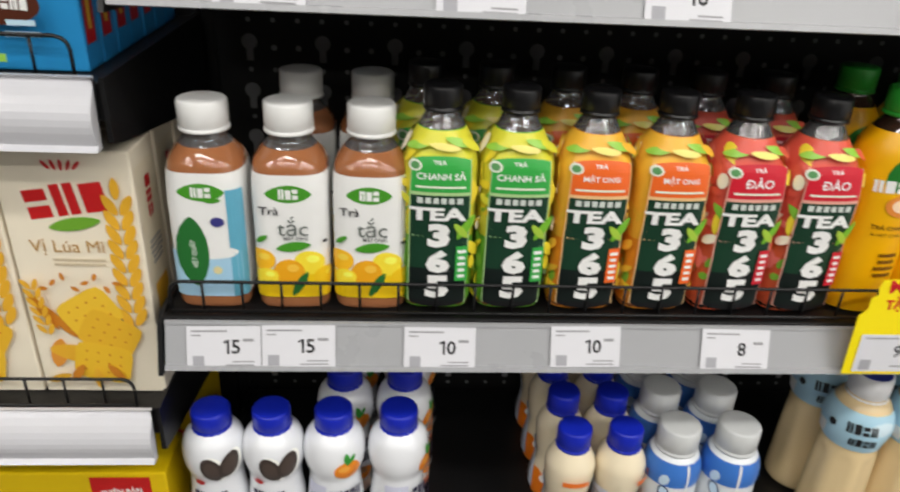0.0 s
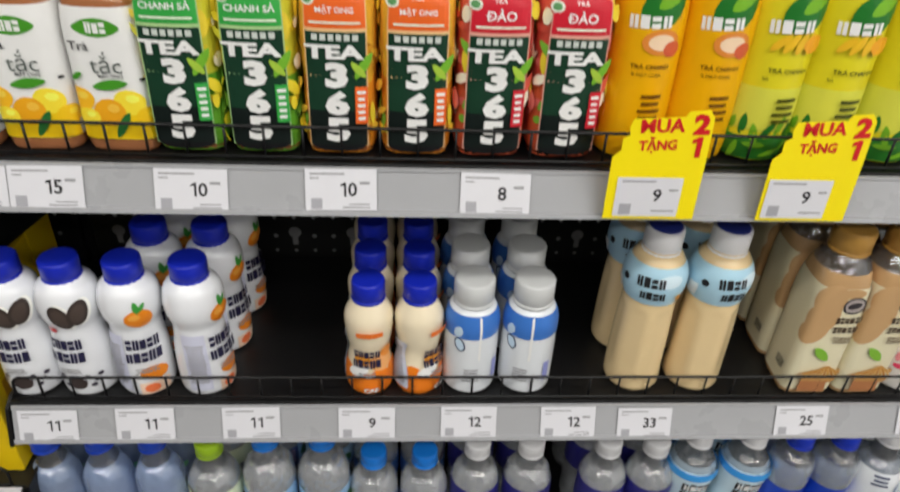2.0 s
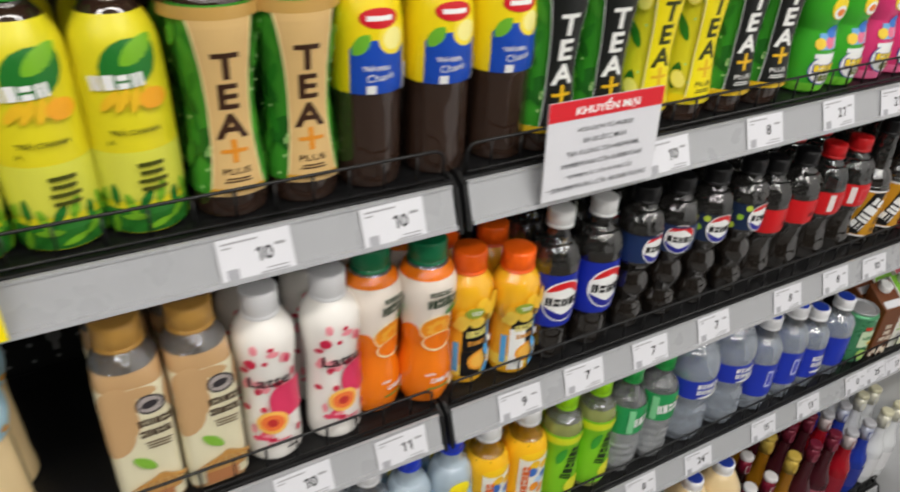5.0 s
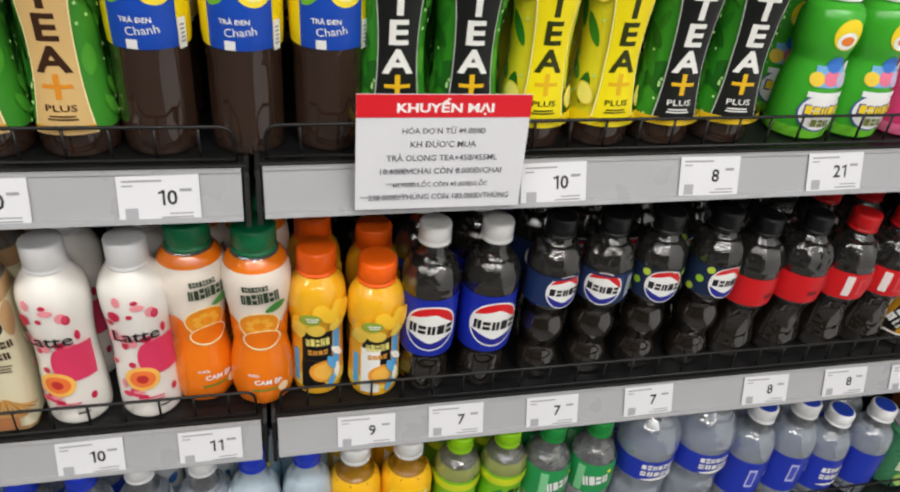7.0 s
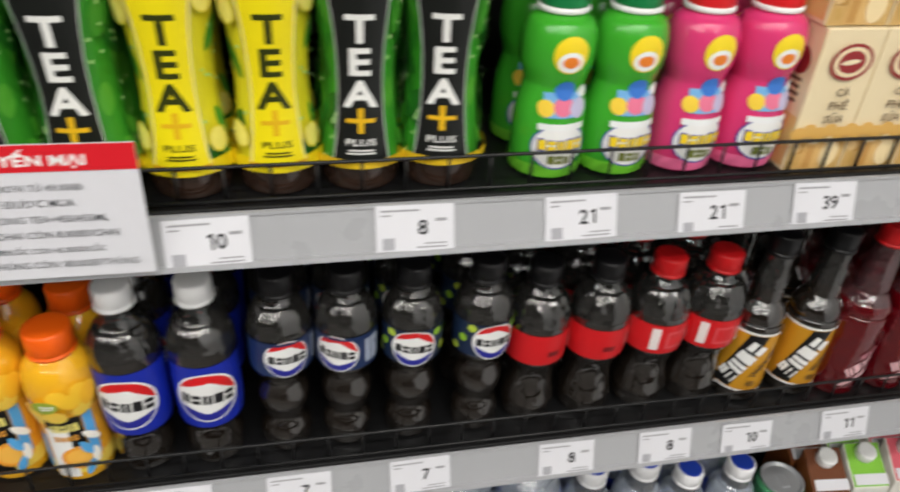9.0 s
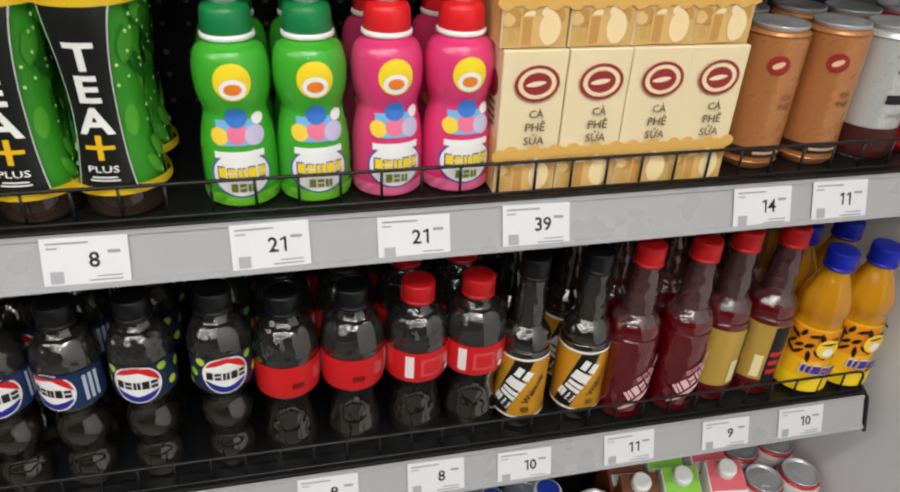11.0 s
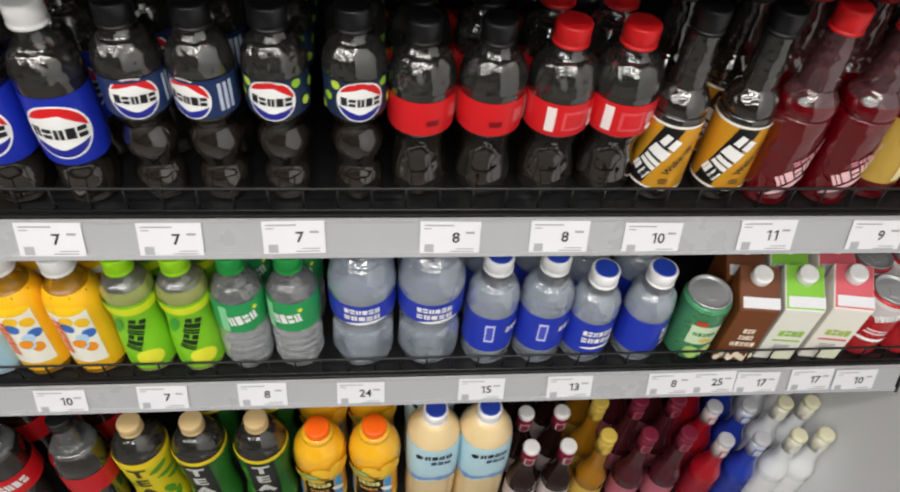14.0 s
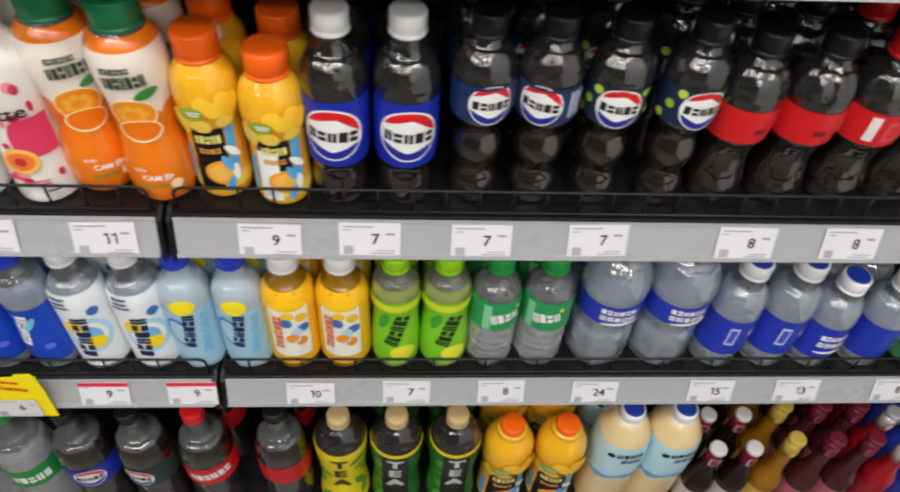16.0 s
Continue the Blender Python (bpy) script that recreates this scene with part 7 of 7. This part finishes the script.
def large_tea(yellow):
    t = thing("large_tea_bottle", "large waisted tea bottle in %s sleeve, beige cap" % ("yellow" if yellow else "black and green"), "tea bottle")
    k = 1.5
    rings = curve_rings([(0.037, 0), (0.043, 0.006), (0.043, 0.05), (0.038, 0.1), (0.0375, 0.14), (0.0405, 0.2), (0.0425, 0.245), (0.041, 0.262), (0.031, 0.29), (0.0185, 0.306), (0.0155, 0.312), (0.0155, 0.322)], 2)
    rings = [(r, zz * 0.9, n) for r, zz, n in rings]
    body(t, rings, DARK_TEA, 0.24, CLEAR_DIM)
    cap(0.0175, 0.286, 0.304, mat("beige_cap", (206, 178, 128), 0.4), t)
    lab = sleeve("sleeve", rings, 0.03, 0.236, col(226, 206, 30) if yellow else col(46, 110, 40), t, label="printed shrink sleeve")
    a = Art(0.006)
    a.rect(-0.14, 0.228, 0.14, 0.236, col(214, 190, 40))
    if not yellow:
        for n in range(16):
            a.leaf((0.03 + n % 4 * 0.012) * (1 if n % 2 else -1), 0.06 + n * 0.0105, 0.04, 0.016, col(*((70, 150, 50), (40, 110, 36))[n % 2]), 60 + n * 17)
        a.rect(-0.022, 0.04, 0.022, 0.228, col(26, 28, 26))
    else:
        for n in range(10):
            a.leaf((0.032 + n % 3 * 0.01) * (1 if n % 2 else -1), 0.06 + n * 0.016, 0.04, 0.016, col(90, 150, 40), 60 + n * 17)
    for n, c in enumerate("TEA"):
        a.text(c, 0, 0.205 - n * 0.040, 0.030, col(50, 50, 14) if yellow else col(206, 208, 202), bold=0.04, wide=1.05)
    a.wrap("print", rings, lab)
    return t


stock(large_tea(True), [(1.337, YD + 0.045, 0)], SHELF_D, "large tea bottles", 3, tall=0.95)
stock(large_tea(False), [(1.429, YD + 0.045, 0), (1.526, YD + 0.045, 0), (1.429, YD + 0.135, 0), (1.526, YD + 0.135, 0)], SHELF_D, "large tea bottles", 3, tall=0.95)
stock(pulp_juice(False, 1.66, 0.87), [(1.618, YD + 0.045, 5), (1.709, YD + 0.045, -5), (1.618, YD + 0.14, 5), (1.705, YD + 0.14, -5)], SHELF_D, "large orange juice bottles", 5, tall=0.96)


def large_rice_milk():
    t = thing("large_rice_milk_bottle", "large beige rice milk bottle with a pale blue wrap", "milk drink bottle")
    rings = curve_rings([(0.036, 0), (0.042, 0.006), (0.043, 0.03), (0.043, 0.15), (0.0435, 0.25), (0.0405, 0.275), (0.028, 0.302), (0.0185, 0.312), (0.0175, 0.32)], 3)
    rings = [(r, zz * 0.9, n) for r, zz, n in rings]
    body(t, rings, MILK_TEA)
    c = cap(0.0195, 0.282, 0.301, mat("white_cap", (236, 236, 238), 0.35), t)
    lathe("cap_disc", [(0.0165, 0.301, 2), (0.0165, 0.3015, 2), (0.014, 0.3017, 2)], col(44, 70, 170), c)
    lab = sleeve("label", rings, 0.13, 0.24, col(186, 220, 232), t, label="pale blue wrap label")
    a = Art(0.006)
    for k in range(9):
        a.oval(-0.045 + k * 0.011, 0.14, 0.008, 0.004 + (k * 3 % 4) * 0.0015, col(120, 160, 206))
    a.wrap("wave_print", rings, lab)
    a = Art(0.006)
    wordmark(a, 0.004, 0.216, 0.045, 0.012, INK, 4, 0, 2)
    wordmark(a, 0.008, 0.198, 0.032, 0.011, col(40, 70, 110), 3, 0, 3)
    a.oval(-0.026, 0.217, 0.006, 0.006, INK)
    a.wrap("print", rings, lab)
    return t


stock(large_rice_milk(), [(1.806, YD + 0.045, 0), (1.892, YD + 0.045, 8), (1.806, YD + 0.135, 0)], SHELF_D, "large rice milk bottles", 3)
CIDER = mat("dark_cider", (34, 16, 16), 0.08, vary=0.2, coat=0.4)
stock(crown_bottle(CIDER, (126, 24, 48), "dark cider bottle with white and red crown top", band=(206, 190, 190), cap_rgb=(226, 222, 222)), rows_of([1.969, 2.032], YD - 0.011, 0.03, 3), SHELF_D, "cider bottles", 9)
stock(crown_bottle(mat("golden_beer", (150, 100, 20), 0.08, vary=0.1, coat=0.4), (206, 176, 80), "golden glass bottle with gold foil neck", 0.245, band=(206, 170, 70)), rows_of([2.093], YD - 0.011, 0.03, 3), SHELF_D, "foil top bottles", 9)
stock(crown_bottle(mat("plum_drink", (70, 26, 34), 0.08, vary=0.1, coat=0.4), (116, 34, 54), "plum coloured glass bottle with dark red foil neck", 0.245, band=(176, 96, 112)), rows_of([2.163, 2.23], YD - 0.011, 0.03, 3), SHELF_D, "foil top bottles", 9)
stock(crown_bottle(mat("red_spirit", (160, 20, 34), 0.08, vary=0.1, coat=0.4), (214, 200, 200), "red glass bottle with silver cap", 0.215, band=(150, 34, 50), cap_rgb=(190, 190, 196)), rows_of([2.306], YD - 0.011, 0.03, 3), SHELF_D, "spirit bottles", 9)
stock(crown_bottle(mat("blue_spirit", (30, 56, 160), 0.08, vary=0.1, coat=0.4), (190, 196, 214), "blue glass bottle with silver cap", 0.215, band=(46, 60, 150), cap_rgb=(190, 190, 196)), rows_of([2.37], YD - 0.011, 0.03, 3), SHELF_D, "spirit bottles", 9)
stock(crown_bottle(mat("white_glass", (222, 224, 226), 0.2, vary=0.04, coat=0.4), (226, 224, 206), "frosted white glass bottle with cream cap", 0.222, cap_rgb=(226, 222, 190), band=(230, 230, 232), clear=False), rows_of([2.434, 2.483], YD - 0.011, 0.03, 3), SHELF_D, "spirit bottles", 9)
